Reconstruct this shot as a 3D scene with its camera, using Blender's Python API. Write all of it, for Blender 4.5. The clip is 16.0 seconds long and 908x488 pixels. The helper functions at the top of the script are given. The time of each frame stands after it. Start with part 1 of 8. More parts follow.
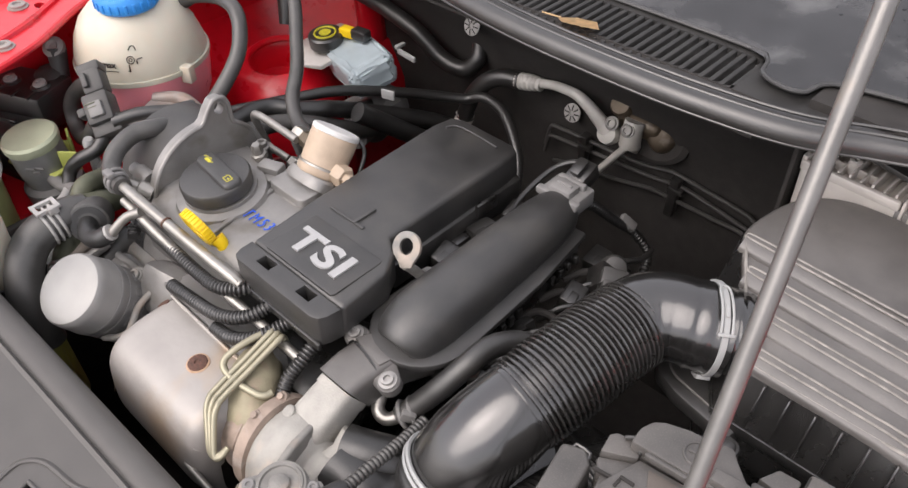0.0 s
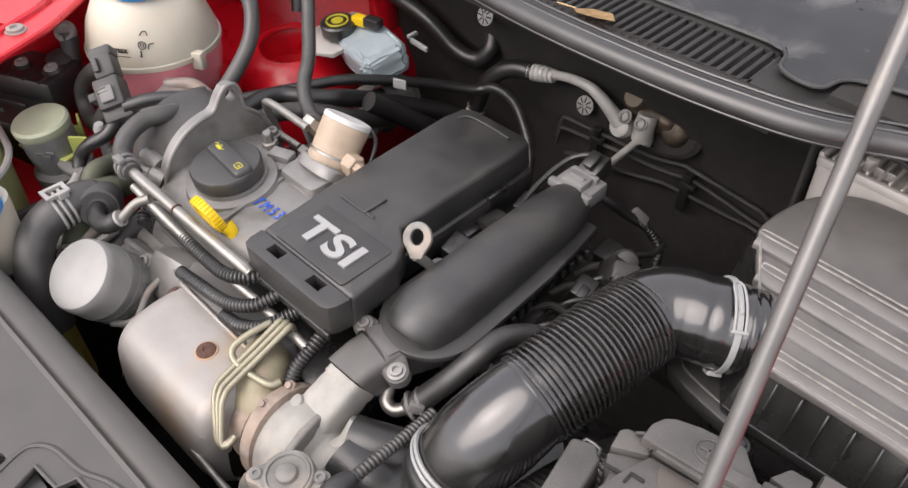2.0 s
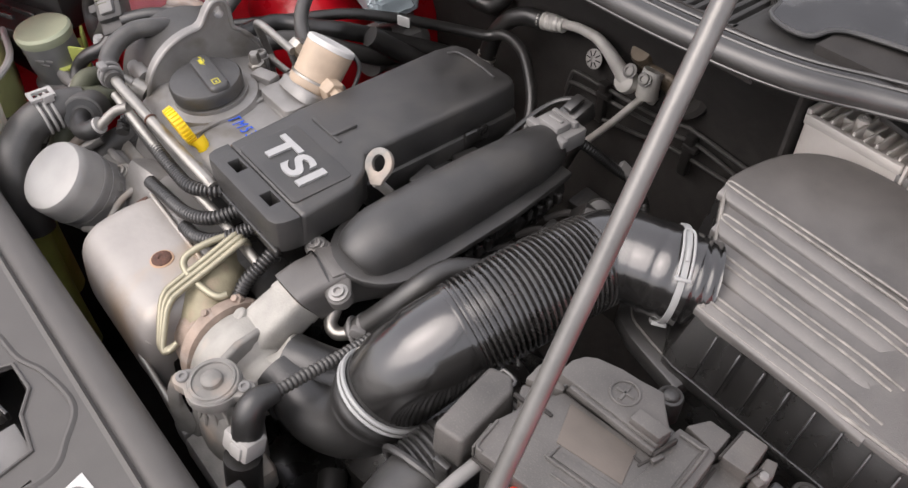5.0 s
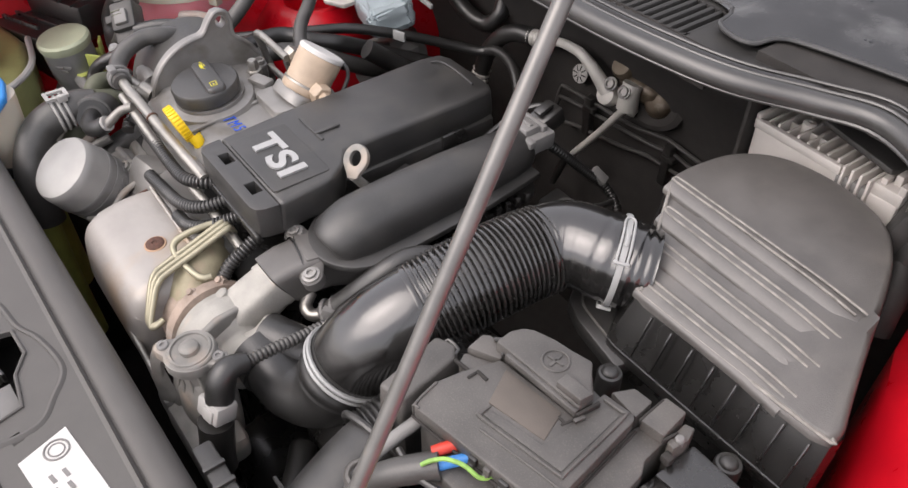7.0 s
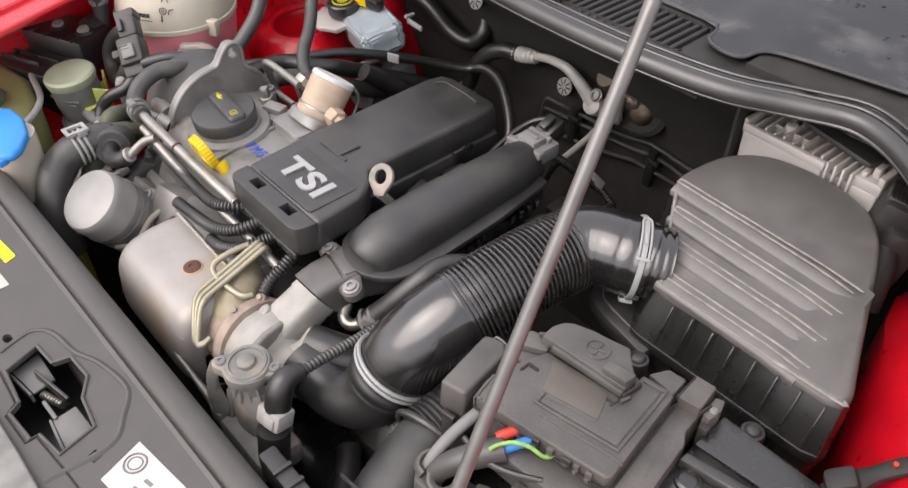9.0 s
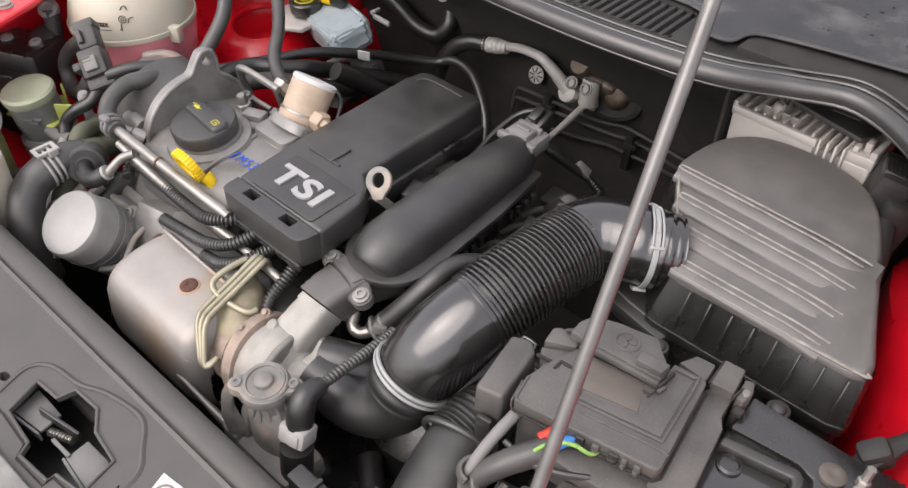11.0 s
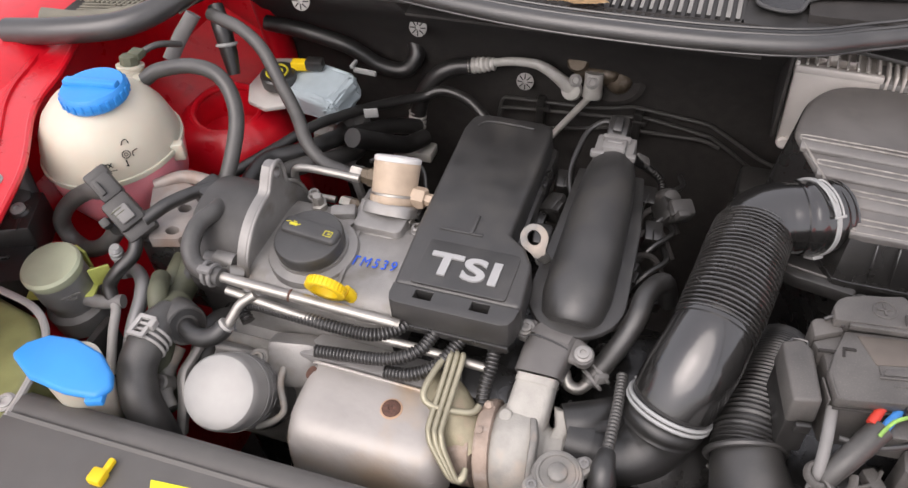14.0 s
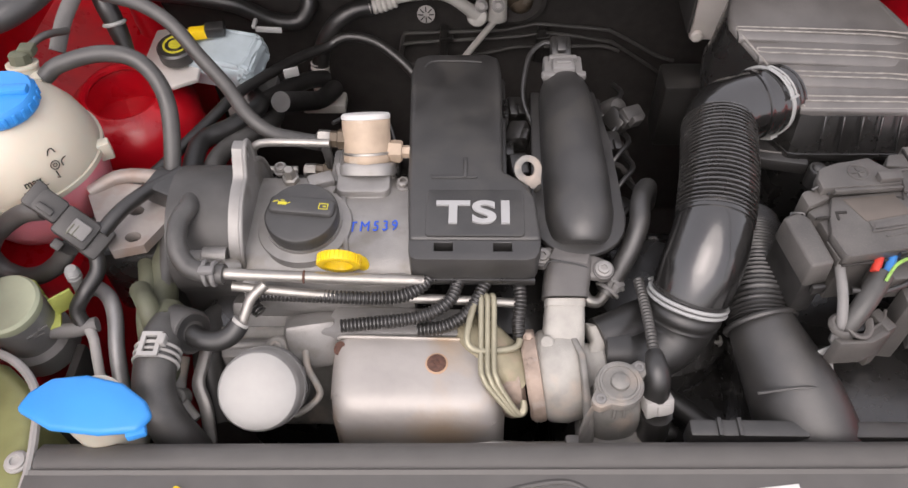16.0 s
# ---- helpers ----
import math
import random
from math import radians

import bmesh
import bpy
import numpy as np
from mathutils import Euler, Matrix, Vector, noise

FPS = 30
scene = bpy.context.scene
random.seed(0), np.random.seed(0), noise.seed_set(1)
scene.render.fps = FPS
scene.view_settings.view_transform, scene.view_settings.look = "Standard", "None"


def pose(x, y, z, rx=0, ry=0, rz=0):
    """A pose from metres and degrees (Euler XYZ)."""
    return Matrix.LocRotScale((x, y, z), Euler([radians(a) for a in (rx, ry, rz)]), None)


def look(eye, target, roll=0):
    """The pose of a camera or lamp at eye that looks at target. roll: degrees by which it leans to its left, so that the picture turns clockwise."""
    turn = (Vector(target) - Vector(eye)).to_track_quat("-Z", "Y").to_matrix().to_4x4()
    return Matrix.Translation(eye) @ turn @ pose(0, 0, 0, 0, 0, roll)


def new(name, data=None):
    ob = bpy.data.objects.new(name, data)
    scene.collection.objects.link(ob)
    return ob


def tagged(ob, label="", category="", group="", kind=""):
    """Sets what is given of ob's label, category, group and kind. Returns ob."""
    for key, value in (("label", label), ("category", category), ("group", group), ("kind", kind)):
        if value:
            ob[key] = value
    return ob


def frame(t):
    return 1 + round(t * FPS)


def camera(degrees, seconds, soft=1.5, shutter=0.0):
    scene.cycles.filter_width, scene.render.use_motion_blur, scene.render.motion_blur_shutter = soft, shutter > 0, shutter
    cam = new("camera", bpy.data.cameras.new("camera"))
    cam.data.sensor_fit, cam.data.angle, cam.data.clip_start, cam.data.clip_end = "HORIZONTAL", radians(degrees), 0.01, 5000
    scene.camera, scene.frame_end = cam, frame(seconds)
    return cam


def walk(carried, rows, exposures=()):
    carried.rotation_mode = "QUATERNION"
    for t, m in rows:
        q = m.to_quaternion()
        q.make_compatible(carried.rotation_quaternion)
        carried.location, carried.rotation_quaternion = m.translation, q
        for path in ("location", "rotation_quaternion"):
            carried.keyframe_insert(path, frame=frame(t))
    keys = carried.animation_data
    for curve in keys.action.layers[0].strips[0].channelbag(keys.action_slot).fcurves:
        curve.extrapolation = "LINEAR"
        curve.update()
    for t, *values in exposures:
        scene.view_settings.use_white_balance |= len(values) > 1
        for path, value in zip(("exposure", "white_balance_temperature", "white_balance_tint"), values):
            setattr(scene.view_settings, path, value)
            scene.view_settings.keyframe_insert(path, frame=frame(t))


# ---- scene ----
cam = camera(59.2, 16.0)
PATH = [
    (0, (0.023, 0.014, 1.403), (-1.004, 1.079, 0.056), -0.7),
    (0.5, (0.015, 0.021, 1.399), (-1.035, 1.071, 0.06), -0.7),
    (1, (0.015, 0.02, 1.398), (-1.025, 1.071, 0.052), -0.6),
    (1.5, (0.017, 0.016, 1.396), (-1.013, 1.065, 0.04), -0.3),
    (2, (0.018, 0.014, 1.4), (-1.01, 1.056, 0.038), -0.2),
    (2.5, (0.019, 0.01, 1.4), (-1.011, 1.047, 0.035), -0.1),
    (3, (0.019, 0.005, 1.398), (-1.012, 1.045, 0.036), -0.1),
    (3.5, (0.022, 0.005, 1.401), (-1.014, 1.036, 0.036), 0.0),
    (4, (0.023, 0.004, 1.402), (-1.028, 1.018, 0.036), 0.3),
    (4.5, (0.029, 0.01, 1.396), (-1.052, 0.984, 0.023), 0.7),
    (5, (0.082, 0.062, 1.364), (-1.003, 0.979, -0.043), 1.3),
    (5.2, (0.096, 0.087, 1.31), (-1.03, 0.999, -0.069), 1.3),
    (7.3, (0.163, 0.066, 1.378), (-1.01, 0.957, 0.026), 0.5),
    (7.5, (0.165, 0.065, 1.379), (-1.009, 0.959, 0.029), 0.5),
    (8, (0.167, 0.063, 1.381), (-1.004, 0.976, 0.042), 0.5),
    (8.5, (0.173, 0.042, 1.4), (-0.974, 0.992, 0.066), 0.6),
    (9, (0.149, -0.01, 1.408), (-0.959, 0.985, 0.073), 0.5),
    (9.2, (0.126, -0.026, 1.414), (-0.963, 0.976, 0.068), 0.3),
    (11.5, (0.095, -0.046, 1.413), (-0.875, 1.052, 0.051), 0.5),
    (12, (0.093, -0.052, 1.416), (-0.861, 1.053, 0.049), 0.1),
    (12.5, (0.106, -0.068, 1.421), (-0.805, 1.071, 0.052), -0.8),
    (13, (0.076, -0.115, 1.449), (-0.736, 1.089, 0.074), -1.6),
    (13.5, (-0.087, -0.191, 1.462), (-0.777, 1.06, 0.062), -3.5),
    (14, (-0.223, -0.166, 1.474), (-0.761, 1.135, 0.053), -4.8),
    (14.5, (-0.329, -0.116, 1.48), (-0.687, 1.2, 0.017), -4.9),
    (15, (-0.41, -0.137, 1.482), (-0.627, 1.162, -0.022), -4.1),
    (15.5, (-0.407, -0.172, 1.485), (-0.531, 1.106, -0.048), -3.4),
    (16, (-0.4, -0.186, 1.495), (-0.463, 1.064, -0.066), -2.0),
]
walk(cam, [(t, look(eye, target, roll)) for t, eye, target, roll in PATH], [(0, 0.74, 6650, 16), (13, 0.72, 6650, 16), (14, 0.64, 6650, 17), (16, 0.62, 6700, 18)])

# ---- world and light ----
world = bpy.data.worlds.new("sky")
scene.world = world
world.use_nodes = True
wn = world.node_tree
sky = wn.nodes.new("ShaderNodeTexSky")
sky.sky_type = "NISHITA"
sky.sun_disc = False
sky.sun_elevation = radians(49)
sky.sun_rotation = radians(200)
sky.air_density, sky.dust_density = 1.0, 3.0
haze = wn.nodes.new("ShaderNodeHueSaturation")
haze.inputs["Saturation"].default_value = 0.4
wn.links.new(sky.outputs[0], haze.inputs["Color"])
cloud = wn.nodes.new("ShaderNodeMix")
cloud.data_type = "RGBA"
cloud.inputs[0].default_value = 0.5
cloud.inputs[7].default_value = (6.0, 6.1, 6.3, 1)
wn.links.new(haze.outputs[0], cloud.inputs[6])
wn.links.new(cloud.outputs[2], wn.nodes["Background"].inputs[0])
wn.nodes["Background"].inputs[1].default_value = 0.15
sun_data = bpy.data.lights.new("sun", "SUN")
sun_data.energy, sun_data.angle, sun_data.color = 1.2, radians(60), (1.0, 0.95, 0.88)
sun = new("sun", sun_data)
sun.matrix_world = look((-0.7, -2.2, 3.9), (-0.35, 0.35, 0.9))


# ---- materials ----
def material(name, base, rough=0.5, metal=0.0, var=0.25, scale=35.0, bump=0.12, fine=700.0, stain=None, stain_scale=18.0, stain_at=0.55, coat=0.0, dust=0.0, glow=0.0, shine=0.5):
    """A surface with two scales of colour change, a fine relief and, where given, stains or dust of another colour."""
    m = bpy.data.materials.new(name)
    m.use_nodes = True
    t = m.node_tree
    n, l = t.nodes, t.links
    b = n["Principled BSDF"]
    co = n.new("ShaderNodeTexCoord").outputs["Object"]

    def noise_at(s, detail=4.0):
        k = n.new("ShaderNodeTexNoise")
        k.inputs["Scale"].default_value, k.inputs["Detail"].default_value = s, detail
        l.new(co, k.inputs["Vector"])
        return k.outputs["Fac"]

    def mixed(fac, a, c):
        k = n.new("ShaderNodeMix")
        k.data_type = "RGBA"
        l.new(fac, k.inputs[0])
        for sock, v in ((k.inputs[6], a), (k.inputs[7], c)):
            if isinstance(v, tuple):
                sock.default_value = (*v, 1)
            else:
                l.new(v, sock)
        return k.outputs[2]

    def ramp(fac, lo, hi, top=1.0):
        k = n.new("ShaderNodeMapRange")
        k.inputs[1].default_value, k.inputs[2].default_value, k.inputs[4].default_value = lo, hi, top
        l.new(fac, k.inputs[0])
        return k.outputs[0]

    coarse, grain = noise_at(scale), noise_at(fine, 2.0)
    dark, light = tuple(c * (1 - var) for c in base), tuple(min(1, c * (1 + var)) for c in base)
    col = mixed(ramp(coarse, 0.3, 0.7), dark, light)
    if stain:
        col = mixed(ramp(noise_at(stain_scale, 8.0), stain_at, stain_at + 0.14, 0.85), col, stain)
    if dust:
        speck = ramp(noise_at(900.0, 5.0), 0.54, 0.78, dust)
        col = mixed(speck, col, (0.33, 0.30, 0.26))
    l.new(col, b.inputs["Base Color"])
    l.new(ramp(coarse, 0.2, 0.8, min(1.0, rough * 1.25)), b.inputs["Roughness"])
    n[-1].inputs[3].default_value = rough * 0.8
    b.inputs["Metallic"].default_value = metal
    b.inputs["Specular IOR Level"].default_value = shine
    b.inputs["Coat Weight"].default_value = coat
    b.inputs["Coat Roughness"].default_value = max(0.06, rough * 0.75)
    k = n.new("ShaderNodeBump")
    k.inputs["Strength"].default_value, k.inputs["Distance"].default_value = bump, 0.001
    l.new(grain, k.inputs["Height"])
    l.new(k.outputs[0], b.inputs["Normal"])
    if glow:
        b.inputs["Subsurface Weight"].default_value = glow
        b.inputs["Subsurface Radius"].default_value = (1.0, 0.6, 0.5)
        b.inputs["Subsurface Scale"].default_value = 0.02
    return m


M = {
    "concrete": material("workshop_concrete", (0.28, 0.27, 0.25), 0.8, scale=3, fine=90, bump=0.3),
    "red": material("red_car_paint", (0.60, 0.006, 0.016), 0.30, var=0.12, coat=0.5, bump=0.02),
    "felt": material("black_felt", (0.040, 0.037, 0.035), 0.9, scale=60, fine=900, bump=0.5, dust=0.05, shine=0.3),
    "black": material("black_plastic", (0.022, 0.021, 0.020), 0.36, dust=0.05, shine=1.0),
    "cowl_black": material("matt_black_cowl_plastic", (0.034, 0.033, 0.032), 0.58, fine=900, bump=0.2, dust=0.06, shine=0.4),
    "cover": material("engine_cover_plastic", (0.030, 0.029, 0.028), 0.42, fine=1500, bump=0.25, dust=0.05, shine=1.0, stain=(0.048, 0.045, 0.041), stain_scale=24, stain_at=0.52),
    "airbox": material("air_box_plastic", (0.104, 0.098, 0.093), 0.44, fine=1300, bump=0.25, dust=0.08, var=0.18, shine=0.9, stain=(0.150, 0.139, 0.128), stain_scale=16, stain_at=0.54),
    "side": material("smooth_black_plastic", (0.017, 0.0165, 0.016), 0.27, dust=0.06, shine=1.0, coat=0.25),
    "fuse": material("dusty_grey_plastic", (0.086, 0.081, 0.076), 0.50, fine=900, bump=0.2, dust=0.2, stain=(0.118, 0.108, 0.098), stain_scale=14, shine=0.7),
    "member": material("grey_front_panel_plastic", (0.10, 0.095, 0.09), 0.5, fine=1100, bump=0.15, var=0.08, dust=0.04),
    "hose_satin": material("satin_black_rubber", (0.017, 0.0165, 0.016), 0.42, var=0.25, bump=0.08, scale=30, dust=0.06, shine=0.9),
    "bellows": material("dusty_black_bellows_rubber", (0.034, 0.0325, 0.031), 0.26, var=0.25, bump=0.06, scale=40, dust=0.08, shine=1.0, coat=0.5),
    # pale colour paints the highlight along the air box lid's beads
    "lit_edge": material("pale_highlight_edge", (0.25, 0.235, 0.215), 0.5, var=0.35, scale=120, bump=0.2),
    "gloss": material("glossy_black_plastic", (0.016, 0.0155, 0.015), 0.19, var=0.3, bump=0.04, scale=22, dust=0.03, shine=1.0, coat=0.7),
    "rubber": material("grey_rubber_hose", (0.058, 0.056, 0.053), 0.45, dust=0.07, scale=50, shine=0.8),
    "rubber_d": material("black_rubber_hose", (0.018, 0.0175, 0.017), 0.4, dust=0.05, scale=50, shine=0.9),
    # olive puts greenish bounce light into the hoses; the tank plug is truly olive
    "olive": material("olive_with_green_bounce", (0.10, 0.105, 0.07), 0.55, scale=40),
    "seal": material("rubber_weatherstrip", (0.034, 0.033, 0.032), 0.36, scale=30, dust=0.04, shine=1.0),
    "alloy": material("cast_aluminium", (0.28, 0.272, 0.262), 0.46, metal=0.5, var=0.2, scale=30, fine=800, bump=0.3, stain=(0.20, 0.185, 0.165), stain_scale=26, stain_at=0.56),
    "alloy_l": material("pale_cast_aluminium", (0.235, 0.227, 0.212), 0.56, metal=0.2, var=0.3, scale=38, fine=500, bump=0.25, stain=(0.36, 0.30, 0.25), stain_scale=30, stain_at=0.55),
    "alloy_p": material("chalky_cast_aluminium", (0.37, 0.357, 0.328), 0.60, metal=0.1, var=0.2, scale=45, fine=500, bump=0.3, stain=(0.46, 0.39, 0.33), stain_scale=32, stain_at=0.58),
    "shield": material("heat_shield_aluminium", (0.41, 0.385, 0.362), 0.46, metal=0.25, var=0.14, scale=16, fine=110, bump=0.4, stain=(0.44, 0.335, 0.235), stain_scale=11, stain_at=0.53),
    "steel": material("bright_steel", (0.36, 0.345, 0.32), 0.36, metal=0.75, var=0.2, scale=50, bump=0.1),
    "brass_steel": material("yellowish_steel_pipe", (0.36, 0.335, 0.245), 0.38, metal=0.45, var=0.15, scale=40, bump=0.1),
    "rod": material("galvanised_rod", (0.20, 0.195, 0.187), 0.36, metal=0.65, var=0.12, scale=60, bump=0.1, stain=(0.30, 0.25, 0.20), stain_scale=30, stain_at=0.62),
    "rust": material("rusty_bolt", (0.105, 0.052, 0.038), 0.8, var=0.4, scale=300, bump=0.6),
    "rustpipe": material("rusty_cast_iron", (0.36, 0.285, 0.235), 0.75, metal=0.2, var=0.25, scale=80, bump=0.35, stain=(0.46, 0.40, 0.36), stain_scale=60),
    "beige": material("beige_pump_casing", (0.45, 0.35, 0.26), 0.5, var=0.15, scale=45, bump=0.2, stain=(0.56, 0.51, 0.44), stain_scale=30),
    "white": material("white_plastic", (0.36, 0.365, 0.36), 0.45, var=0.08),
    "milky": material("milky_white_plastic", (0.56, 0.515, 0.425), 0.35, var=0.07, scale=12, bump=0.03, glow=0.4),
    "pink": material("pink_coolant_behind_plastic", (0.88, 0.30, 0.34), 0.3, var=0.08, scale=14, bump=0.03, glow=0.5),
    "blue": material("blue_plastic", (0.03, 0.27, 0.72), 0.4, var=0.06, scale=20, bump=0.1),
    "yellow": material("yellow_plastic", (0.86, 0.58, 0.01), 0.42, var=0.06),
    "lime": material("lime_yellow_sticker", (0.80, 0.78, 0.02), 0.4, var=0.03),
    "orange_red": material("red_plastic_sleeve", (0.60, 0.05, 0.03), 0.45, var=0.1),
    "sky_blue": material("blue_wire", (0.05, 0.25, 0.65), 0.4, var=0.05),
    "green_wire": material("green_yellow_wire", (0.25, 0.46, 0.10), 0.45, var=0.3, scale=160),
    "ink": material("blue_marker_ink", (0.01, 0.09, 0.62), 0.5, var=0.15, scale=300),
    "black_ink": material("black_ink", (0.008, 0.008, 0.008), 0.7),
    "mark": material("yellow_print", (0.50, 0.45, 0.03), 0.5, var=0.2, scale=400),
    "letter": material("silver_letters", (0.44, 0.44, 0.435), 0.4, metal=0.3, var=0.06),
    "filter": material("silver_painted_can", (0.31, 0.305, 0.295), 0.42, metal=0.2, var=0.1, bump=0.05),
    "filter_b": material("brushed_can_side", (0.30, 0.30, 0.30), 0.45, metal=0.5, var=0.12, scale=40, bump=0.1),
    "can": material("greenish_zinc_can", (0.42, 0.45, 0.32), 0.45, metal=0.2, var=0.1, bump=0.1),
    "grey_l": material("light_grey_plastic", (0.38, 0.37, 0.355), 0.5, var=0.12),
    "paleblue": material("pale_blue_fluid_tank", (0.40, 0.47, 0.50), 0.4, var=0.12, scale=30),
    "conn": material("grey_connector_plastic", (0.20, 0.195, 0.19), 0.5, var=0.12, dust=0.05),
    "ecu": material("cast_ecu_case", (0.60, 0.565, 0.53), 0.5, metal=0.2, var=0.08, scale=30, bump=0.2),
    "paper": material("white_paper_label", (0.62, 0.61, 0.59), 0.6, var=0.03),
    "gold": material("gold_label", (0.52, 0.41, 0.17), 0.5, var=0.05),
    "navy": material("blue_label", (0.035, 0.045, 0.33), 0.5, var=0.05),
    "leaf": material("dry_leaf", (0.62, 0.42, 0.22), 0.7, var=0.25, scale=120),
    "glass": material("dark_windscreen", (0.02, 0.022, 0.024), 0.08, var=0.1, bump=0.0),
    "mesh": material("beige_grille_mesh", (0.17, 0.16, 0.125), 0.65, var=0.15),
    # housing colour includes the greenish light bounced onto this corner
    "lamp": material("lamp_housing_green_bounce", (0.25, 0.26, 0.11), 0.35, var=0.15),
    "steel_mount": material("painted_steel_bracket", (0.36, 0.33, 0.31), 0.5, metal=0.3, var=0.2, scale=30, stain=(0.30, 0.22, 0.18)),
    "timing": material("dark_timing_plastic", (0.06, 0.058, 0.056), 0.45, fine=1100, bump=0.15),
    "wet": material("wet_black_cowl_plastic", (0.018, 0.018, 0.019), 0.24, var=0.6, scale=14, fine=260, bump=0.12, dust=0.06, shine=0.55, coat=0.1, stain=(0.105, 0.105, 0.105), stain_scale=11, stain_at=0.51),
    "ac_pipe": material("pale_aluminium_pipe", (0.56, 0.545, 0.51), 0.45, metal=0.15, var=0.1, scale=60),
    "manifold": material("yellowed_cast_manifold", (0.33, 0.295, 0.20), 0.55, metal=0.2, var=0.25, scale=50, bump=0.25, stain=(0.36, 0.27, 0.2), stain_scale=40),
    # lime of the plated bracket; also paints lime light on neck and hose
    "lime_plate_light": material("lime_zinc_and_bounce_light", (0.46, 0.50, 0.13), 0.5, metal=0.15, var=0.2),
    "tan": material("orange_heat_stain", (0.50, 0.33, 0.22), 0.6, metal=0.2, var=0.2),
    "bronze": material("dark_bronze_valve", (0.10, 0.078, 0.055), 0.42, metal=0.35, var=0.35, scale=60, bump=0.3, stain=(0.28, 0.24, 0.20), stain_scale=45),
    "brown": material("brown_print_label", (0.105, 0.09, 0.078), 0.6, var=0.2),
}


# ---- building helpers ----
def thing(name, label, category, at=(0, 0, 0), group="", kind=""):
    ob = new(name)
    ob.empty_display_size = 0.02
    ob.location = at
    return tagged(ob, label, category, group, kind)


def mesh_of(bm, name, mat, angle=38):
    me = bpy.data.meshes.new(name)
    bmesh.ops.recalc_face_normals(bm, faces=bm.faces)
    bm.to_mesh(me)
    bm.free()
    me.shade_smooth()
    me.set_sharp_from_angle(angle=radians(angle))
    me.materials.append(M[mat])
    return me


def part(name, bm, mat, parent, label="", angle=38):
    ob = new(name, mesh_of(bm, name, mat, angle))
    if parent is not None:
        ob.parent = parent
        if parent.type == "EMPTY":
            ob.matrix_parent_inverse = Matrix.Translation(-parent.location)
    return tagged(ob, label)


def solo(name, bm, mat, label, category, group="", kind="", angle=38):
    return tagged(part(name, bm, mat, None, angle=angle), label, category, group, kind)


def joined(*bms):
    base = bms[0]
    for other in bms[1:]:
        me = bpy.data.meshes.new("join")
        other.to_mesh(me)
        other.free()
        base.from_mesh(me)
        bpy.data.meshes.remove(me)
    return base


def from_data(verts, faces):
    bm = bmesh.new()
    vs = [bm.verts.new(v) for v in verts]
    for f in faces:
        if len(set(f)) > 2:
            bm.faces.new([vs[i] for i in f])
    return bm


def spline(points, n=8):
    p = [Vector(q) for q in points]
    p = [p[0] * 2 - p[1]] + p + [p[-1] * 2 - p[-2]]
    out = []
    for i in range(1, len(p) - 2):
        for j in range(n):
            s = j / n
            out.append(0.5 * (2 * p[i] + (p[i + 1] - p[i - 1]) * s + (2 * p[i - 1] - 5 * p[i] + 4 * p[i + 1] - p[i + 2]) * s * s
                              + (3 * p[i] - p[i - 1] - 3 * p[i + 1] + p[i + 2]) * s ** 3))
    out.append(p[-2])
    return out


def tube(points, r, seg=14, n=8, ring=None, flat=1.0, hollow=0.0):
    """A hose or pipe along a smooth curve. r: radius, or one for each point. ring: (pitch, depth) of its corrugation. hollow: wall at open ends."""
    path = spline(points, n) if n > 1 else [Vector(q) for q in points]
    if isinstance(r, (int, float)):
        radii = [r] * len(path)
    else:
        k = len(path) - 1
        radii = [float(np.interp(i / k * (len(r) - 1), range(len(r)), r)) for i in range(len(path))]
    if ring:
        pitch, depth, *thin = ring
        length = [0.0]
        for a, b in zip(path, path[1:]):
            length.append(length[-1] + (b - a).length)
        steps = max(8, int(length[-1] / pitch * 6))
        at = np.linspace(0, length[-1], steps + 1)
        cols = [np.interp(at, length, [q[i] for q in path]) for i in range(3)]
        rr = np.interp(at, length, radii)
        path = [Vector(c) for c in zip(*cols)]
        wave = [0.5 - 0.5 * math.cos(2 * math.pi * a / pitch) for a in at]
        radii = [float(q - depth * ((i % 6 > 2) if thin else w ** 2)) for i, (q, w) in enumerate(zip(rr, wave))]
    verts, faces = [], []
    tangent = (path[1] - path[0]).normalized()
    side = tangent.orthogonal().normalized()
    for i, q in enumerate(path):
        nxt = (path[min(i + 1, len(path) - 1)] - path[max(i - 1, 0)]).normalized()
        side = (tangent.rotation_difference(nxt) @ side).normalized()
        tangent = nxt
        up = tangent.cross(side)
        for j in range(seg):
            a = 2 * math.pi * j / seg
            verts.append(q + (side * math.cos(a) + up * math.sin(a) * flat) * radii[i])
    for i in range(len(path) - 1):
        for j in range(seg):
            k = (j + 1) % seg
            faces.append((i * seg + j, i * seg + k, (i + 1) * seg + k, (i + 1) * seg + j))
    last = (len(path) - 1) * seg
    faces += [tuple(range(seg - 1, -1, -1)), tuple(range(last, last + seg))]
    return from_data(verts, faces)


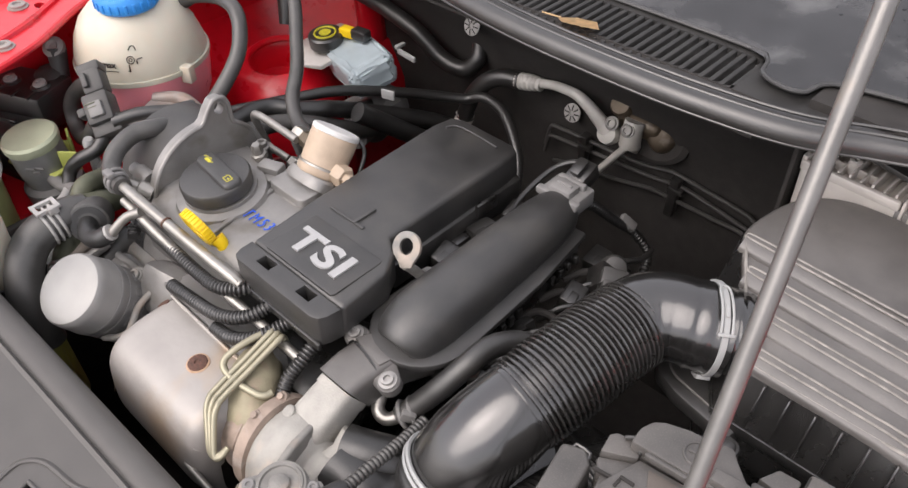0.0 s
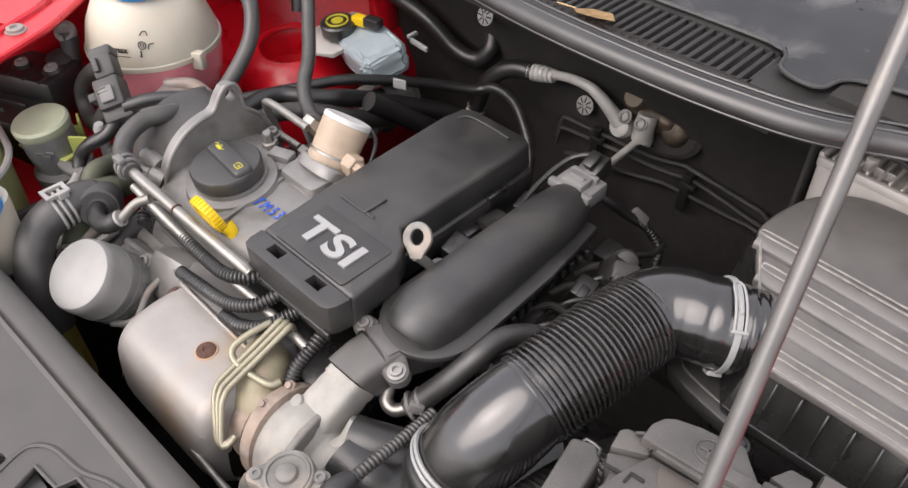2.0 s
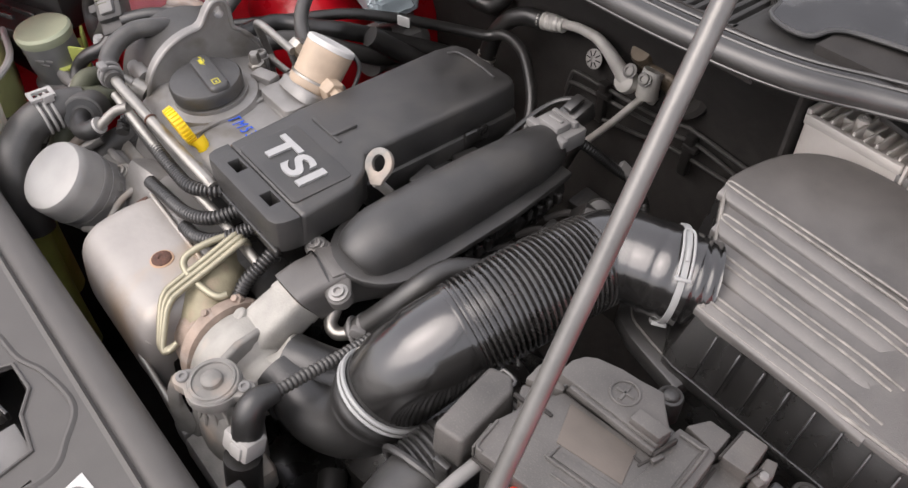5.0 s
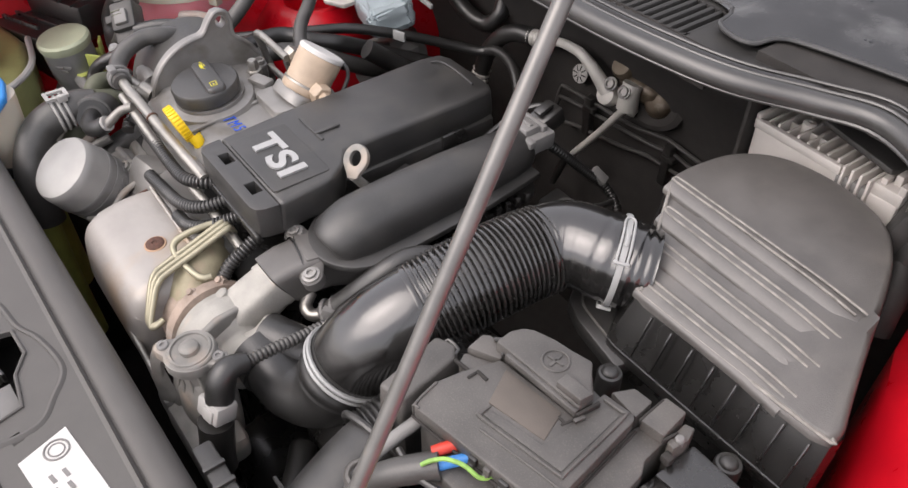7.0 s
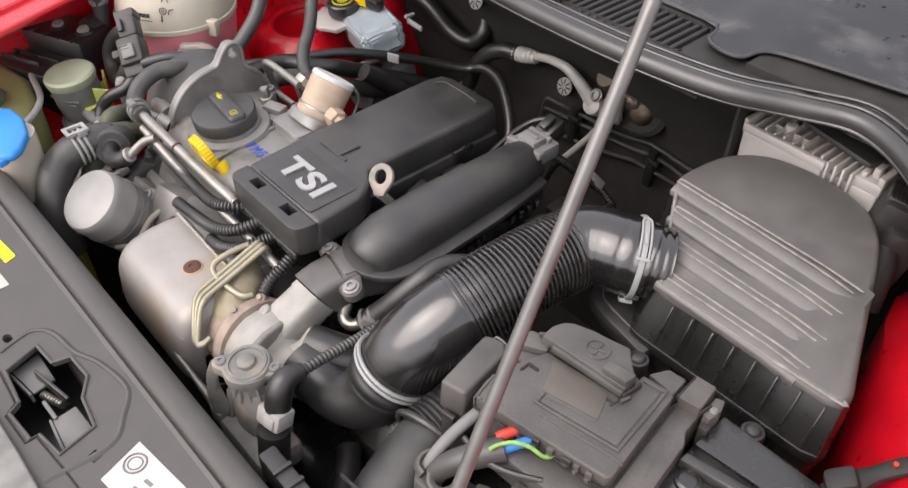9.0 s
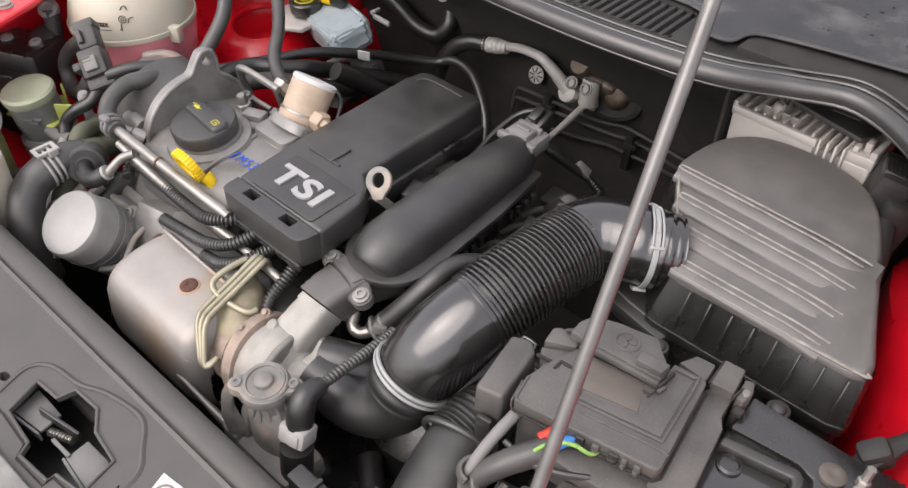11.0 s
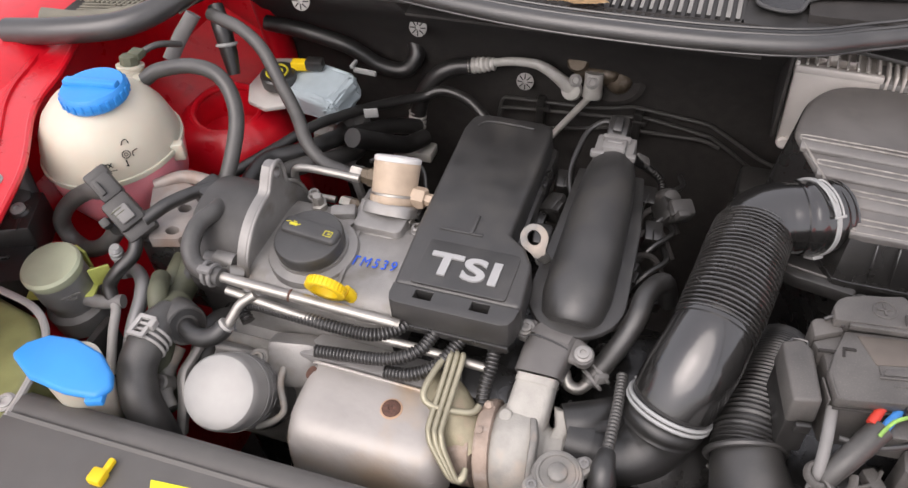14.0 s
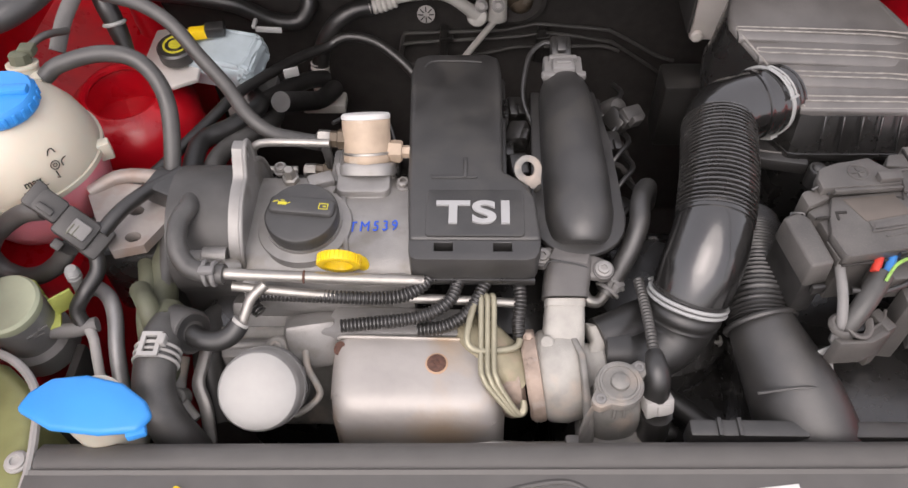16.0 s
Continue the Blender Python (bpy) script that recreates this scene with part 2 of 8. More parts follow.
def lathe(profile, at, axis=(0, 0, 1), seg=32, scale=(1, 1)):
    """A turned body: profile of (radius, height) along axis from at."""
    q = Vector((0, 0, 1)).rotation_difference(Vector(axis).normalized())
    verts, faces = [], []
    for r, h in profile:
        for j in range(seg):
            a = 2 * math.pi * j / seg
            verts.append(q @ Vector((r * math.cos(a) * scale[0], r * math.sin(a) * scale[1], h)) + Vector(at))
    for i in range(len(profile) - 1):
        for j in range(seg):
            k = (j + 1) % seg
            faces.append((i * seg + j, i * seg + k, (i + 1) * seg + k, (i + 1) * seg + j))
    last = (len(profile) - 1) * seg
    if profile[0] == profile[-1]:
        pass
    elif profile[0][0] > 1e-5:
        faces.append(tuple(range(seg - 1, -1, -1)))
    if profile[-1][0] > 1e-5 and profile[0] != profile[-1]:
        faces.append(tuple(range(last, last + seg)))
    bm = from_data(verts, faces)
    bmesh.ops.remove_doubles(bm, verts=bm.verts, dist=1e-6)
    return bm


def bevelled(bm, w, seg=2, angle=25):
    edges = [e for e in bm.edges if len(e.link_faces) == 2 and e.calc_face_angle(0) > radians(angle)]
    if w > 0 and edges:
        bmesh.ops.bevel(bm, geom=edges, offset=w, segments=seg, profile=0.5, affect="EDGES", clamp_overlap=True)
    return bm


def box(at, size, bevel=0.002, turn=(0, 0, 0), seg=2):
    bm = bmesh.new()
    bmesh.ops.create_cube(bm, size=1, matrix=Matrix.Diagonal((*size, 1)))
    bevelled(bm, bevel, seg)
    bmesh.ops.transform(bm, matrix=pose(*at, *turn), verts=bm.verts)
    return bm


def prism(outline, z0, z1, bevel=0.002, seg=2, top=None, draft=0.0):
    """An upright body on an outline in plan. top: height as a function of x and y. draft: how far the foot stands out."""
    n = len(outline)
    cx, cy = sum(p[0] for p in outline) / n, sum(p[1] for p in outline) / n
    low = []
    for x, y in outline:
        d = math.hypot(x - cx, y - cy)
        low.append((x + (x - cx) / d * draft, y + (y - cy) / d * draft, z0))
    high = [(x, y, top(x, y) if top else z1) for x, y in outline]
    faces = [tuple(range(n - 1, -1, -1)), tuple(range(n, 2 * n))]
    faces += [(i, (i + 1) % n, n + (i + 1) % n, n + i) for i in range(n)]
    bm = from_data(low + high, faces)
    bmesh.ops.recalc_face_normals(bm, faces=bm.faces)
    return bevelled(bm, bevel, seg)


def extrude_x(profile, xs, shift=None):
    """A body with one profile in (y, z), drawn along x. shift: how it moves in (y, z) with x."""
    n = len(profile)
    verts = [(x, y + (shift(x)[0] if shift else 0), z + (shift(x)[1] if shift else 0)) for x in xs for y, z in profile]
    faces = [tuple(range(n)), tuple(range((len(xs) - 1) * n, len(xs) * n))]
    for i in range(len(xs) - 1):
        faces += [(i * n + j, i * n + (j + 1) % n, (i + 1) * n + (j + 1) % n, (i + 1) * n + j) for j in range(n)]
    return from_data(verts, faces)


def strip_x(profile, xs, thick, shift=None):
    """A bent sheet: an open profile in (y, z) drawn along x, with a thickness."""
    p = [Vector((0, y, z)) for y, z in profile]
    back = []
    for i, q in enumerate(p):
        d = (p[min(i + 1, len(p) - 1)] - p[max(i - 1, 0)]).normalized()
        back.append(q + Vector((0, d.z, -d.y)) * thick)
    return extrude_x([(q.y, q.z) for q in p] + [(q.y, q.z) for q in reversed(back)], xs, shift)


def holed_plate(outer, holes, z0, z1):
    """A flat plate with openings through it."""
    bm = bmesh.new()
    edges = []
    for loop in (outer, *holes):
        vs = [bm.verts.new((x, y, z1)) for x, y in loop]
        edges += [bm.edges.new((vs[i], vs[(i + 1) % len(vs)])) for i in range(len(vs))]
    made = bmesh.ops.triangle_fill(bm, edges=edges, use_beauty=True, use_dissolve=False)
    faces = [g for g in made["geom"] if isinstance(g, bmesh.types.BMFace)]
    more = bmesh.ops.extrude_face_region(bm, geom=faces)
    bmesh.ops.translate(bm, vec=(0, 0, z0 - z1), verts=[g for g in more["geom"] if isinstance(g, bmesh.types.BMVert)])
    return bm


def holed_x(outer, holes, x0, x1):
    """A plate with openings that stands across x; outlines in (y, z)."""
    bm = holed_plate(outer, holes, x0, x1)
    bmesh.ops.transform(bm, matrix=Matrix(((0, 0, 1, 0), (1, 0, 0, 0), (0, 1, 0, 0), (0, 0, 0, 1))), verts=bm.verts)
    return bm


def ring(at, normal, r, thick, seg=28, squash=1.0, minor=8):
    """A round ring."""
    q = Vector((0, 0, 1)).rotation_difference(Vector(normal).normalized())
    verts, faces = [], []
    for i in range(seg):
        a = 2 * math.pi * i / seg
        for j in range(minor):
            b = 2 * math.pi * j / minor
            rr = r + thick * math.cos(b)
            verts.append(q @ Vector((rr * math.cos(a), rr * math.sin(a) * squash, thick * math.sin(b))) + Vector(at))
    for i in range(seg):
        for j in range(minor):
            k, m = (i + 1) % seg, (j + 1) % minor
            faces.append((i * minor + j, k * minor + j, k * minor + m, i * minor + m))
    return from_data(verts, faces)


def oval(cx, cy, rx, ry, n=24, a0=0.0, a1=360.0):
    return [(cx + rx * math.cos(radians(a0 + (a1 - a0) * i / n)), cy + ry * math.sin(radians(a0 + (a1 - a0) * i / n))) for i in range(n)]


def rounded(x0, y0, x1, y1, r, n=5):
    out = []
    for cx, cy, a in ((x1 - r, y1 - r, 0), (x0 + r, y1 - r, 90), (x0 + r, y0 + r, 180), (x1 - r, y0 + r, 270)):
        out += [(cx + r * math.cos(radians(a + 90 * i / n)), cy + r * math.sin(radians(a + 90 * i / n))) for i in range(n + 1)]
    return out


def writing(text, size, m, depth=0.0006, shear=0.0, bold=0.0, wide=1.0, gap=1.0):
    """Letters of the built-in font as a mesh, centred, at the pose m."""
    cu = bpy.data.curves.new("writing", "FONT")
    cu.body, cu.size, cu.extrude, cu.shear, cu.offset = text, size, depth, shear, bold
    cu.space_character = gap
    cu.align_x, cu.align_y = "CENTER", "CENTER"
    ob = new("writing", cu)
    bpy.context.view_layer.update()
    me = bpy.data.meshes.new_from_object(ob.evaluated_get(bpy.context.evaluated_depsgraph_get()))
    bpy.data.objects.remove(ob)
    bpy.data.curves.remove(cu)
    bm = bmesh.new()
    bm.from_mesh(me)
    bpy.data.meshes.remove(me)
    bmesh.ops.transform(bm, matrix=m @ Matrix.Diagonal((wide, 1, 1, 1)), verts=bm.verts)
    return bm


def loft(sections, power=4.0, seg=28):
    """A cast body through squarish sections: (centre, half-width vector, half-height vector)."""
    verts, faces = [], []
    for c, u, v in sections:
        c, u, v = Vector(c), Vector(u), Vector(v)
        for j in range(seg):
            a = 2 * math.pi * j / seg
            ca, sa = math.cos(a), math.sin(a)
            verts.append(c + u * math.copysign(abs(ca) ** (2 / power), ca) + v * math.copysign(abs(sa) ** (2 / power), sa))
    for i in range(len(sections) - 1):
        faces += [(i * seg + j, i * seg + (j + 1) % seg, (i + 1) * seg + (j + 1) % seg, (i + 1) * seg + j) for j in range(seg)]
    last = (len(sections) - 1) * seg
    return from_data(verts, faces + [tuple(range(seg - 1, -1, -1)), tuple(range(last, last + seg))])


def bolt(at, axis, r=0.007, h=0.006):
    """A bolt head with its flange and socket."""
    return joined(lathe([(r * 1.25, -0.001), (r * 1.25, 0.001), (r, 0.0015)], at, axis, 18),
                  lathe([(r, 0.001), (r, h * 0.85), (r * 0.85, h), (r * 0.55, h), (r * 0.5, h * 0.5), (0, h * 0.45)], at, axis, 12))


# ---- setting ----
solo("ground", prism([(-40, -40), (40, -40), (40, 40), (-40, 40)], -0.1, 0, 0), "concrete", "plain grey concrete workshop floor under the car", "floor", kind="structure")

BULK = [(0.575, 1.035), (0.61, 1.02), (0.652, 0.978), (0.70, 0.94), (0.732, 0.905), (0.752, 0.865), (0.765, 0.83), (0.772, 0.76), (0.775, 0.66), (0.775, 0.40)]
bulkhead = solo("wall_bulkhead", joined(strip_x(BULK, np.linspace(-0.60, -0.149, 7), -0.02), strip_x([(0.600, 1.040), (0.690, 1.036), (0.700, 0.99), (0.712, 0.94), (0.732, 0.905)] + BULK[5:], np.linspace(-0.149, 0.16, 5), -0.02), box((-0.151, 0.66, 0.97), (0.004, 0.09, 0.14), 0.001), strip_x([(0.636, 1.026), (0.645, 0.99)] + BULK[2:], np.linspace(-0.86, -0.60, 4), -0.02)), "felt", "black felt-lined bulkhead behind the engine", "bulkhead", kind="structure")
solo("bay_floor", prism([(-1.05, 0.0), (0.32, 0.0), (0.32, 0.8), (-1.05, 0.8)], 0.38, 0.4, 0), "felt", "black plastic undertray below the engine", "undertray", kind="structure")
solo("wall_radiator", box((-0.35, 0.055, 0.62), (1.3, 0.03, 0.48), 0.004), "felt", "dark radiator pack behind the front panel", "radiator", kind="structure")


def inner_wing_left():
    wing = thing("inner_wing", "glossy red painted inner wing with strut tower", "car body", (-0.95, 0.4, 0.4), kind="structure")
    prof = [(-0.80, 0.40), (-0.815, 0.74), (-0.84, 0.80), (-0.92, 0.82), (-0.985, 0.86), (-1.0, 0.97), (-1.03, 0.99), (-1.16, 0.985), (-1.17, 0.4)]
    ys = np.linspace(0.02, 0.80, 10)
    n = len(prof)
    verts = [(x - 0.03 * max(0, 0.25 - y), y, z) for y in ys for x, z in prof]
    faces = [(i * n + j, i * n + j + 1, (i + 1) * n + j + 1, (i + 1) * n + j) for i in range(len(ys) - 1) for j in range(n - 1)]
    part("panel", from_data(verts, faces), "red", wing)
    part("strut_tower", lathe([(0.10, -0.45), (0.085, -0.02), (0.066, 0.006), (0.050, 0.012), (0.046, 0.004), (0.044, -0.03), (0.0, -0.035)], (-0.842, 0.568, 0.836), seg=48), "red", wing)
    part("tower_lip", ring((-0.842, 0.568, 0.848), (0.05, -0.1, 1), 0.048, 0.005, 40), "red", wing)
    edge = [(-0.80, 0.06), (-0.828, 0.15), (-0.853, 0.214), (-0.883, 0.282), (-0.930, 0.350), (-0.950, 0.392), (-0.962, 0.440), (-0.987, 0.501), (-1.02, 0.56), (-1.04, 0.70)]
    part("wing_flange", holed_plate(edge + [(-1.18, 0.70), (-1.18, 0.06)], [oval(-0.918, 0.243, 0.007, 0.005, 14), oval(-0.965, 0.325, 0.009, 0.006, 14)], 0.9655, 0.972), "red", wing, angle=20)
    part("flange_lip", tube([(x, y, 0.9685) for x, y in edge], 0.0042, 8, 5), "red", wing)
    part("flange_bead", tube([(x - 0.045, y + 0.01, 0.972) for x, y in edge[1:-1]], 0.005, 8, 5), "red", wing)
    part("end_panel", box((-1.02, 0.812, 0.72), (0.36, 0.012, 0.66), 0.003), "red", wing)
    part("corner_bulge", tube([(-0.862, 0.70, 1.03), (-0.866, 0.735, 0.97), (-0.866, 0.75, 0.90), (-0.862, 0.755, 0.80), (-0.86, 0.755, 0.60)], 0.022, 14, 6), "red", wing)
    for x, y, r in ((-0.980, 0.305, 0.010), (-0.894, 0.250, 0.0095)):
        part("bolt", bolt((x, y, 0.972), (0, 0, 1), r, 0.005), "steel_mount", wing)
    return wing


inner_wing_left()


def inner_wing_right():
    wing = thing("inner_wing", "glossy red painted inner wing beside the air box", "car body", (0.2, 0.4, 0.4), kind="structure")
    prof = [(0.092, 0.40), (0.094, 0.82), (0.100, 0.87), (0.128, 0.915), (0.18, 0.965), (0.26, 1.0), (0.44, 0.99), (0.45, 0.4)]
    ys = np.linspace(0.02, 0.80, 16)
    n = len(prof)
    taper = lambda y: -0.050 * min(1.0, max(0.0, (y - 0.41) / 0.16)) + (0.35 * (0.38 - y) if y < 0.38 else 0) * 0.1
    verts = [(x + (taper(y) if j < 6 else 0) + 0.006 * math.sin(y * 19) * (0.3 < z - 0.55), y, z + (0.03 * math.sin(y * 12 + j) if 1 < j < 5 else 0) + (0.042 * min(1.0, max(0.0, (y - 0.42) / 0.07)) if 0 < j < 6 else 0)) for y in ys for j, (x, z) in enumerate(prof)]
    faces = [(i * n + j, i * n + j + 1, (i + 1) * n + j + 1, (i + 1) * n + j) for i in range(len(ys) - 1) for j in range(n - 1)]
    part("panel", from_data(verts, faces), "red", wing)
    return wing


inner_wing_right()


def front_panel():
    """The painted-plastic front panel with its latch opening."""
    fp = thing("front_panel", "grey plastic front panel with a latch opening", "car body", (-0.35, 0.03, 0.86), kind="structure")
    back = lambda x: (0.012 * min(1.0, max(0.0, (x + 0.75) / 0.75)) + 0.006 * max(0, x + 0.1), 0.0)
    prof = [(0.092, 0.80), (0.092, 0.866), (0.089, 0.876), (0.083, 0.8805), (0.074, 0.8805), (0.067, 0.8775), (0.0625, 0.8845)]
    part("rear_edge", strip_x(prof, np.linspace(-0.762, 0.30, 40), 0.004, back), "member", fp)
    hole = [(-0.423, 0.025), (-0.395, 0.0275), (-0.391, 0.042), (-0.362, 0.044), (-0.343, 0.032), (-0.310, 0.028), (-0.303, -0.002), (-0.331, -0.007), (-0.331, -0.014), (-0.366, -0.0176), (-0.372, -0.008), (-0.412, -0.005)]
    outer = [(-0.765, 0.0625), (-0.70, 0.0632)] + [(x, 0.0625 + back(x)[0]) for x in np.linspace(-0.6, 0.30, 19)] + [(0.30, -0.13), (-0.5, -0.13), (-0.70, -0.09), (-0.765, -0.02)]
    small = [oval(-0.598, 0.018, 0.0045, 0.003, 12), oval(-0.448, 0.009, 0.006, 0.004, 12), [(-0.288, 0.012), (-0.279, 0.014), (-0.281, 0.022), (-0.290, 0.02)]]
    part("top_plate", holed_plate(outer, [hole, *small], 0.880, 0.8845), "member", fp, angle=20)
    rim = [(x, y, 0.885) for x, y in hole]
    part("opening_rim", tube(rim + rim[:1], 0.0016, 8, 1), "member", fp)
    part("seam", tube([(-0.62, -0.018, 0.8846), (-0.5, -0.0125, 0.8846), (-0.414, -0.0088, 0.8846), (-0.374, -0.0105, 0.8846), (-0.366, -0.0205, 0.8846), (-0.330, -0.018, 0.8846), (-0.330, -0.0095, 0.8846), (-0.284, -0.0045, 0.8846), (-0.1, 0.008, 0.8846), (0.25, 0.02, 0.8846)], 0.0009, 6, 1), "felt", fp)
    part("chrome_trim", prism([(-0.50, -0.031), (-0.33, -0.0245), (-0.05, -0.0225), (0.28, -0.02), (0.28, -0.12), (-0.48, -0.12)], 0.8835, 0.8905, 0.003, 3), "steel", fp, "chromed grille trim")
    wide = [(-0.437, -0.002), (-0.444, 0.022), (-0.440, 0.034), (-0.426, 0.0425), (-0.395, 0.0475), (-0.37, 0.058), (-0.33, 0.064), (-0.305, 0.05), (-0.285, 0.03), (-0.287, -0.02)]
    part("raised_bead", tube([(x, y, 0.883) for x, y in wide], 0.004, 8, 6, flat=0.6), "member", fp)
    part("front_skirt", box((-0.23, -0.135, 0.80), (1.06, 0.02, 0.17), 0.008), "member", fp)
    return fp


front_panel()


def hood_latch():
    latch = thing("hood_latch", "black steel hood latch inside the front panel opening", "latch", (-0.36, 0.012, 0.83))
    part("well", joined(box((-0.364, 0.014, 0.835), (0.133, 0.085, 0.004), 0.001), box((-0.431, 0.014, 0.857), (0.004, 0.085, 0.045), 0.001), box((-0.297, 0.014, 0.857), (0.004, 0.085, 0.045), 0.001),
                        box((-0.364, 0.057, 0.857), (0.133, 0.004, 0.045), 0.001), box((-0.364, -0.027, 0.857), (0.133, 0.004, 0.045), 0.001)), "black", latch)
    part("bracket_plate", prism([(-0.421, -0.001), (-0.4275, 0.0235), (-0.390, 0.0235), (-0.3865, 0.0045)], 0.869, 0.872, 0.0008), "conn", latch, "grey steel bracket plate")
    part("bracket_lip", box((-0.403, -0.0005, 0.868), (0.036, 0.0025, 0.010), 0.0008, (0, 0, 9)), "conn", latch)
    part("bracket_lip", box((-0.333, 0.003, 0.868), (0.036, 0.0025, 0.010), 0.0008, (0, 0, -5)), "conn", latch)
    part("bracket_plate", prism([(-0.3495, 0.006), (-0.3512, 0.0256), (-0.3235, 0.0271), (-0.312, 0.022), (-0.316, 0.0034)], 0.869, 0.872, 0.0008), "conn", latch, "grey steel bracket plate")
    part("catch", box((-0.381, 0.0185, 0.873), (0.042, 0.003, 0.012), 0.001, (0, 10, 14)), "black", latch)
    part("lever", box((-0.360, 0.008, 0.873), (0.024, 0.0035, 0.003), 0.0012, (0, 0, 3)), "conn", latch, "grey lever")
    part("spring", tube([(-0.388, 0.0105, 0.864), (-0.366, 0.019, 0.864)], 0.004, 10, 8, ring=(0.003, 0.0015)), "steel", latch)


hood_latch()

sticker = thing("warning_sticker", "white paper sticker with a round mark on the front panel", "sticker", (-0.25, 0.03, 0.885))
part("paper", prism([(-0.274, 0.048), (-0.262, 0.012), (-0.14, 0.028), (-0.15, 0.064)], 0.8847, 0.8852, 0), "paper", sticker)
part("mark", ring((-0.258, 0.037, 0.8853), (0, 0, 1), 0.0085, 0.0008, 24), "conn", sticker)
part("mark", ring((-0.258, 0.037, 0.8853), (0, 0, 1), 0.0055, 0.0006, 20), "conn", sticker)
for i in range(4):
    part("print_bar", box((-0.236 + 0.012 * (i % 2), 0.037 - 0.009 * (i // 2), 0.8854), (0.008, 0.003, 0.0003), 0, (0, 0, 12)), "conn", sticker)

solo("yellow_sticker", prism([(-0.598, 0.0475), (-0.593, 0.038), (-0.545, 0.041), (-0.549, 0.052)], 0.8847, 0.8853, 0), "lime", "bright yellow sticker on the front panel", "sticker")
label_marks = thing("printed_label", "faded white print on the front panel", "sticker", (-0.57, 0.02, 0.885))
for x, y, w in ((-0.585, 0.03, 0.006), (-0.575, 0.026, 0.006), (-0.588, 0.018, 0.012), (-0.565, 0.034, 0.008), (-0.553, 0.032, 0.008), (-0.565, 0.018, 0.007), (-0.562, 0.008, 0.006)):
    part("print_bar", box((x, y, 0.885), (w, 0.003, 0.0004), 0, (0, 0, 8)), "paper", label_marks)
part("pale_patch", box((-0.525, 0.027, 0.885), (0.024, 0.012, 0.0004), 0, (0, 0, 3)), "ecu", label_marks)
plug = thing("yellow_plug", "yellow plastic lug on the front panel", "plug", (-0.64, 0.035, 0.885))
part("body", box((-0.64, 0.035, 0.889), (0.014, 0.014, 0.010), 0.003), "yellow", plug)
part("tab", box((-0.637, 0.046, 0.889), (0.006, 0.014, 0.006), 0.002), "yellow", plug)

solo("fan_shroud_edge", joined(box((-0.11, 0.122, 0.848), (0.22, 0.016, 0.03), 0.003), *[box((x, 0.122, 0.864), (0.004, 0.017, 0.004), 0.001) for x in (-0.195, -0.178, -0.09, -0.02)]),
     "cover", "black plastic edge of the fan shroud", "fan shroud", kind="structure")


# added black sheets stand in for deep shade and hide the red wing
solo("dark_gap_sheet", joined(box((-0.79, 0.10, 0.62), (0.01, 0.24, 0.42), 0.003), box((-0.74, 0.085, 0.60), (0.12, 0.01, 0.40), 0.003)), "felt", "black sheets added to keep the gap beside the engine dark", "liner", kind="structure")


# ---- cowl ----
SEAL = [(-1.05, 0.47, 0.995), (-0.977, 0.479, 1.0), (-0.90, 0.505, 1.005), (-0.862, 0.56, 1.012), (-0.835, 0.62, 1.025), (-0.78, 0.632, 1.04), (-0.70, 0.605, 1.048), (-0.611, 0.583, 1.05), (-0.50, 0.561, 1.05), (-0.40, 0.549, 1.05),
        (-0.28, 0.547, 1.05), (-0.20, 0.552, 1.05), (-0.14, 0.563, 1.05), (-0.085, 0.588, 1.05), (-0.035, 0.600, 1.052), (0.02, 0.572, 1.05), (0.06, 0.52, 1.045), (0.092, 0.465, 1.04), (0.15, 0.40, 1.03)]
cowl = thing("cowl", "black plastic cowl with ventilation grille and rubber seal", "cowl", (-0.35, 0.65, 1.0), kind="structure")
part("weatherstrip", tube(SEAL, [0.016, 0.016, 0.0155, 0.015, 0.013] + [0.0100] * 8 + [0.0092, 0.0088, 0.0088, 0.0088, 0.0092, 0.0095], 16, 6), "seal", cowl, "grey-black rubber bulb seal")
for dy, dz, r in ((0.0035, 0.0092, 0.0016), (-0.0075, -0.0060, 0.0018), (0.0125, 0.0105, 0.0014)):
    part("seal_ridge", tube([(x, y + dy, z + dz) for x, y, z in SEAL[4:]], r, 6, 6), "seal", cowl)
part("seal_foot", tube([(x, y + 0.010, z - 0.008) for x, y, z in SEAL], 0.0060, 10, 6), "rubber_d", cowl)
part("seal_flange", tube([(x, y + 0.014, z + 0.000) for x, y, z in SEAL], 0.0075, 10, 6), "seal", cowl)


def seal_y(x):
    return float(np.interp(x, [p[0] for p in SEAL], [p[1] for p in SEAL]))


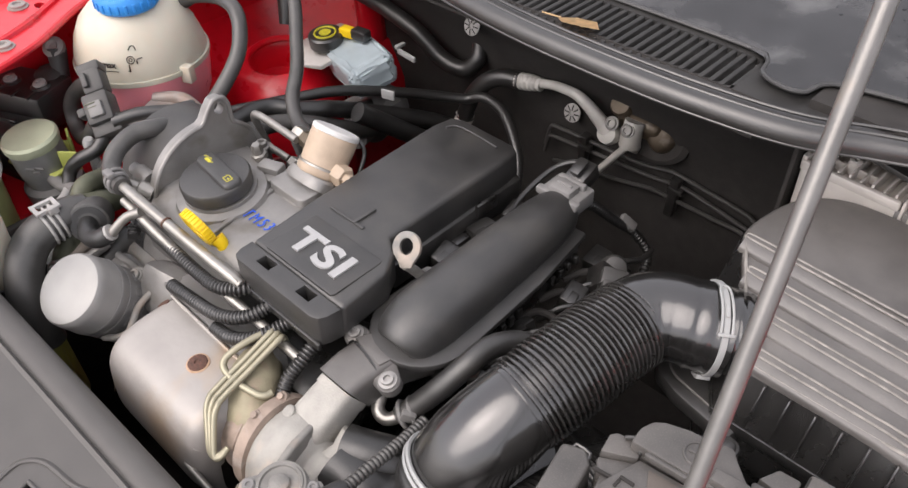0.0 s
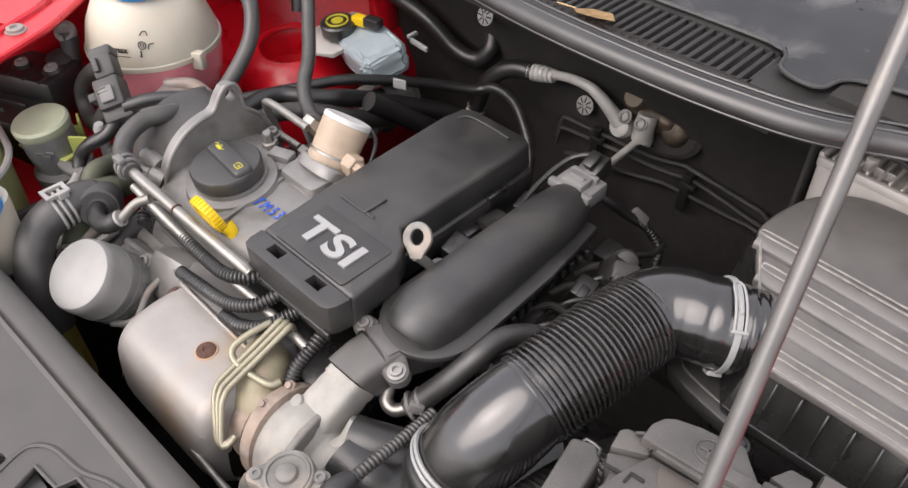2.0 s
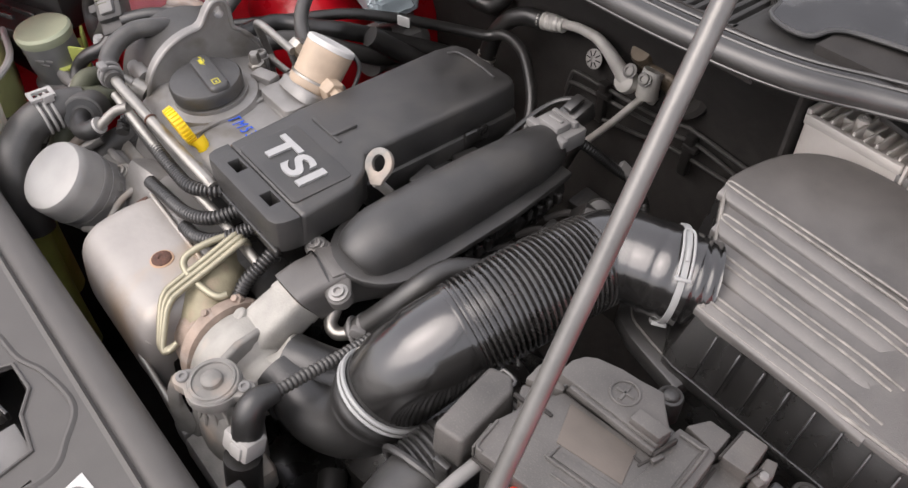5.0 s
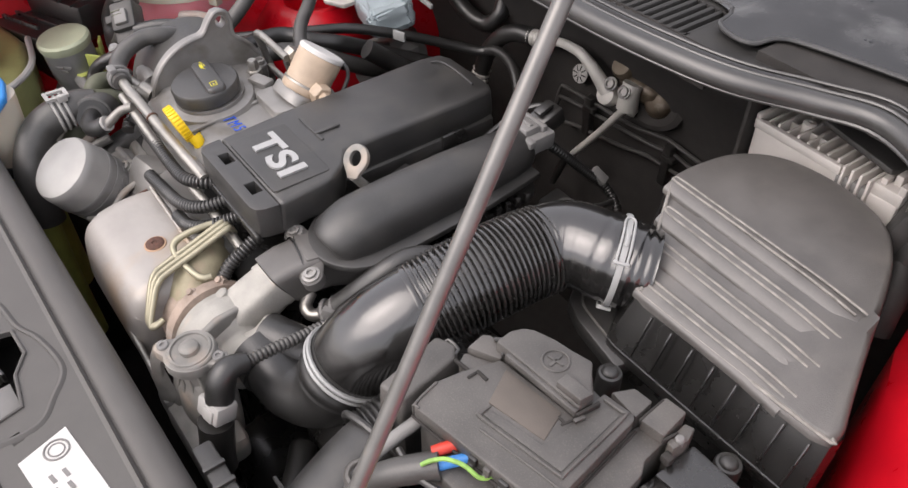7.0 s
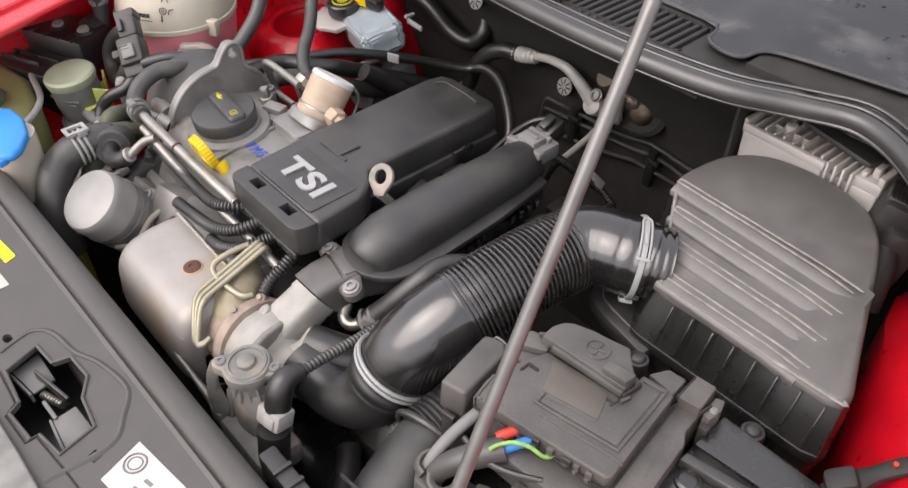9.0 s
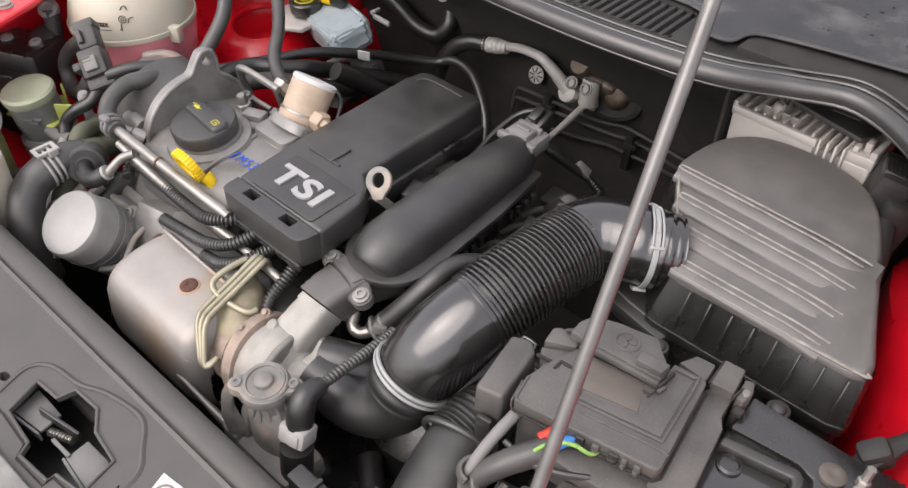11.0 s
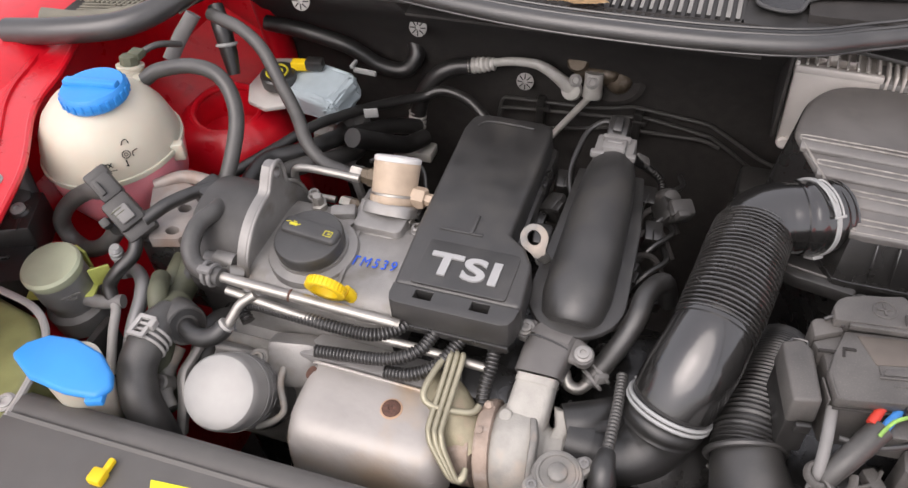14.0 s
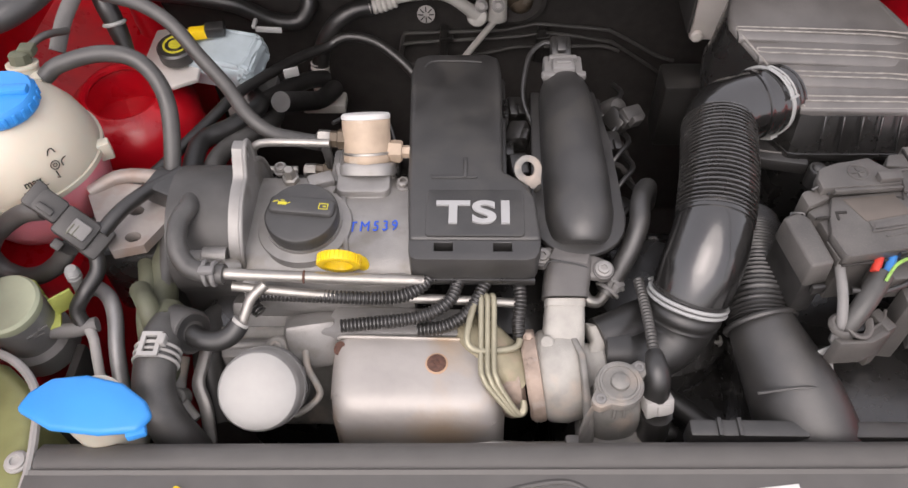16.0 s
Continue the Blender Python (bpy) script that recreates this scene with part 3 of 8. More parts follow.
def cowl_shelf():
    """The shelf behind the seal, with an opening for the grille, stepping up past the grille's end."""
    gx0, gx1, gy0, gy1 = -0.83, -0.205, 0.578, 0.645
    front = [(x, seal_y(x) + 0.02) for x in np.linspace(-0.60, 0.0, 25)]
    outer = front + [(0.03, 0.592), (0.065, 0.545), (0.098, 0.492), (0.15, 0.425), (0.24, 0.37), (0.42, 0.34), (0.42, 0.82), (-0.60, 0.82)]
    gap = [(-0.56, 0.590), (-0.50, 0.5835), (-0.40, 0.5775), (-0.30, 0.5775), (-0.215, 0.5845), (-0.208, 0.592), (-0.206, 0.638), (-0.213, 0.645), (-0.56, 0.645)]
    part("shelf", holed_plate(outer, [gap], 1.046, 1.0525), "cowl_black", cowl, angle=20)
    for i, x in enumerate(np.arange(-0.5545, -0.208, 0.0096)):
        y0 = float(np.interp(x, [-0.56, -0.5, -0.4, -0.3, -0.215], [0.588, 0.5815, 0.5755, 0.5755, 0.583]))
        part("grille_slat", box((x, (y0 + 0.647) / 2, 1.048), (0.0050, 0.647 - y0, 0.009), 0.0014), "cowl_black", cowl)
    part("grille_bed", box((-0.378, 0.622, 1.012), (0.39, 0.062, 0.004), 0.001), "felt", cowl)
    lip = [(-0.56, 0.653, 1.055), (-0.40, 0.653, 1.055), (-0.235, 0.652, 1.056), (-0.206, 0.640, 1.058), (-0.196, 0.612, 1.06), (-0.175, 0.603, 1.06), (-0.158, 0.607, 1.06), (-0.15, 0.625, 1.062), (-0.13, 0.636, 1.062), (-0.06, 0.648, 1.063), (0.05, 0.664, 1.063), (0.14, 0.665, 1.063), (0.24, 0.655, 1.063), (0.40, 0.62, 1.063)]
    part("cowl_lip", tube(lip, 0.0022, 8, 6), "seal", cowl)
    step = [(x, y, z) for x, y, z in lip]
    verts = [p for p in step] + [(x - 0.0, 0.84, 1.085) for x, y, z in step]
    n = len(step)
    part("upper_panel", from_data(verts, [(i, i + 1, n + i + 1, n + i) for i in range(n - 1)]), "wet", cowl)


cowl_shelf()
# black discs on the panel paint the dark inside small holes
holes = []
for i in range(8):
    for j in range(18):
        x, y = 0.0555 + 0.0028 * j + 0.0085 * i + 0.0042 * (j % 2), 0.590 - 0.0068 * j + 0.0010 * i
        holes.append(lathe([(0.0027, 0), (0.0024, 0.0003), (0, 0.0003)], (x, y, 1.0525), seg=8))
part("hole_shade_discs", joined(*holes), "black_ink", cowl, "rows of black discs painting the shade of small round holes")
drop_rng = random.Random(5)
drops = []
for _ in range(150):
    x, y = drop_rng.uniform(-0.2, 0.3), drop_rng.uniform(0.668, 0.80)
    r = drop_rng.uniform(0.0008, 0.0024)
    drops.append(lathe([(r, 0), (r * 0.8, r * 0.35), (0, r * 0.5)], (x, y, 1.0633 + (y - 0.655) * 0.125), (0, -0.12, 1), 8))
part("rain_drops", joined(*drops), "glass", cowl, "water drops on the wet panel")
screen = thing("windscreen", "dark wet windscreen glass above the cowl", "windscreen", (-0.35, 0.9, 1.07), kind="structure")
part("glass_pane", box((-0.35, 1.12, 1.22), (1.5, 0.7, 0.005), 0.001, (32, 0, 0)), "glass", screen)
part("lower_trim", tube([(-1.05, 0.835, 1.07), (-0.35, 0.815, 1.088), (0.3, 0.84, 1.08)], 0.009, 10, 8), "black", screen)
leaf_bm = from_data([(-0.387, 0.583, 1.056), (-0.374, 0.570, 1.061), (-0.352, 0.571, 1.063), (-0.340, 0.582, 1.060), (-0.352, 0.596, 1.058), (-0.374, 0.596, 1.055)], [(0, 1, 2, 3, 4, 5)])
bmesh.ops.solidify(leaf_bm, geom=leaf_bm.faces[:], thickness=0.0008)
dry = thing("dry_leaf", "dry tan leaf lying on the cowl grille", "leaf", (-0.365, 0.57, 1.06))
part("blade", leaf_bm, "leaf", dry)
part("stalk", tube([(-0.384, 0.583, 1.057), (-0.396, 0.583, 1.056), (-0.404, 0.580, 1.057)], 0.0008, 6, 4), "leaf", dry)

scuttle = thing("side_grille", "beige mesh vent panel beside the scuttle seal", "grille", (-0.9, 0.62, 1.0), kind="structure")
part("frame", prism([(-1.02, 0.50), (-0.92, 0.52), (-0.88, 0.56), (-0.84, 0.645), (-0.84, 0.72), (-1.02, 0.72)], 0.986, 0.992, 0.001), "felt", scuttle)
part("border", tube([(-1.03, 0.508, 0.998), (-0.965, 0.515, 0.998), (-0.905, 0.545, 1.0), (-0.87, 0.60, 1.002), (-0.845, 0.66, 1.004)], 0.010, 10, 6, flat=0.4), "mesh", scuttle)
for i in range(25):
    part("mesh_strand", box((-0.93, 0.535 + i * 0.007, 0.998), (0.15 - 0.002 * max(0, 12 - i), 0.0028, 0.003), 0.001, (0, 0, 10)), "mesh", scuttle)
for i in range(25):
    part("mesh_strand", box((-1.005 + i * 0.0067, 0.63, 0.999), (0.0028, 0.16, 0.003), 0.001, (0, 0, -8)), "mesh", scuttle)


def felt_clip(x, y, z, axis):
    """A round pale push-nut with spokes."""
    c = thing("push_clip", "round pale metal push clip on the black felt", "clip", (x, y, z), "bulkhead clips")
    a = Vector(axis).normalized()
    part("washer", lathe([(0.0125, 0), (0.0125, 0.0015), (0.006, 0.003), (0.0035, 0.003), (0.003, 0.001)], (x, y, z), axis, 24), "grey_l", c)
    u = a.orthogonal().normalized()
    v = a.cross(u)
    spokes = [tube([Vector((x, y, z)) + (u * math.cos(t) + v * math.sin(t)) * 0.004 + a * 0.003, Vector((x, y, z)) + (u * math.cos(t) + v * math.sin(t)) * 0.011 + a * 0.0018], 0.0009, 6, 1) for t in np.linspace(0, 5.5, 8)]
    part("spokes", joined(*spokes), "black_ink", c)


for c in ((-0.736, 0.6385, 0.984, (0, -0.93, 0.30)), (-0.610, 0.7090, 0.923, (0, -0.93, 0.30)), (-0.475, 0.7550, 0.830, (0, -0.95, 0.25))):
    felt_clip(*c)


# ---- engine, hidden mass ----
solo("engine_block", joined(box((-0.50, 0.33, 0.68), (0.34, 0.22, 0.34), 0.02), box((-0.47, 0.235, 0.78), (0.26, 0.05, 0.12), 0.01)), "side", "dark oily engine block below the head", "engine block")
gb = thing("gearbox", "dark gearbox housing beside the engine", "gearbox", (-0.20, 0.30, 0.45))
part("case", box((-0.20, 0.30, 0.60), (0.24, 0.30, 0.30), 0.04, seg=3), "side", gb)
part("bell_housing", lathe([(0.09, 0), (0.09, 0.05), (0.06, 0.08), (0, 0.085)], (-0.22, 0.30, 0.74), seg=28), "side", gb)
for k in range(6):
    a = radians(60 * k + 20)
    part("flange_bolt", bolt((-0.22 + 0.078 * math.cos(a), 0.30 + 0.078 * math.sin(a), 0.795), (0, 0, 1), 0.006, 0.006), "conn", gb)


# ---- cylinder head ----
def head_cover():
    hc = thing("cylinder_head_cover", "cast aluminium camshaft cover with a lifting lug", "engine part", (-0.54, 0.3, 0.86))
    prof = [(0.236, 0.845), (0.236, 0.885), (0.241, 0.897), (0.252, 0.908), (0.268, 0.915), (0.345, 0.916), (0.365, 0.912), (0.372, 0.895), (0.372, 0.845)]
    body = bevelled(extrude_x(prof, [-0.618, -0.46]), 0.003)
    part("casting", body, "alloy", hc)
    part("filler_ring", lathe([(0.046, 0), (0.044, 0.006), (0.036, 0.008), (0.036, 0.012), (0, 0.012)], (-0.565, 0.299, 0.9135), (0, -0.08, 1), 40), "alloy", hc)
    disc = []
    for a in range(-34, 215, 4):
        reach = 0.066 + 0.0255 * math.exp(-abs((a - 73) / 10.5) ** 3)
        disc.append((0.319 + reach * math.cos(radians(a)), 0.893 + reach * math.sin(radians(a))))
    disc += [(0.262, 0.82), (0.376, 0.82)]
    part("end_flange", holed_x(disc, [oval(0.3432, 0.9690, 0.0056, 0.0066, 16)], -0.6285, -0.6175), "alloy", hc)
    part("flange_bead", tube([(-0.6170, y, z) for y, z in disc[2:-4]], 0.0024, 8, 2), "alloy", hc)
    drum = [(0.319 + 0.064 * math.cos(radians(a)), 0.886 + 0.064 * math.sin(radians(a))) for a in range(-30, 211, 12)] + [(0.264, 0.78), (0.374, 0.78)]
    part("timing_cover", bevelled(extrude_x(drum, [-0.69, -0.6290]), 0.007), "timing", hc, "dark grey plastic timing belt cover")
    for y, z in ((0.262, 0.915), (0.377, 0.90)):
        part("flange_boss", lathe([(0.010, 0), (0.010, 0.022), (0.007, 0.024), (0.007, 0.034), (0, 0.034)], (-0.632, y, z), (-1, 0, 0), 20), "alloy", hc)
    part("side_boss", lathe([(0.009, 0), (0.009, 0.014), (0.006, 0.016), (0.006, 0.026), (0, 0.026)], (-0.624, 0.256, 0.908), (-0.7, -0.5, 0.4), 18), "steel", hc)
    for x, y in ((-0.475, 0.352), (-0.60, 0.372)):
        part("cover_bolt", bolt((x, y, 0.916), (0, 0, 1), 0.006, 0.007), "alloy", hc)
    part("stud", lathe([(0.0085, 0), (0.0085, 0.006), (0.006, 0.007), (0.006, 0.016), (0.0045, 0.018), (0, 0.018)], (-0.588, 0.360, 0.914), (0, -0.1, 1), 6), "steel", hc)
    part("clamp_bracket", joined(box((-0.556, 0.352, 0.921), (0.026, 0.016, 0.012), 0.003, (0, 0, 20)), box((-0.548, 0.344, 0.917), (0.014, 0.012, 0.006), 0.002, (0, 0, -20))), "alloy", hc)
    part("pump_pedestal", prism([(-0.536, 0.334), (-0.496, 0.334), (-0.484, 0.372), (-0.544, 0.372)], 0.913, 0.926, 0.004, 3, lambda x, y: 0.917 + 0.30 * max(0, y - 0.334)), "alloy", hc)
    part("step_rib", box((-0.5275, 0.30, 0.9165), (0.005, 0.09, 0.004), 0.0018, (0, 0, 8)), "alloy", hc)
    part("pump_base", joined(prism(rounded(-0.540, 0.335, -0.487, 0.405, 0.008), 0.86, 0.925, 0.003), prism(rounded(-0.548, 0.355, -0.535, 0.40, 0.004), 0.86, 0.918, 0.002)), "alloy", hc)
    ink = (writing("TM539", 0.0175, pose(-0.5005, 0.2975, 0.9172, 0, 0, 3), 0.0002, 0.1, 0.0, 0.74, 1.36))
    part("marker_writing", ink, "ink", hc, "blue handwritten marker code")


head_cover()


def filler_cap():
    cap = thing("oil_filler_cap", "black plastic oil filler cap with yellow symbols", "cap", (-0.5645, 0.296, 0.925))
    q = Matrix.Translation((-0.5645, 0.2965, 0.925)) @ pose(0, 0, 0, 5, 0, -6)

    def put(bm):
        bmesh.ops.transform(bm, matrix=q, verts=bm.verts)
        return bm
    part("body", put(lathe([(0.030, 0), (0.034, 0.002), (0.0345, 0.013), (0.033, 0.0155), (0.030, 0.0165), (0, 0.0165)], (0, 0, 0), seg=40)), "cover", cap)
    part("grip", put(prism(rounded(-0.0305, -0.0045, 0.0305, 0.0145, 0.006), 0.012, 0.0210, 0.0025, draft=0.002)), "cover", cap)
    part("oil_symbol", put(joined(box((-0.018, 0.0045, 0.0211), (0.008, 0.0034, 0.0003), 0), box((-0.0245, 0.0063, 0.0211), (0.005, 0.001, 0.0003), 0, (0, 0, 25)), box((-0.0125, 0.0050, 0.0211), (0.004, 0.001, 0.0003), 0, (0, 0, 35)), box((-0.018, 0.0077, 0.0211), (0.004, 0.001, 0.0003), 0))), "mark", cap, "yellow oil can symbol")
    bk = [box((0.021 + dx, 0.0045 + dy, 0.0211), sz, 0) for dx, dy, sz in ((0, 0.003, (0.008, 0.0009, 0.0003)), (0, -0.003, (0.008, 0.0009, 0.0003)), (-0.004, 0, (0.0009, 0.006, 0.0003)), (0.004, 0, (0.0009, 0.006, 0.0003)), (0.001, 0, (0.003, 0.0016, 0.0003)))]
    part("book_symbol", put(joined(*bk)), "mark", cap, "yellow handbook symbol")


filler_cap()

dip = thing("dipstick", "yellow ring-shaped oil dipstick handle", "dipstick", (-0.527, 0.25, 0.9))
along, across = Vector((0.95, 0.06, -0.20)).normalized(), Vector((0.20, -0.30, 0.92))
facing = along.cross(across).normalized()
grip_pose = Matrix((*zip(along, facing.cross(along), facing),)).to_4x4()
grip_pose.translation = (-0.5262, 0.2485, 0.9270)
grip_pose = grip_pose @ Matrix.Diagonal((0.93, 0.93, 0.62, 1))


def on_grip(bm):
    bmesh.ops.transform(bm, matrix=grip_pose, verts=bm.verts)
    return bm


part("handle_ring", on_grip(bevelled(holed_plate(oval(0, 0, 0.0205, 0.0200, 36), [oval(0.0, 0, 0.0138, 0.0130, 24)], -0.0075, 0.0075), 0.0014)), "yellow", dip)
for k in range(30):
    g = 2 * math.pi * k / 30
    part("grip_rib", on_grip(box((0.0206 * math.cos(g), 0.0201 * math.sin(g), 0), (0.0016, 0.0026, 0.0135), 0.0004, (0, 0, math.degrees(g)))), "yellow", dip)
part("stem", tube([(-0.512, 0.256, 0.917), (-0.507, 0.258, 0.910), (-0.503, 0.256, 0.895)], [0.0075, 0.006, 0.005], 12, 4), "yellow", dip)


def top_cover():
    ec = thing("engine_cover", "matt black plastic engine cover with silver letters", "engine cover", (-0.42, 0.38, 0.88))
    out = [(-0.4635, 0.2655), (-0.3444, 0.2655), (-0.3443, 0.27), (-0.348, 0.318), (-0.360, 0.338), (-0.377, 0.350), (-0.377, 0.50), (-0.380, 0.524), (-0.392, 0.530), (-0.456, 0.530), (-0.470, 0.524), (-0.474, 0.50), (-0.468, 0.34)]
    crown = lambda x, y: 0.9375 + 0.0025 * math.sin(max(0, min(1, (y - 0.24) / 0.29)) * math.pi)
    part("shell", prism(out, 0.906, 0.938, 0.006, 3, crown, 0.003), "cover", ec)
    part("rear_skirt", prism([(-0.372, 0.345), (-0.372, 0.522), (-0.385, 0.528), (-0.46, 0.528), (-0.475, 0.52), (-0.472, 0.345)], 0.880, 0.909, 0.003), "cover", ec)
    front = [(-0.4630, 0.252), (-0.4605, 0.2455), (-0.455, 0.243), (-0.357, 0.243), (-0.350, 0.2455), (-0.3468, 0.252), (-0.3446, 0.2651), (-0.4635, 0.2651)]
    slots = [[(x - 0.0085, 0.2525), (x + 0.0085, 0.2525), (x + 0.0085, 0.2625), (x - 0.0085, 0.2625)] for x in (-0.432, -0.379)]
    part("front_strip", bevelled(holed_plate(front, slots, 0.906, 0.9375), 0.0007), "cover", ec)
    part("name_panel", prism(rounded(-0.449, 0.268, -0.359, 0.324, 0.004), 0.936, 0.9402, 0.0008), "cover", ec)
    part("name_letters", writing("TSI", 0.0365, pose(-0.4045, 0.2935, 0.941, 0, 0, 0), 0.0012, 0, 0.0011, 1.36, 1.08), "letter", ec, "raised silver letters")
    part("step_line", joined(box((-0.424, 0.3405, 0.9392), (0.044, 0.0035, 0.004), 0.001), box((-0.4135, 0.352, 0.9398), (0.0035, 0.026, 0.005), 0.001)), "cover", ec)
    part("end_bead", tube([(-0.460, 0.505, 0.9385), (-0.452, 0.514, 0.939), (-0.425, 0.515, 0.939), (-0.398, 0.513, 0.939)], 0.0012, 6, 4), "cover", ec)
    for x in (-0.372,):
        part("side_recess", box((x, 0.47, 0.905), (0.006, 0.03, 0.016), 0.004), "side", ec)
        part("side_foot", box((x + 0.002, 0.43, 0.886), (0.014, 0.022, 0.012), 0.003), "side", ec)
    part("front_lip", box((-0.405, 0.2425, 0.906), (0.112, 0.004, 0.008), 0.0015), "side", ec)


top_cover()

eye = thing("lifting_eye", "pale steel lifting eye beside the engine cover", "lifting eye", (-0.35, 0.35, 0.88))
eye_face = Vector((0.18, -0.72, 0.67)).normalized()
eye_up = (Vector((-0.10, -0.30, 0.95)) - eye_face * eye_face.dot(Vector((-0.10, -0.30, 0.95)))).normalized()
eye_pose = Matrix((*zip(eye_up.cross(eye_face), eye_up, eye_face),)).to_4x4()
eye_pose.translation = (-0.3535, 0.3470, 0.9425)
eye_out = oval(0, 0.0010, 0.0132, 0.0138, 20, -35, 215) + [(-0.0070, -0.0125), (-0.0052, -0.0170), (0.0052, -0.0170), (0.0070, -0.0125)]
eye_plate = bevelled(holed_plate(eye_out, [oval(0, 0.0015, 0.0062, 0.0072, 20)], -0.0024, 0.0024), 0.0007)
bmesh.ops.transform(eye_plate, matrix=eye_pose, verts=eye_plate.verts)
part("eye_plate", eye_plate, "alloy_l", eye)
eye_neck = eye_pose @ Vector((0, -0.0150, 0))
part("shank", tube([eye_neck, eye_neck + Vector((0.0015, 0.0050, -0.0060)), eye_neck + Vector((0.0035, 0.0130, -0.0190)), eye_neck + Vector((0.0045, 0.0180, -0.0300))], 0.0052, 12, 5, flat=0.5), "alloy_l", eye)
part("foot_bolt", bolt((-0.349, 0.366, 0.898), (0.3, -0.5, 0.8), 0.007, 0.006), "conn", eye)


# ---- fuel pump ----
def fuel_pump():
    fp = thing("fuel_pump", "beige high pressure fuel pump with steel unions", "fuel pump", (-0.514, 0.37, 0.915))
    ax = Vector((-0.03, 0.62, 0.78)).normalized()
    at = Vector((-0.5115, 0.3745, 0.9190))
    part("casing", lathe([(0.0225, 0.004), (0.0240, 0.006), (0.0242, 0.012), (0.0232, 0.014), (0.0236, 0.030), (0.0240, 0.046), (0.0232, 0.0485)], at, ax, 36), "beige", fp)
    part("casing_band", lathe([(0.0234, 0.0125), (0.0247, 0.0130), (0.0247, 0.0150), (0.0234, 0.0155)], at, ax, 36), "steel", fp, "bright steel band")
    part("top_ring", lathe([(0.0232, 0.0470), (0.0243, 0.0478), (0.0243, 0.0515), (0.0225, 0.0530), (0.0200, 0.0526), (0, 0.0522)], at, ax, 36), "paper", fp, "chalky white cap of the pump")
    part("base_flange", loft([(at + ax * -0.006, (0.029, 0, 0), (0, 0.0195, -0.0155)), (at + ax * 0.003, (0.028, 0, 0), (0, 0.019, -0.0150)), (at + ax * 0.0055, (0.0255, 0, 0), (0, 0.0175, -0.0138))], 3.0, 28), "alloy", fp)
    for dx in (-0.0225, 0.0225):
        part("flange_bolt", bolt(at + Vector((dx, -0.011, -0.004)), ax, 0.0052, 0.007), "steel", fp)
    part("outlet_nut", lathe([(0.0115, 0), (0.0115, 0.014), (0.0098, 0.016), (0.0065, 0.016), (0.0065, 0.024)], at + Vector((0.0185, 0.0100, 0.0120)), (1, -0.05, 0.0), 6), "beige", fp)
    part("inlet_union", lathe([(0.0105, 0), (0.0105, 0.010), (0.0085, 0.011), (0.0085, 0.018)], at + Vector((-0.0190, 0.0165, 0.0215)), (-1, 0.0, 0.05), 6), "bronze", fp, "brassy inlet union")
    part("inlet_nut", lathe([(0.0085, 0), (0.0092, 0.001), (0.0092, 0.012), (0.0060, 0.014)], at + Vector((-0.0370, 0.0165, 0.0225)), (-1, 0.0, 0.05), 6), "steel", fp)
    part("lower_union", lathe([(0.0095, 0), (0.0095, 0.016), (0.0075, 0.017), (0.0075, 0.024)], (-0.546, 0.392, 0.893), (-1, 0.05, 0.0), 8), "bronze", fp)
    part("lower_nut", lathe([(0.0078, 0), (0.0082, 0.001), (0.0082, 0.012), (0.004, 0.014)], (-0.570, 0.393, 0.893), (-1, 0.05, 0.0), 6), "steel", fp)
    part("pipe_strap", box((-0.553, 0.387, 0.921), (0.009, 0.007, 0.040), 0.002, (12, 0, 0)), "timing", fp, "dark pipe strap")
    part("plug_socket", joined(box((-0.478, 0.40, 0.905), (0.022, 0.02, 0.018), 0.003), box((-0.488, 0.378, 0.905), (0.016, 0.014, 0.03), 0.003)), "black", fp)
    part("wire", tube([(-0.486, 0.405, 0.915), (-0.497, 0.425, 0.935), (-0.53, 0.43, 0.938), (-0.548, 0.41, 0.945)], 0.0022, 8, 5), "rubber_d", fp)


fuel_pump()
solo("fuel_line", tube([(-0.548, 0.382, 0.944), (-0.575, 0.382, 0.945), (-0.61, 0.383, 0.944), (-0.624, 0.384, 0.938), (-0.632, 0.392, 0.915), (-0.63, 0.40, 0.88)], 0.0042, 12), "steel", "bright steel fuel line from the pump", "fuel line")
solo("fuel_line", tube([(-0.59, 0.395, 0.893), (-0.615, 0.394, 0.894), (-0.632, 0.396, 0.890), (-0.638, 0.40, 0.86)], 0.004, 12), "steel", "bright steel fuel line below the pump union", "fuel line")


# ---- front of the engine: pipes and looms ----
rail = thing("coolant_pipe", "long bright steel coolant pipe along the engine front", "pipe", (-0.5, 0.235, 0.9))
part("main_pipe", tube([(-0.628, 0.231, 0.931), (-0.60, 0.231, 0.929), (-0.50, 0.236, 0.917), (-0.45, 0.239, 0.911)], 0.0052, 14, 6), "steel", rail)
part("lower_pipe", tube([(-0.62, 0.225, 0.92), (-0.53, 0.226, 0.905), (-0.43, 0.231, 0.893), (-0.36, 0.232, 0.886)], 0.0045, 12, 6), "steel", rail)
part("branch", tube([(-0.590, 0.226, 0.922), (-0.602, 0.216, 0.915), (-0.608, 0.205, 0.905), (-0.612, 0.198, 0.897)], 0.0048, 12, 6), "steel", rail)
part("seam_ring", ring((-0.556, 0.233, 0.924), (1, 0.05, -0.12), 0.005, 0.0012, 18), "rust", rail)
part("tab", box((-0.467, 0.240, 0.9145), (0.032, 0.010, 0.003), 0.001, (-30, 6, 0)), "steel", rail)


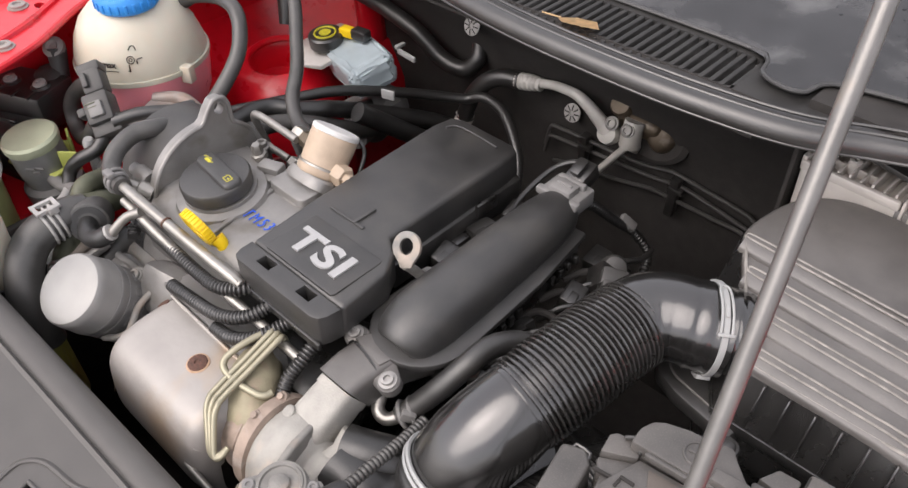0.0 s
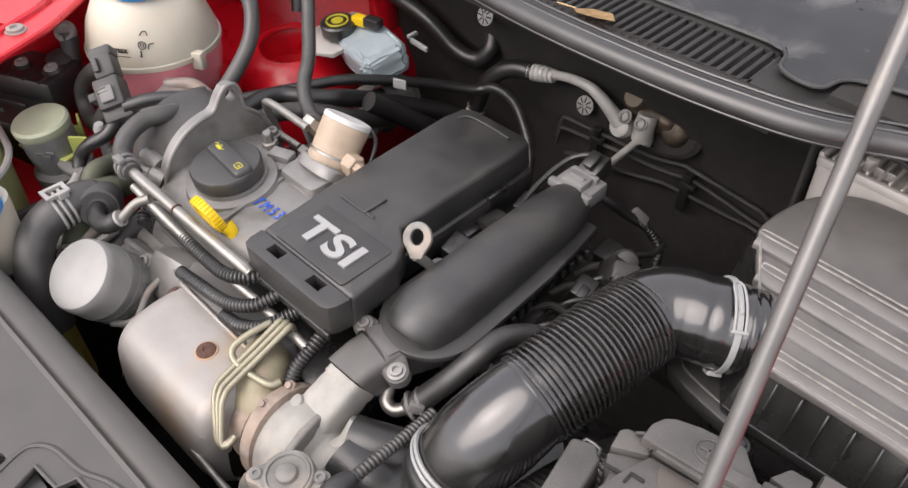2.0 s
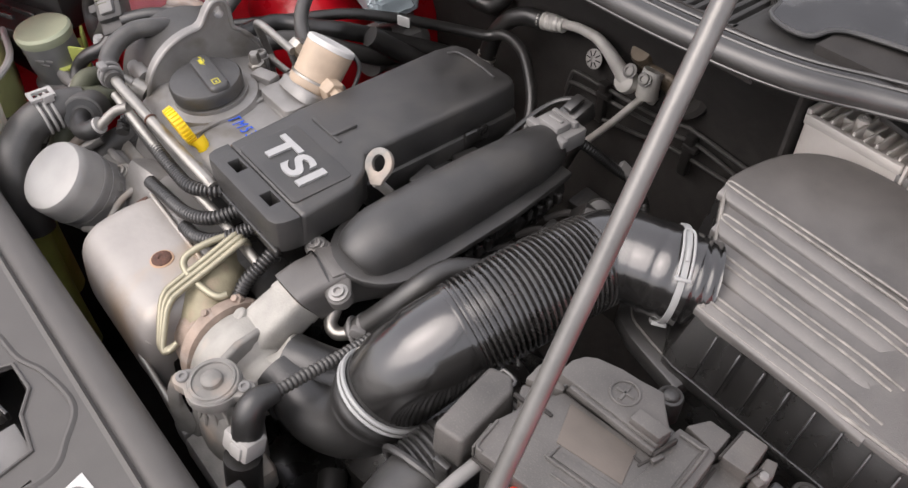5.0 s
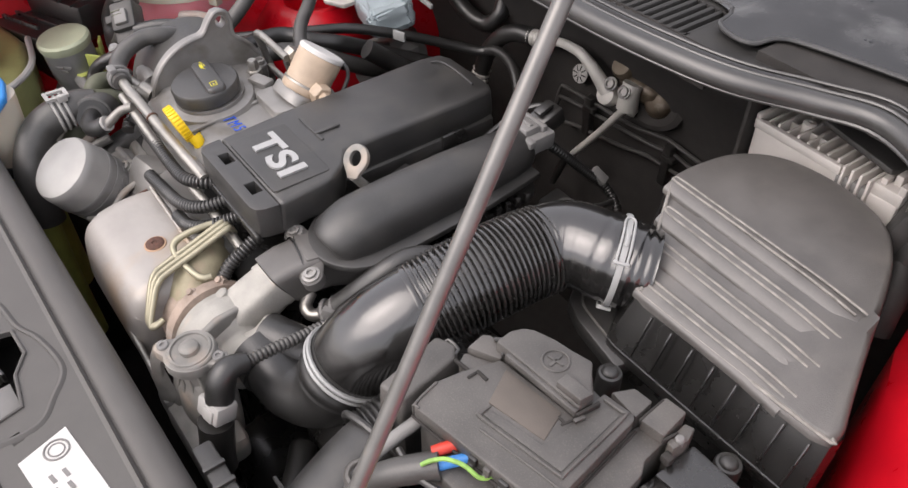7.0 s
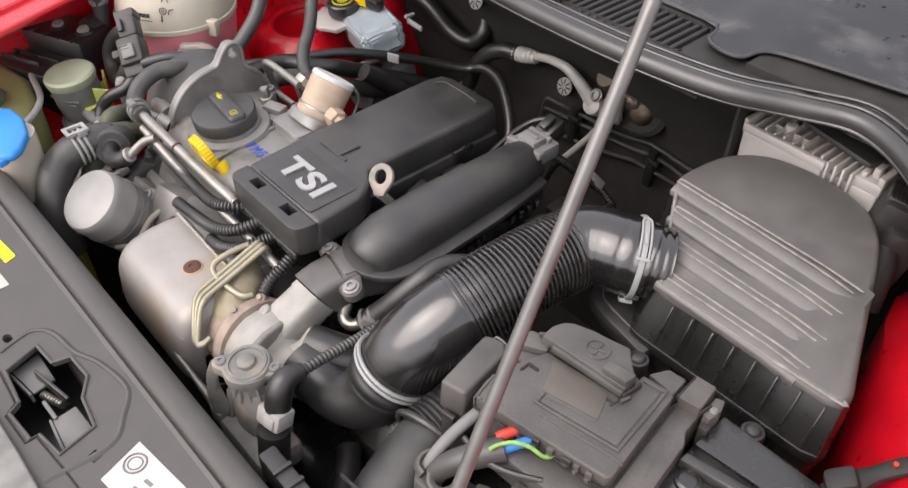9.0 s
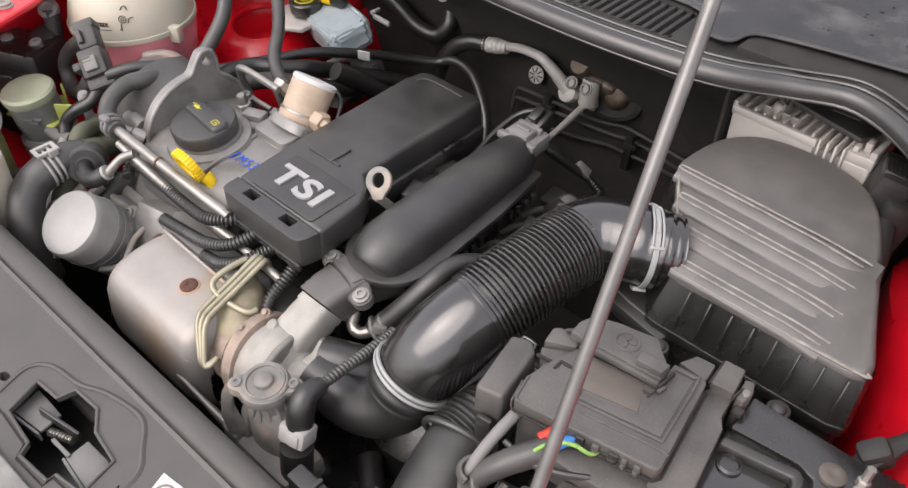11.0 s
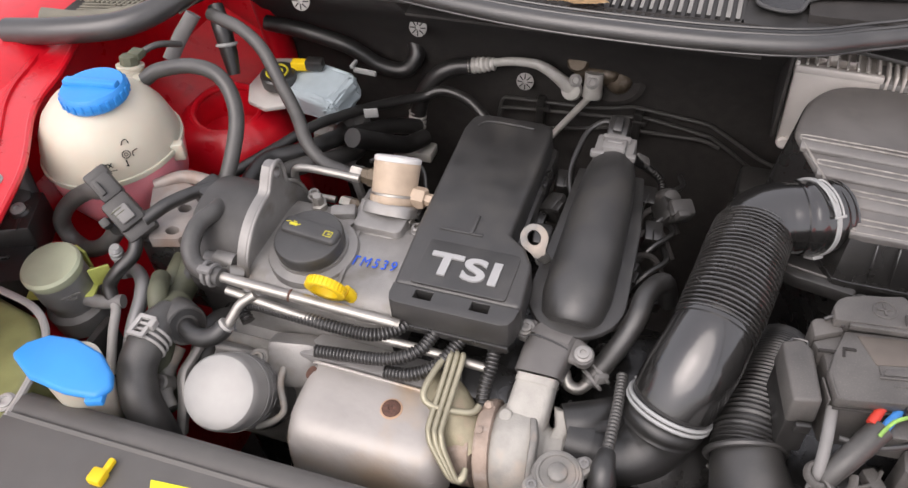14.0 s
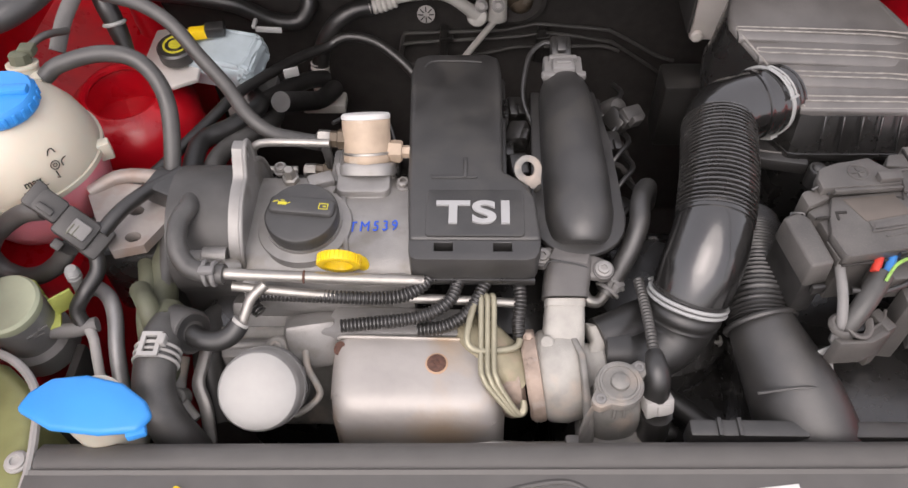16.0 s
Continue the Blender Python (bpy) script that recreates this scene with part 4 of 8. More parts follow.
def loom(name, pts, r, label, mat="black", pitch=0.0035):
    return solo(name, tube(pts, r, 12, 8, ring=(pitch, r * 0.24)), mat, label, "cable loom", "corrugated looms")


loom("corrugated_loom", [(-0.598, 0.215, 0.893), (-0.606, 0.222, 0.898), (-0.598, 0.228, 0.903), (-0.56, 0.226, 0.905), (-0.50, 0.225, 0.903), (-0.47, 0.226, 0.905), (-0.452, 0.236, 0.907), (-0.445, 0.248, 0.906)], 0.0064, "long black corrugated loom along the engine front")
loom("corrugated_loom", [(-0.525, 0.208, 0.883), (-0.50, 0.209, 0.886), (-0.455, 0.212, 0.892), (-0.428, 0.224, 0.899), (-0.418, 0.246, 0.904)], 0.0064, "black corrugated loom bending under the engine cover")
loom("corrugated_loom", [(-0.455, 0.207, 0.879), (-0.43, 0.208, 0.884), (-0.408, 0.220, 0.892), (-0.393, 0.246, 0.902)], 0.0064, "short black corrugated loom under the engine cover")
loom("corrugated_loom", [(-0.363, 0.248, 0.898), (-0.362, 0.232, 0.890), (-0.364, 0.216, 0.878), (-0.362, 0.203, 0.862)], 0.0064, "black corrugated loom dropping beside the turbocharger")


# ---- oil filter ----
def oil_filter():
    of = thing("oil_filter", "silver screw-on oil filter can", "oil filter", (-0.585, 0.2, 0.84))
    ax = Vector((-0.08, 0.56, -0.82)).normalized()
    front = Vector((-0.5900, 0.1400, 0.8840))
    back = -ax
    part("dome", lathe([(0.0370, -0.030), (0.0364, -0.022), (0.0357, -0.010), (0.0348, -0.004), (0.0330, -0.0010), (0.026, 0.0012), (0.012, 0.0018), (0, 0.0022)], front, back, 40), "filter", of, "bright painted dome")
    part("can", lathe([(0.0376, -0.105), (0.0376, -0.098), (0.0364, -0.095), (0.0364, -0.034), (0.0374, -0.032), (0.0372, -0.0285)], front, back, 40), "filter_b", of)
    for d in (0.040, 0.078):
        part("print_line", ring(front + ax * d, ax, 0.0364, 0.0004, 40), "conn", of)
    u = Vector((1, 0, 0)) - ax * ax.x
    u.normalize()
    v = ax.cross(u)
    for i in range(12):
        g = radians(-70 + 24 * (i % 6))
        n = u * math.cos(g) + v * math.sin(g)
        turn = Matrix((*zip(ax, n.cross(ax) * -1, n),)).to_4x4()
        turn.translation = front + ax * (0.050 + 0.014 * (i // 6)) + n * 0.0365
        bar = box((0, 0, 0), (0.003 + 0.002 * (i % 3), 0.009, 0.0005), 0)
        bmesh.ops.transform(bar, matrix=turn, verts=bar.verts)
        part("print_bar", bar, "conn", of)


oil_filter()
fh = thing("filter_housing", "cast aluminium oil filter housing", "housing", (-0.60, 0.225, 0.82))
part("block", joined(box((-0.588, 0.235, 0.824), (0.10, 0.03, 0.085), 0.006, (-30, 0, 0)), box((-0.556, 0.213, 0.85), (0.05, 0.03, 0.05), 0.008, (-30, 0, 10))), "alloy", fh)
part("casting", box((-0.602, 0.222, 0.785), (0.13, 0.05, 0.12), 0.012, (-25, 0, 0), 3), "alloy_l", fh)
part("brace", tube([(-0.6544, 0.206, 0.856), (-0.6565, 0.185, 0.850), (-0.6576, 0.1672, 0.845), (-0.650, 0.150, 0.832), (-0.6490, 0.1305, 0.805)], [0.0075, 0.0075, 0.008, 0.008, 0.008], 12, 5, flat=0.7), "alloy", fh)
part("brace", tube([(-0.6787, 0.1934, 0.850), (-0.6789, 0.1677, 0.840), (-0.6725, 0.1510, 0.835), (-0.659, 0.1390, 0.828)], [0.0085, 0.008, 0.0085, 0.007], 12, 5), "alloy_l", fh)
part("boss", lathe([(0.009, -0.012), (0.009, 0.003), (0.007, 0.005), (0.003, 0.005), (0.003, 0.001), (0, 0.001)], (-0.6755, 0.1555, 0.842), (-0.1, -0.5, 0.85), 18), "alloy_l", fh)
part("bolt", joined(lathe([(0.011, -0.02), (0.011, 0.0), (0.009, 0.002), (0, 0.002)], (-0.5883, 0.2011, 0.856), (0.1, -0.5, 0.85), 20), bolt((-0.5883, 0.2002, 0.858), (0.1, -0.5, 0.85), 0.006, 0.005)), "alloy_l", fh)
part("mounting_plate", prism([(-0.6472, 0.2131), (-0.6413, 0.2193), (-0.5786, 0.2199), (-0.566, 0.196), (-0.643, 0.196)], 0.825, 0.845, 0.004), "alloy", fh)
part("plate_ridge", tube([(-0.644, 0.2085, 0.845), (-0.61, 0.2105, 0.846), (-0.588, 0.206, 0.850)], 0.004, 10, 5), "alloy", fh)
part("drain_pipe", tube([(-0.562, 0.205, 0.855), (-0.5586, 0.1848, 0.850), (-0.549, 0.170, 0.844), (-0.5451, 0.1616, 0.840), (-0.553, 0.153, 0.834), (-0.568, 0.146, 0.828)], 0.0034, 10, 6), "alloy_l", fh)


# ---- heat shield ----
def heat_shield():
    hs = thing("heat_shield", "pressed aluminium heat shield with tan heat stains", "heat shield", (-0.457, 0.16, 0.8))
    prof = spline([(0, 0.2115, 0.856), (0, 0.2085, 0.866), (0, 0.200, 0.8708), (0, 0.176, 0.8722), (0, 0.153, 0.8690), (0, 0.1405, 0.8640), (0, 0.1320, 0.8550), (0, 0.1275, 0.8420), (0, 0.1245, 0.820), (0, 0.1235, 0.800), (0, 0.127, 0.786), (0, 0.136, 0.780)], 4)
    us = np.sin(np.linspace(-1, 1, 41) * math.pi / 2)
    verts = []
    for i, p in enumerate(prof):
        s = i / (len(prof) - 1)
        half = 0.0805 - 0.003 * s
        inward = 0.0
        for u in us:
            e = abs(u) ** 12
            drop = 0.034 * e
            verts.append((-0.4575 + half * (u - 0.04 * math.copysign(1, u) * 0) + 0.004 * s, p.y + drop * (0.55 if s > 0.4 else 0.2), p.z - drop * (0.9 if s < 0.6 else 0.35)))
    n = len(us)
    bm = from_data(verts, [(i * n + j, i * n + j + 1, (i + 1) * n + j + 1, (i + 1) * n + j) for i in range(len(prof) - 1) for j in range(n - 1)])
    bmesh.ops.recalc_face_normals(bm, faces=bm.faces)
    bmesh.ops.solidify(bm, geom=bm.faces[:], thickness=0.0012)
    part("sheet", bm, "shield", hs, angle=60)
    part("rear_bead", tube([(-0.530, 0.2065, 0.8640), (-0.520, 0.2050, 0.8695), (-0.460, 0.2030, 0.8712), (-0.412, 0.2020, 0.8712)], 0.0016, 8, 5), "shield", hs)
    part("heat_stain", lathe([(0.0104, -0.001), (0.0102, 0.0004), (0.0094, 0.0006), (0, 0.0006)], (-0.4375, 0.1760, 0.8722), (0, -0.07, 1), 24), "tan", hs, "orange rust stain round the bolt")
    part("bolt", lathe([(0.0086, -0.0020), (0.0086, 0.0014), (0.0076, 0.0022), (0.0028, 0.0024), (0.002, 0.0014), (0, 0.0014)], (-0.4375, 0.176, 0.8722), (0, -0.07, 1), 20), "rust", hs, "rusty round bolt")
    part("bolt", lathe([(0.0065, 0), (0.0065, 0.003), (0, 0.003)], (-0.5265, 0.196, 0.8625), (-0.5, -0.2, 0.85), 16), "rust", hs, "rusty corner bolt")
    return hs


heat_shield()
solo("exhaust_gasket_plate", bevelled(prism([(-0.548, 0.208), (-0.40, 0.205), (-0.39, 0.235), (-0.535, 0.238)], 0.83, 0.873, 0.004), 0), "conn", "dark grey cover plate behind the heat shield", "cover plate")

lines = thing("turbo_oil_lines", "bundle of yellowish steel turbo lines", "pipes", (-0.38, 0.19, 0.84))
for i in range(3):
    o = 0.0058 * i
    part("line", tube([(-0.402 + o, 0.236, 0.888), (-0.3995 + o, 0.2325, 0.8975), (-0.398 + o, 0.226, 0.8985), (-0.398 + o, 0.200, 0.8895), (-0.398 + o, 0.1680, 0.8790), (-0.396 + o, 0.1600, 0.8760), (-0.391 + 0.9 * o, 0.1530, 0.8700), (-0.376 + 0.6 * o, 0.1415, 0.8560), (-0.371 + 0.5 * o, 0.1385, 0.8520), (-0.3655 + 0.3 * o, 0.1380, 0.8505), (-0.3615 + 0.2 * o, 0.1415, 0.8525), (-0.3600, 0.1490, 0.8555)], 0.0027, 10, 5), "brass_steel", lines)
part("line", tube([(-0.396, 0.233, 0.890), (-0.4025, 0.228, 0.8960), (-0.4080, 0.2080, 0.8945), (-0.4105, 0.1925, 0.8905), (-0.4085, 0.1855, 0.8875), (-0.4020, 0.1828, 0.8845), (-0.3900, 0.1835, 0.8815), (-0.3720, 0.1885, 0.8775), (-0.3650, 0.1930, 0.8762), (-0.3630, 0.1990, 0.8765)], 0.0032, 10, 5), "brass_steel", lines)


# ---- turbocharger ----
def turbo():
    tb = thing("turbocharger", "cast aluminium turbocharger with rusty iron flange", "turbocharger", (-0.33, 0.18, 0.80))
    part("sleeve", loft([((-0.3205, 0.2385, 0.8790), (0.0172, 0, 0), (0, -0.0085, 0.0150)), ((-0.3212, 0.2290, 0.8735), (0.0182, 0, 0), (0, -0.0088, 0.0158)), ((-0.3222, 0.2130, 0.8645), (0.0188, 0, 0), (0, -0.0092, 0.0165)),
                         ((-0.3230, 0.2010, 0.8560), (0.0192, 0, 0), (0, -0.0095, 0.0150)), ((-0.3235, 0.1900, 0.8440), (0.0190, 0, 0), (0, -0.0100, 0.0120))], 5.0), "alloy_p", tb)
    part("sleeve_lip", loft([((-0.3204, 0.2405, 0.8802), (0.0182, 0, 0), (0, -0.0092, 0.0160)), ((-0.3208, 0.2345, 0.8768), (0.0186, 0, 0), (0, -0.0094, 0.0164))], 5.0), "alloy_p", tb)
    part("volute", lathe([(0.012, -0.028), (0.034, -0.027), (0.0425, -0.017), (0.0455, -0.002), (0.0430, 0.010), (0.036, 0.019), (0.0270, 0.0225), (0.0250, 0.025), (0.0245, 0.038), (0.0225, 0.040), (0.0, 0.040)], (-0.3215, 0.1880, 0.8350), (1, 0.1, 0.12), 40), "alloy_p", tb)
    part("web", loft([((-0.2995, 0.2290, 0.8560), (0.0030, 0, 0), (0, -0.006, 0.012)), ((-0.2930, 0.2240, 0.8560), (0.0075, 0.0010, 0), (0, -0.007, 0.016)), ((-0.2890, 0.2130, 0.8520), (0.0080, 0.0010, 0), (0, -0.009, 0.016)), ((-0.2950, 0.1990, 0.8440), (0.0090, 0, 0), (0, -0.01, 0.016))], 4.0, 20), "alloy_p", tb)
    part("casting_rib", loft([((-0.3190, 0.2230, 0.8820), (0.0030, 0, 0), (0, -0.002, 0.004)), ((-0.3150, 0.2050, 0.8715), (0.0030, 0.001, 0), (0, -0.003, 0.006)), ((-0.3085, 0.1830, 0.8760), (0.0034, 0.001, 0), (0, -0.004, 0.007)), ((-0.3055, 0.1560, 0.8640), (0.0036, 0.001, 0), (0, -0.005, 0.007)), ((-0.3020, 0.1380, 0.8400), (0.0044, 0.001, 0), (0, -0.005, 0.007)), ((-0.3000, 0.1280, 0.8000), (0.0050, 0.001, 0), (0, -0.005, 0.007))], 4.0, 16), "alloy_l", tb, "pale casting rib running down to a foot")
    part("boss_pad", joined(loft([((-0.3300, 0.2130, 0.8800), (0.0060, 0, 0), (0, 0.0080, 0.004)), ((-0.3300, 0.2110, 0.8840), (0.0050, 0, 0), (0, 0.0070, 0.0035))], 4.0, 16), lathe([(0.0062, -0.004), (0.0062, 0.005), (0.005, 0.006), (0, 0.006)], (-0.3370, 0.1980, 0.8730), (-0.3, -0.4, 0.85), 14)), "alloy_p", tb)
    part("scroll_flange", lathe([(0.030, -0.007), (0.0425, -0.006), (0.0435, 0), (0.0425, 0.005), (0.034, 0.006)], (-0.3480, 0.1860, 0.8350), (1, 0.1, 0.12), 40), "rustpipe", tb, "pinkish heat-stained flange")
    part("v_band", ring((-0.3540, 0.1855, 0.8345), (1, 0.1, 0.12), 0.0385, 0.0028, 40), "rustpipe", tb)
    part("manifold_outlet", tube([(-0.412, 0.222, 0.858), (-0.398, 0.205, 0.860), (-0.382, 0.190, 0.852), (-0.366, 0.184, 0.840)], [0.018, 0.023, 0.025, 0.030], 22, 6), "manifold", tb, "yellowed cast iron manifold outlet")
    part("turbine_shell", lathe([(0.012, -0.034), (0.030, -0.030), (0.036, -0.016), (0.036, -0.004), (0.030, 0.0)], (-0.3580, 0.1850, 0.8330), (1, 0.1, 0.12), 32), "rustpipe", tb, "rusty cast iron turbine shell")
    for y, z in ((0.204, 0.8725), (0.178, 0.8735)):
        part("flange_nut", lathe([(0.0048, -0.004), (0.0048, 0.003), (0.003, 0.004), (0.003, 0.007), (0, 0.007)], (-0.3555, y, z), (0.1, -0.5, 0.85), 6), "rustpipe", tb)
    part("actuator_rod", tube([(-0.400, 0.1260, 0.818), (-0.36, 0.1250, 0.817), (-0.318, 0.1245, 0.816)], [0.0030, 0.0030, 0.0050], 10, 5), "steel", tb)
    part("rod_bracket", box((-0.312, 0.126, 0.812), (0.020, 0.016, 0.022), 0.004), "conn", tb)


turbo()


def actuator():
    ac = thing("wastegate_actuator", "pale cast actuator with a round stepped lid", "actuator", (-0.281, 0.147, 0.80))
    ax = Vector((0.0, -0.10, 1.0)).normalized()
    top = Vector((-0.2808, 0.1472, 0.8925))
    ears = [(-0.0172, -0.0150), (0.0180, 0.0152)]
    outline = []
    for k in range(48):
        g = 2 * math.pi * k / 48
        c, n = math.cos(g), math.sin(g)
        reach = [0.0208]
        for ex, ey in ears:
            along, off = ex * c + ey * n, ex * n - ey * c
            if along > 0 and abs(off) < 0.0078:
                reach.append(along + math.sqrt(0.0078 ** 2 - off ** 2))
        outline.append((top.x + max(reach) * c, top.y + max(reach) * n))
    part("plate", prism(outline, top.z - 0.011, top.z - 0.001, 0.0012, 2), "alloy_l", ac, "pale plate with two screw ears")
    part("lid", lathe([(0.0198, -0.003), (0.0198, 0.0), (0.0188, 0.0012), (0.0175, 0.0012), (0.0168, 0.0024), (0.0150, 0.0026), (0.0143, 0.0010), (0.0082, 0.0010), (0.0076, 0.0046), (0.0062, 0.0058), (0, 0.0062)], top, ax, 44), "alloy_l", ac)
    for dx, dy in ears:
        part("screw", lathe([(0.0048, -0.002), (0.0048, 0.0012), (0.0040, 0.0020), (0.0022, 0.0020), (0.0018, 0.0006), (0, 0.0006)], top + Vector((dx, dy, -0.0006)), ax, 14), "conn", ac, "dark screw head")
    part("body", loft([(top + Vector((0, 0.002, -0.010)), (0.0165, 0, 0), (0, 0.0165, 0)), (top + Vector((0, 0.003, -0.026)), (0.0160, 0, 0), (0, 0.0160, 0)), (top + Vector((0.001, 0.003, -0.034)), (0.0215, 0.003, 0), (-0.003, 0.0190, 0)), (top + Vector((0.002, 0.003, -0.060)), (0.0240, 0.004, 0), (-0.004, 0.0210, 0)), (top + Vector((0.002, 0.003, -0.100)), (0.0220, 0.004, 0), (-0.004, 0.0190, 0))], 2.6, 32), "alloy_l", ac)
    for k in range(9):
        g = radians(-150 + 26 * k)
        part("body_flute", tube([top + Vector((0.0162 * math.cos(g), 0.002 + 0.0162 * math.sin(g), -0.011)), top + Vector((0.0168 * math.cos(g), 0.003 + 0.0168 * math.sin(g), -0.022)), top + Vector((0.0200 * math.cos(g), 0.003 + 0.0190 * math.sin(g), -0.034))], 0.0017, 6, 3), "alloy_l", ac)
    part("arm", loft([(top + Vector((-0.0215, -0.0175, -0.006)), (0.0035, 0.0030, 0), (0, 0, 0.0050)), (top + Vector((-0.0265, -0.0220, -0.020)), (0.0036, 0.0032, 0), (0, 0.002, 0.0060)), (top + Vector((-0.0285, -0.0240, -0.040)), (0.0038, 0.0032, 0), (0, 0.003, 0.0070)), (top + Vector((-0.0240, -0.0230, -0.064)), (0.0060, 0.0040, 0), (0, 0.003, 0.0070))], 4.0, 16), "alloy_l", ac)
    part("foot", box((-0.272, 0.140, 0.804), (0.075, 0.045, 0.03), 0.008), "alloy_l", ac)


actuator()

lp = thing("actuator_plug", "white plug with a black angled boot", "connector", (-0.244, 0.148, 0.85))
part("plug", joined(box((-0.2445, 0.1465, 0.860), (0.026, 0.02, 0.018), 0.003, (-20, 0, 12)), box((-0.240, 0.1385, 0.862), (0.012, 0.006, 0.012), 0.002, (-20, 0, 12)), box((-0.252, 0.139, 0.858), (0.006, 0.006, 0.014), 0.001, (-20, 0, 12))), "grey_l", lp, "dirty white plug housing")
part("boot", tube([(-0.2455, 0.150, 0.866), (-0.2465, 0.156, 0.884), (-0.2475, 0.164, 0.891), (-0.2475, 0.178, 0.889)], [0.0115, 0.0115, 0.010, 0.0075], 16, 6), "rubber_d", lp)
part("lower_body", tube([(-0.243, 0.142, 0.848), (-0.243, 0.138, 0.82), (-0.245, 0.136, 0.79)], 0.014, 14, 5), "black", lp)
loom("corrugated_loom", [(-0.2475, 0.174, 0.889), (-0.2475, 0.20, 0.888), (-0.248, 0.232, 0.885), (-0.250, 0.262, 0.882)], 0.0052, "grey corrugated loom from the actuator plug", "rubber", 0.0038)


# ---- charge pipe ----
def charge_pipe():
    cp = thing("charge_pipe", "black moulded charge air pipe along the head", "air pipe", (-0.305, 0.38, 0.88))
    path = [(-0.3045, 0.286, 0.905), (-0.3045, 0.293, 0.908), (-0.3045, 0.315, 0.912), (-0.305, 0.36, 0.914), (-0.3065, 0.42, 0.914), (-0.308, 0.47, 0.914), (-0.3095, 0.497, 0.914), (-0.310, 0.506, 0.913)]
    part("upper_shell", tube(path, [0.020, 0.029, 0.034, 0.034, 0.0325, 0.030, 0.026, 0.020], 28, 6, flat=0.9), "cover", cp)
    flange = [(-0.3045 + 0.0455 * math.cos(radians(a)), 0.318 + 0.047 * math.sin(radians(a))) for a in range(180, 361, 12)] + [(-0.2635, 0.42), (-0.274, 0.50), (-0.344, 0.50), (-0.346, 0.42)]
    part("rim_flange", prism(flange, 0.9015, 0.9085, 0.002), "cover", cp)
    part("lower_shell", tube([(-0.305, 0.31, 0.885), (-0.306, 0.38, 0.878), (-0.308, 0.46, 0.878), (-0.309, 0.50, 0.885)], [0.03, 0.034, 0.034, 0.028], 20, 6), "side", cp)
    for i in range(6):
        part("clip_tooth", box((-0.2635 - 0.0008 * i, 0.335 + 0.012 * i, 0.888), (0.006, 0.006, 0.012), 0.001), "side", cp)
    for i in range(4):
        part("clip_tooth", box((-0.271, 0.445 + 0.012 * i, 0.890), (0.006, 0.006, 0.010), 0.001), "side", cp)
    part("outlet_elbow", loft([((-0.3205, 0.2405, 0.8815), (0.0208, 0, 0), (0, -0.0100, 0.0195)), ((-0.3185, 0.2560, 0.8860), (0.0216, 0, 0), (0, -0.0070, 0.0205)), ((-0.3150, 0.2760, 0.8880), (0.0225, 0, 0), (0, -0.0040, 0.0205)), ((-0.3100, 0.2980, 0.8850), (0.0235, 0, 0), (0, -0.0010, 0.0215)), ((-0.3070, 0.3200, 0.8800), (0.0240, 0, 0), (0, 0, 0.0220))], 4.5, 36), "airbox", cp, "greyer plastic elbow")
    part("elbow_seam", tube([(-0.3385, 0.2625, 0.9010), (-0.3345, 0.2650, 0.9072), (-0.3180, 0.2625, 0.9082), (-0.3020, 0.2590, 0.9060), (-0.2975, 0.2580, 0.8990)], 0.0010, 6, 4), "side", cp)
    part("elbow_plate", prism([(-0.3360, 0.2680), (-0.3000, 0.2620), (-0.2930, 0.2900), (-0.3220, 0.2960)], 0.9040, 0.9082, 0.0012), "airbox", cp)
    for x, y in ((-0.3410, 0.2735), (-0.2855, 0.2590)):
        tip = Vector((x, y, 0.9005))
        root = Vector((-0.3140, 0.2700, 0.8985))
        side = (tip - root).cross(Vector((0, -0.25, 1))).normalized()
        part("bolt_ear", joined(loft([(root, side * 0.0125, (0, 0.001, 0.0036)), (root.lerp(tip, 0.6), side * 0.0115, (0, 0.001, 0.0036)), (tip, side * 0.0095, (0, 0.001, 0.0036))], 4.0, 20), lathe([(0.0098, -0.005), (0.0098, 0.0032), (0.0090, 0.0040), (0, 0.0040)], tip, (0.0, -0.25, 1), 24)), "airbox", cp)
        part("bolt", lathe([(0.0078, 0), (0.0078, 0.0014), (0.0055, 0.0018), (0.0052, 0.0042), (0.003, 0.0045), (0.0026, 0.0025), (0, 0.0025)], tip + Vector((0, -0.001, 0.0042)), (0.0, -0.25, 1), 24), "alloy", cp, "silver flanged bolt")


charge_pipe()
sensor = thing("pressure_sensor", "grey pressure sensor with a cable plug", "sensor", (-0.309, 0.51, 0.92))
part("body", joined(box((-0.3095, 0.513, 0.926), (0.042, 0.034, 0.018), 0.003), box((-0.3095, 0.508, 0.937), (0.024, 0.018, 0.010), 0.002), box((-0.3095, 0.499, 0.932), (0.048, 0.008, 0.008), 0.002), box((-0.3095, 0.521, 0.936), (0.030, 0.006, 0.010), 0.0015)), "conn", sensor)
part("plug", joined(box((-0.311, 0.539, 0.935), (0.022, 0.026, 0.020), 0.003, (20, 0, 0)), box((-0.311, 0.532, 0.948), (0.010, 0.018, 0.005), 0.0015, (20, 0, 0))), "black", sensor)
part("lever", box((-0.3095, 0.509, 0.9425), (0.016, 0.004, 0.003), 0.001), "conn", sensor)
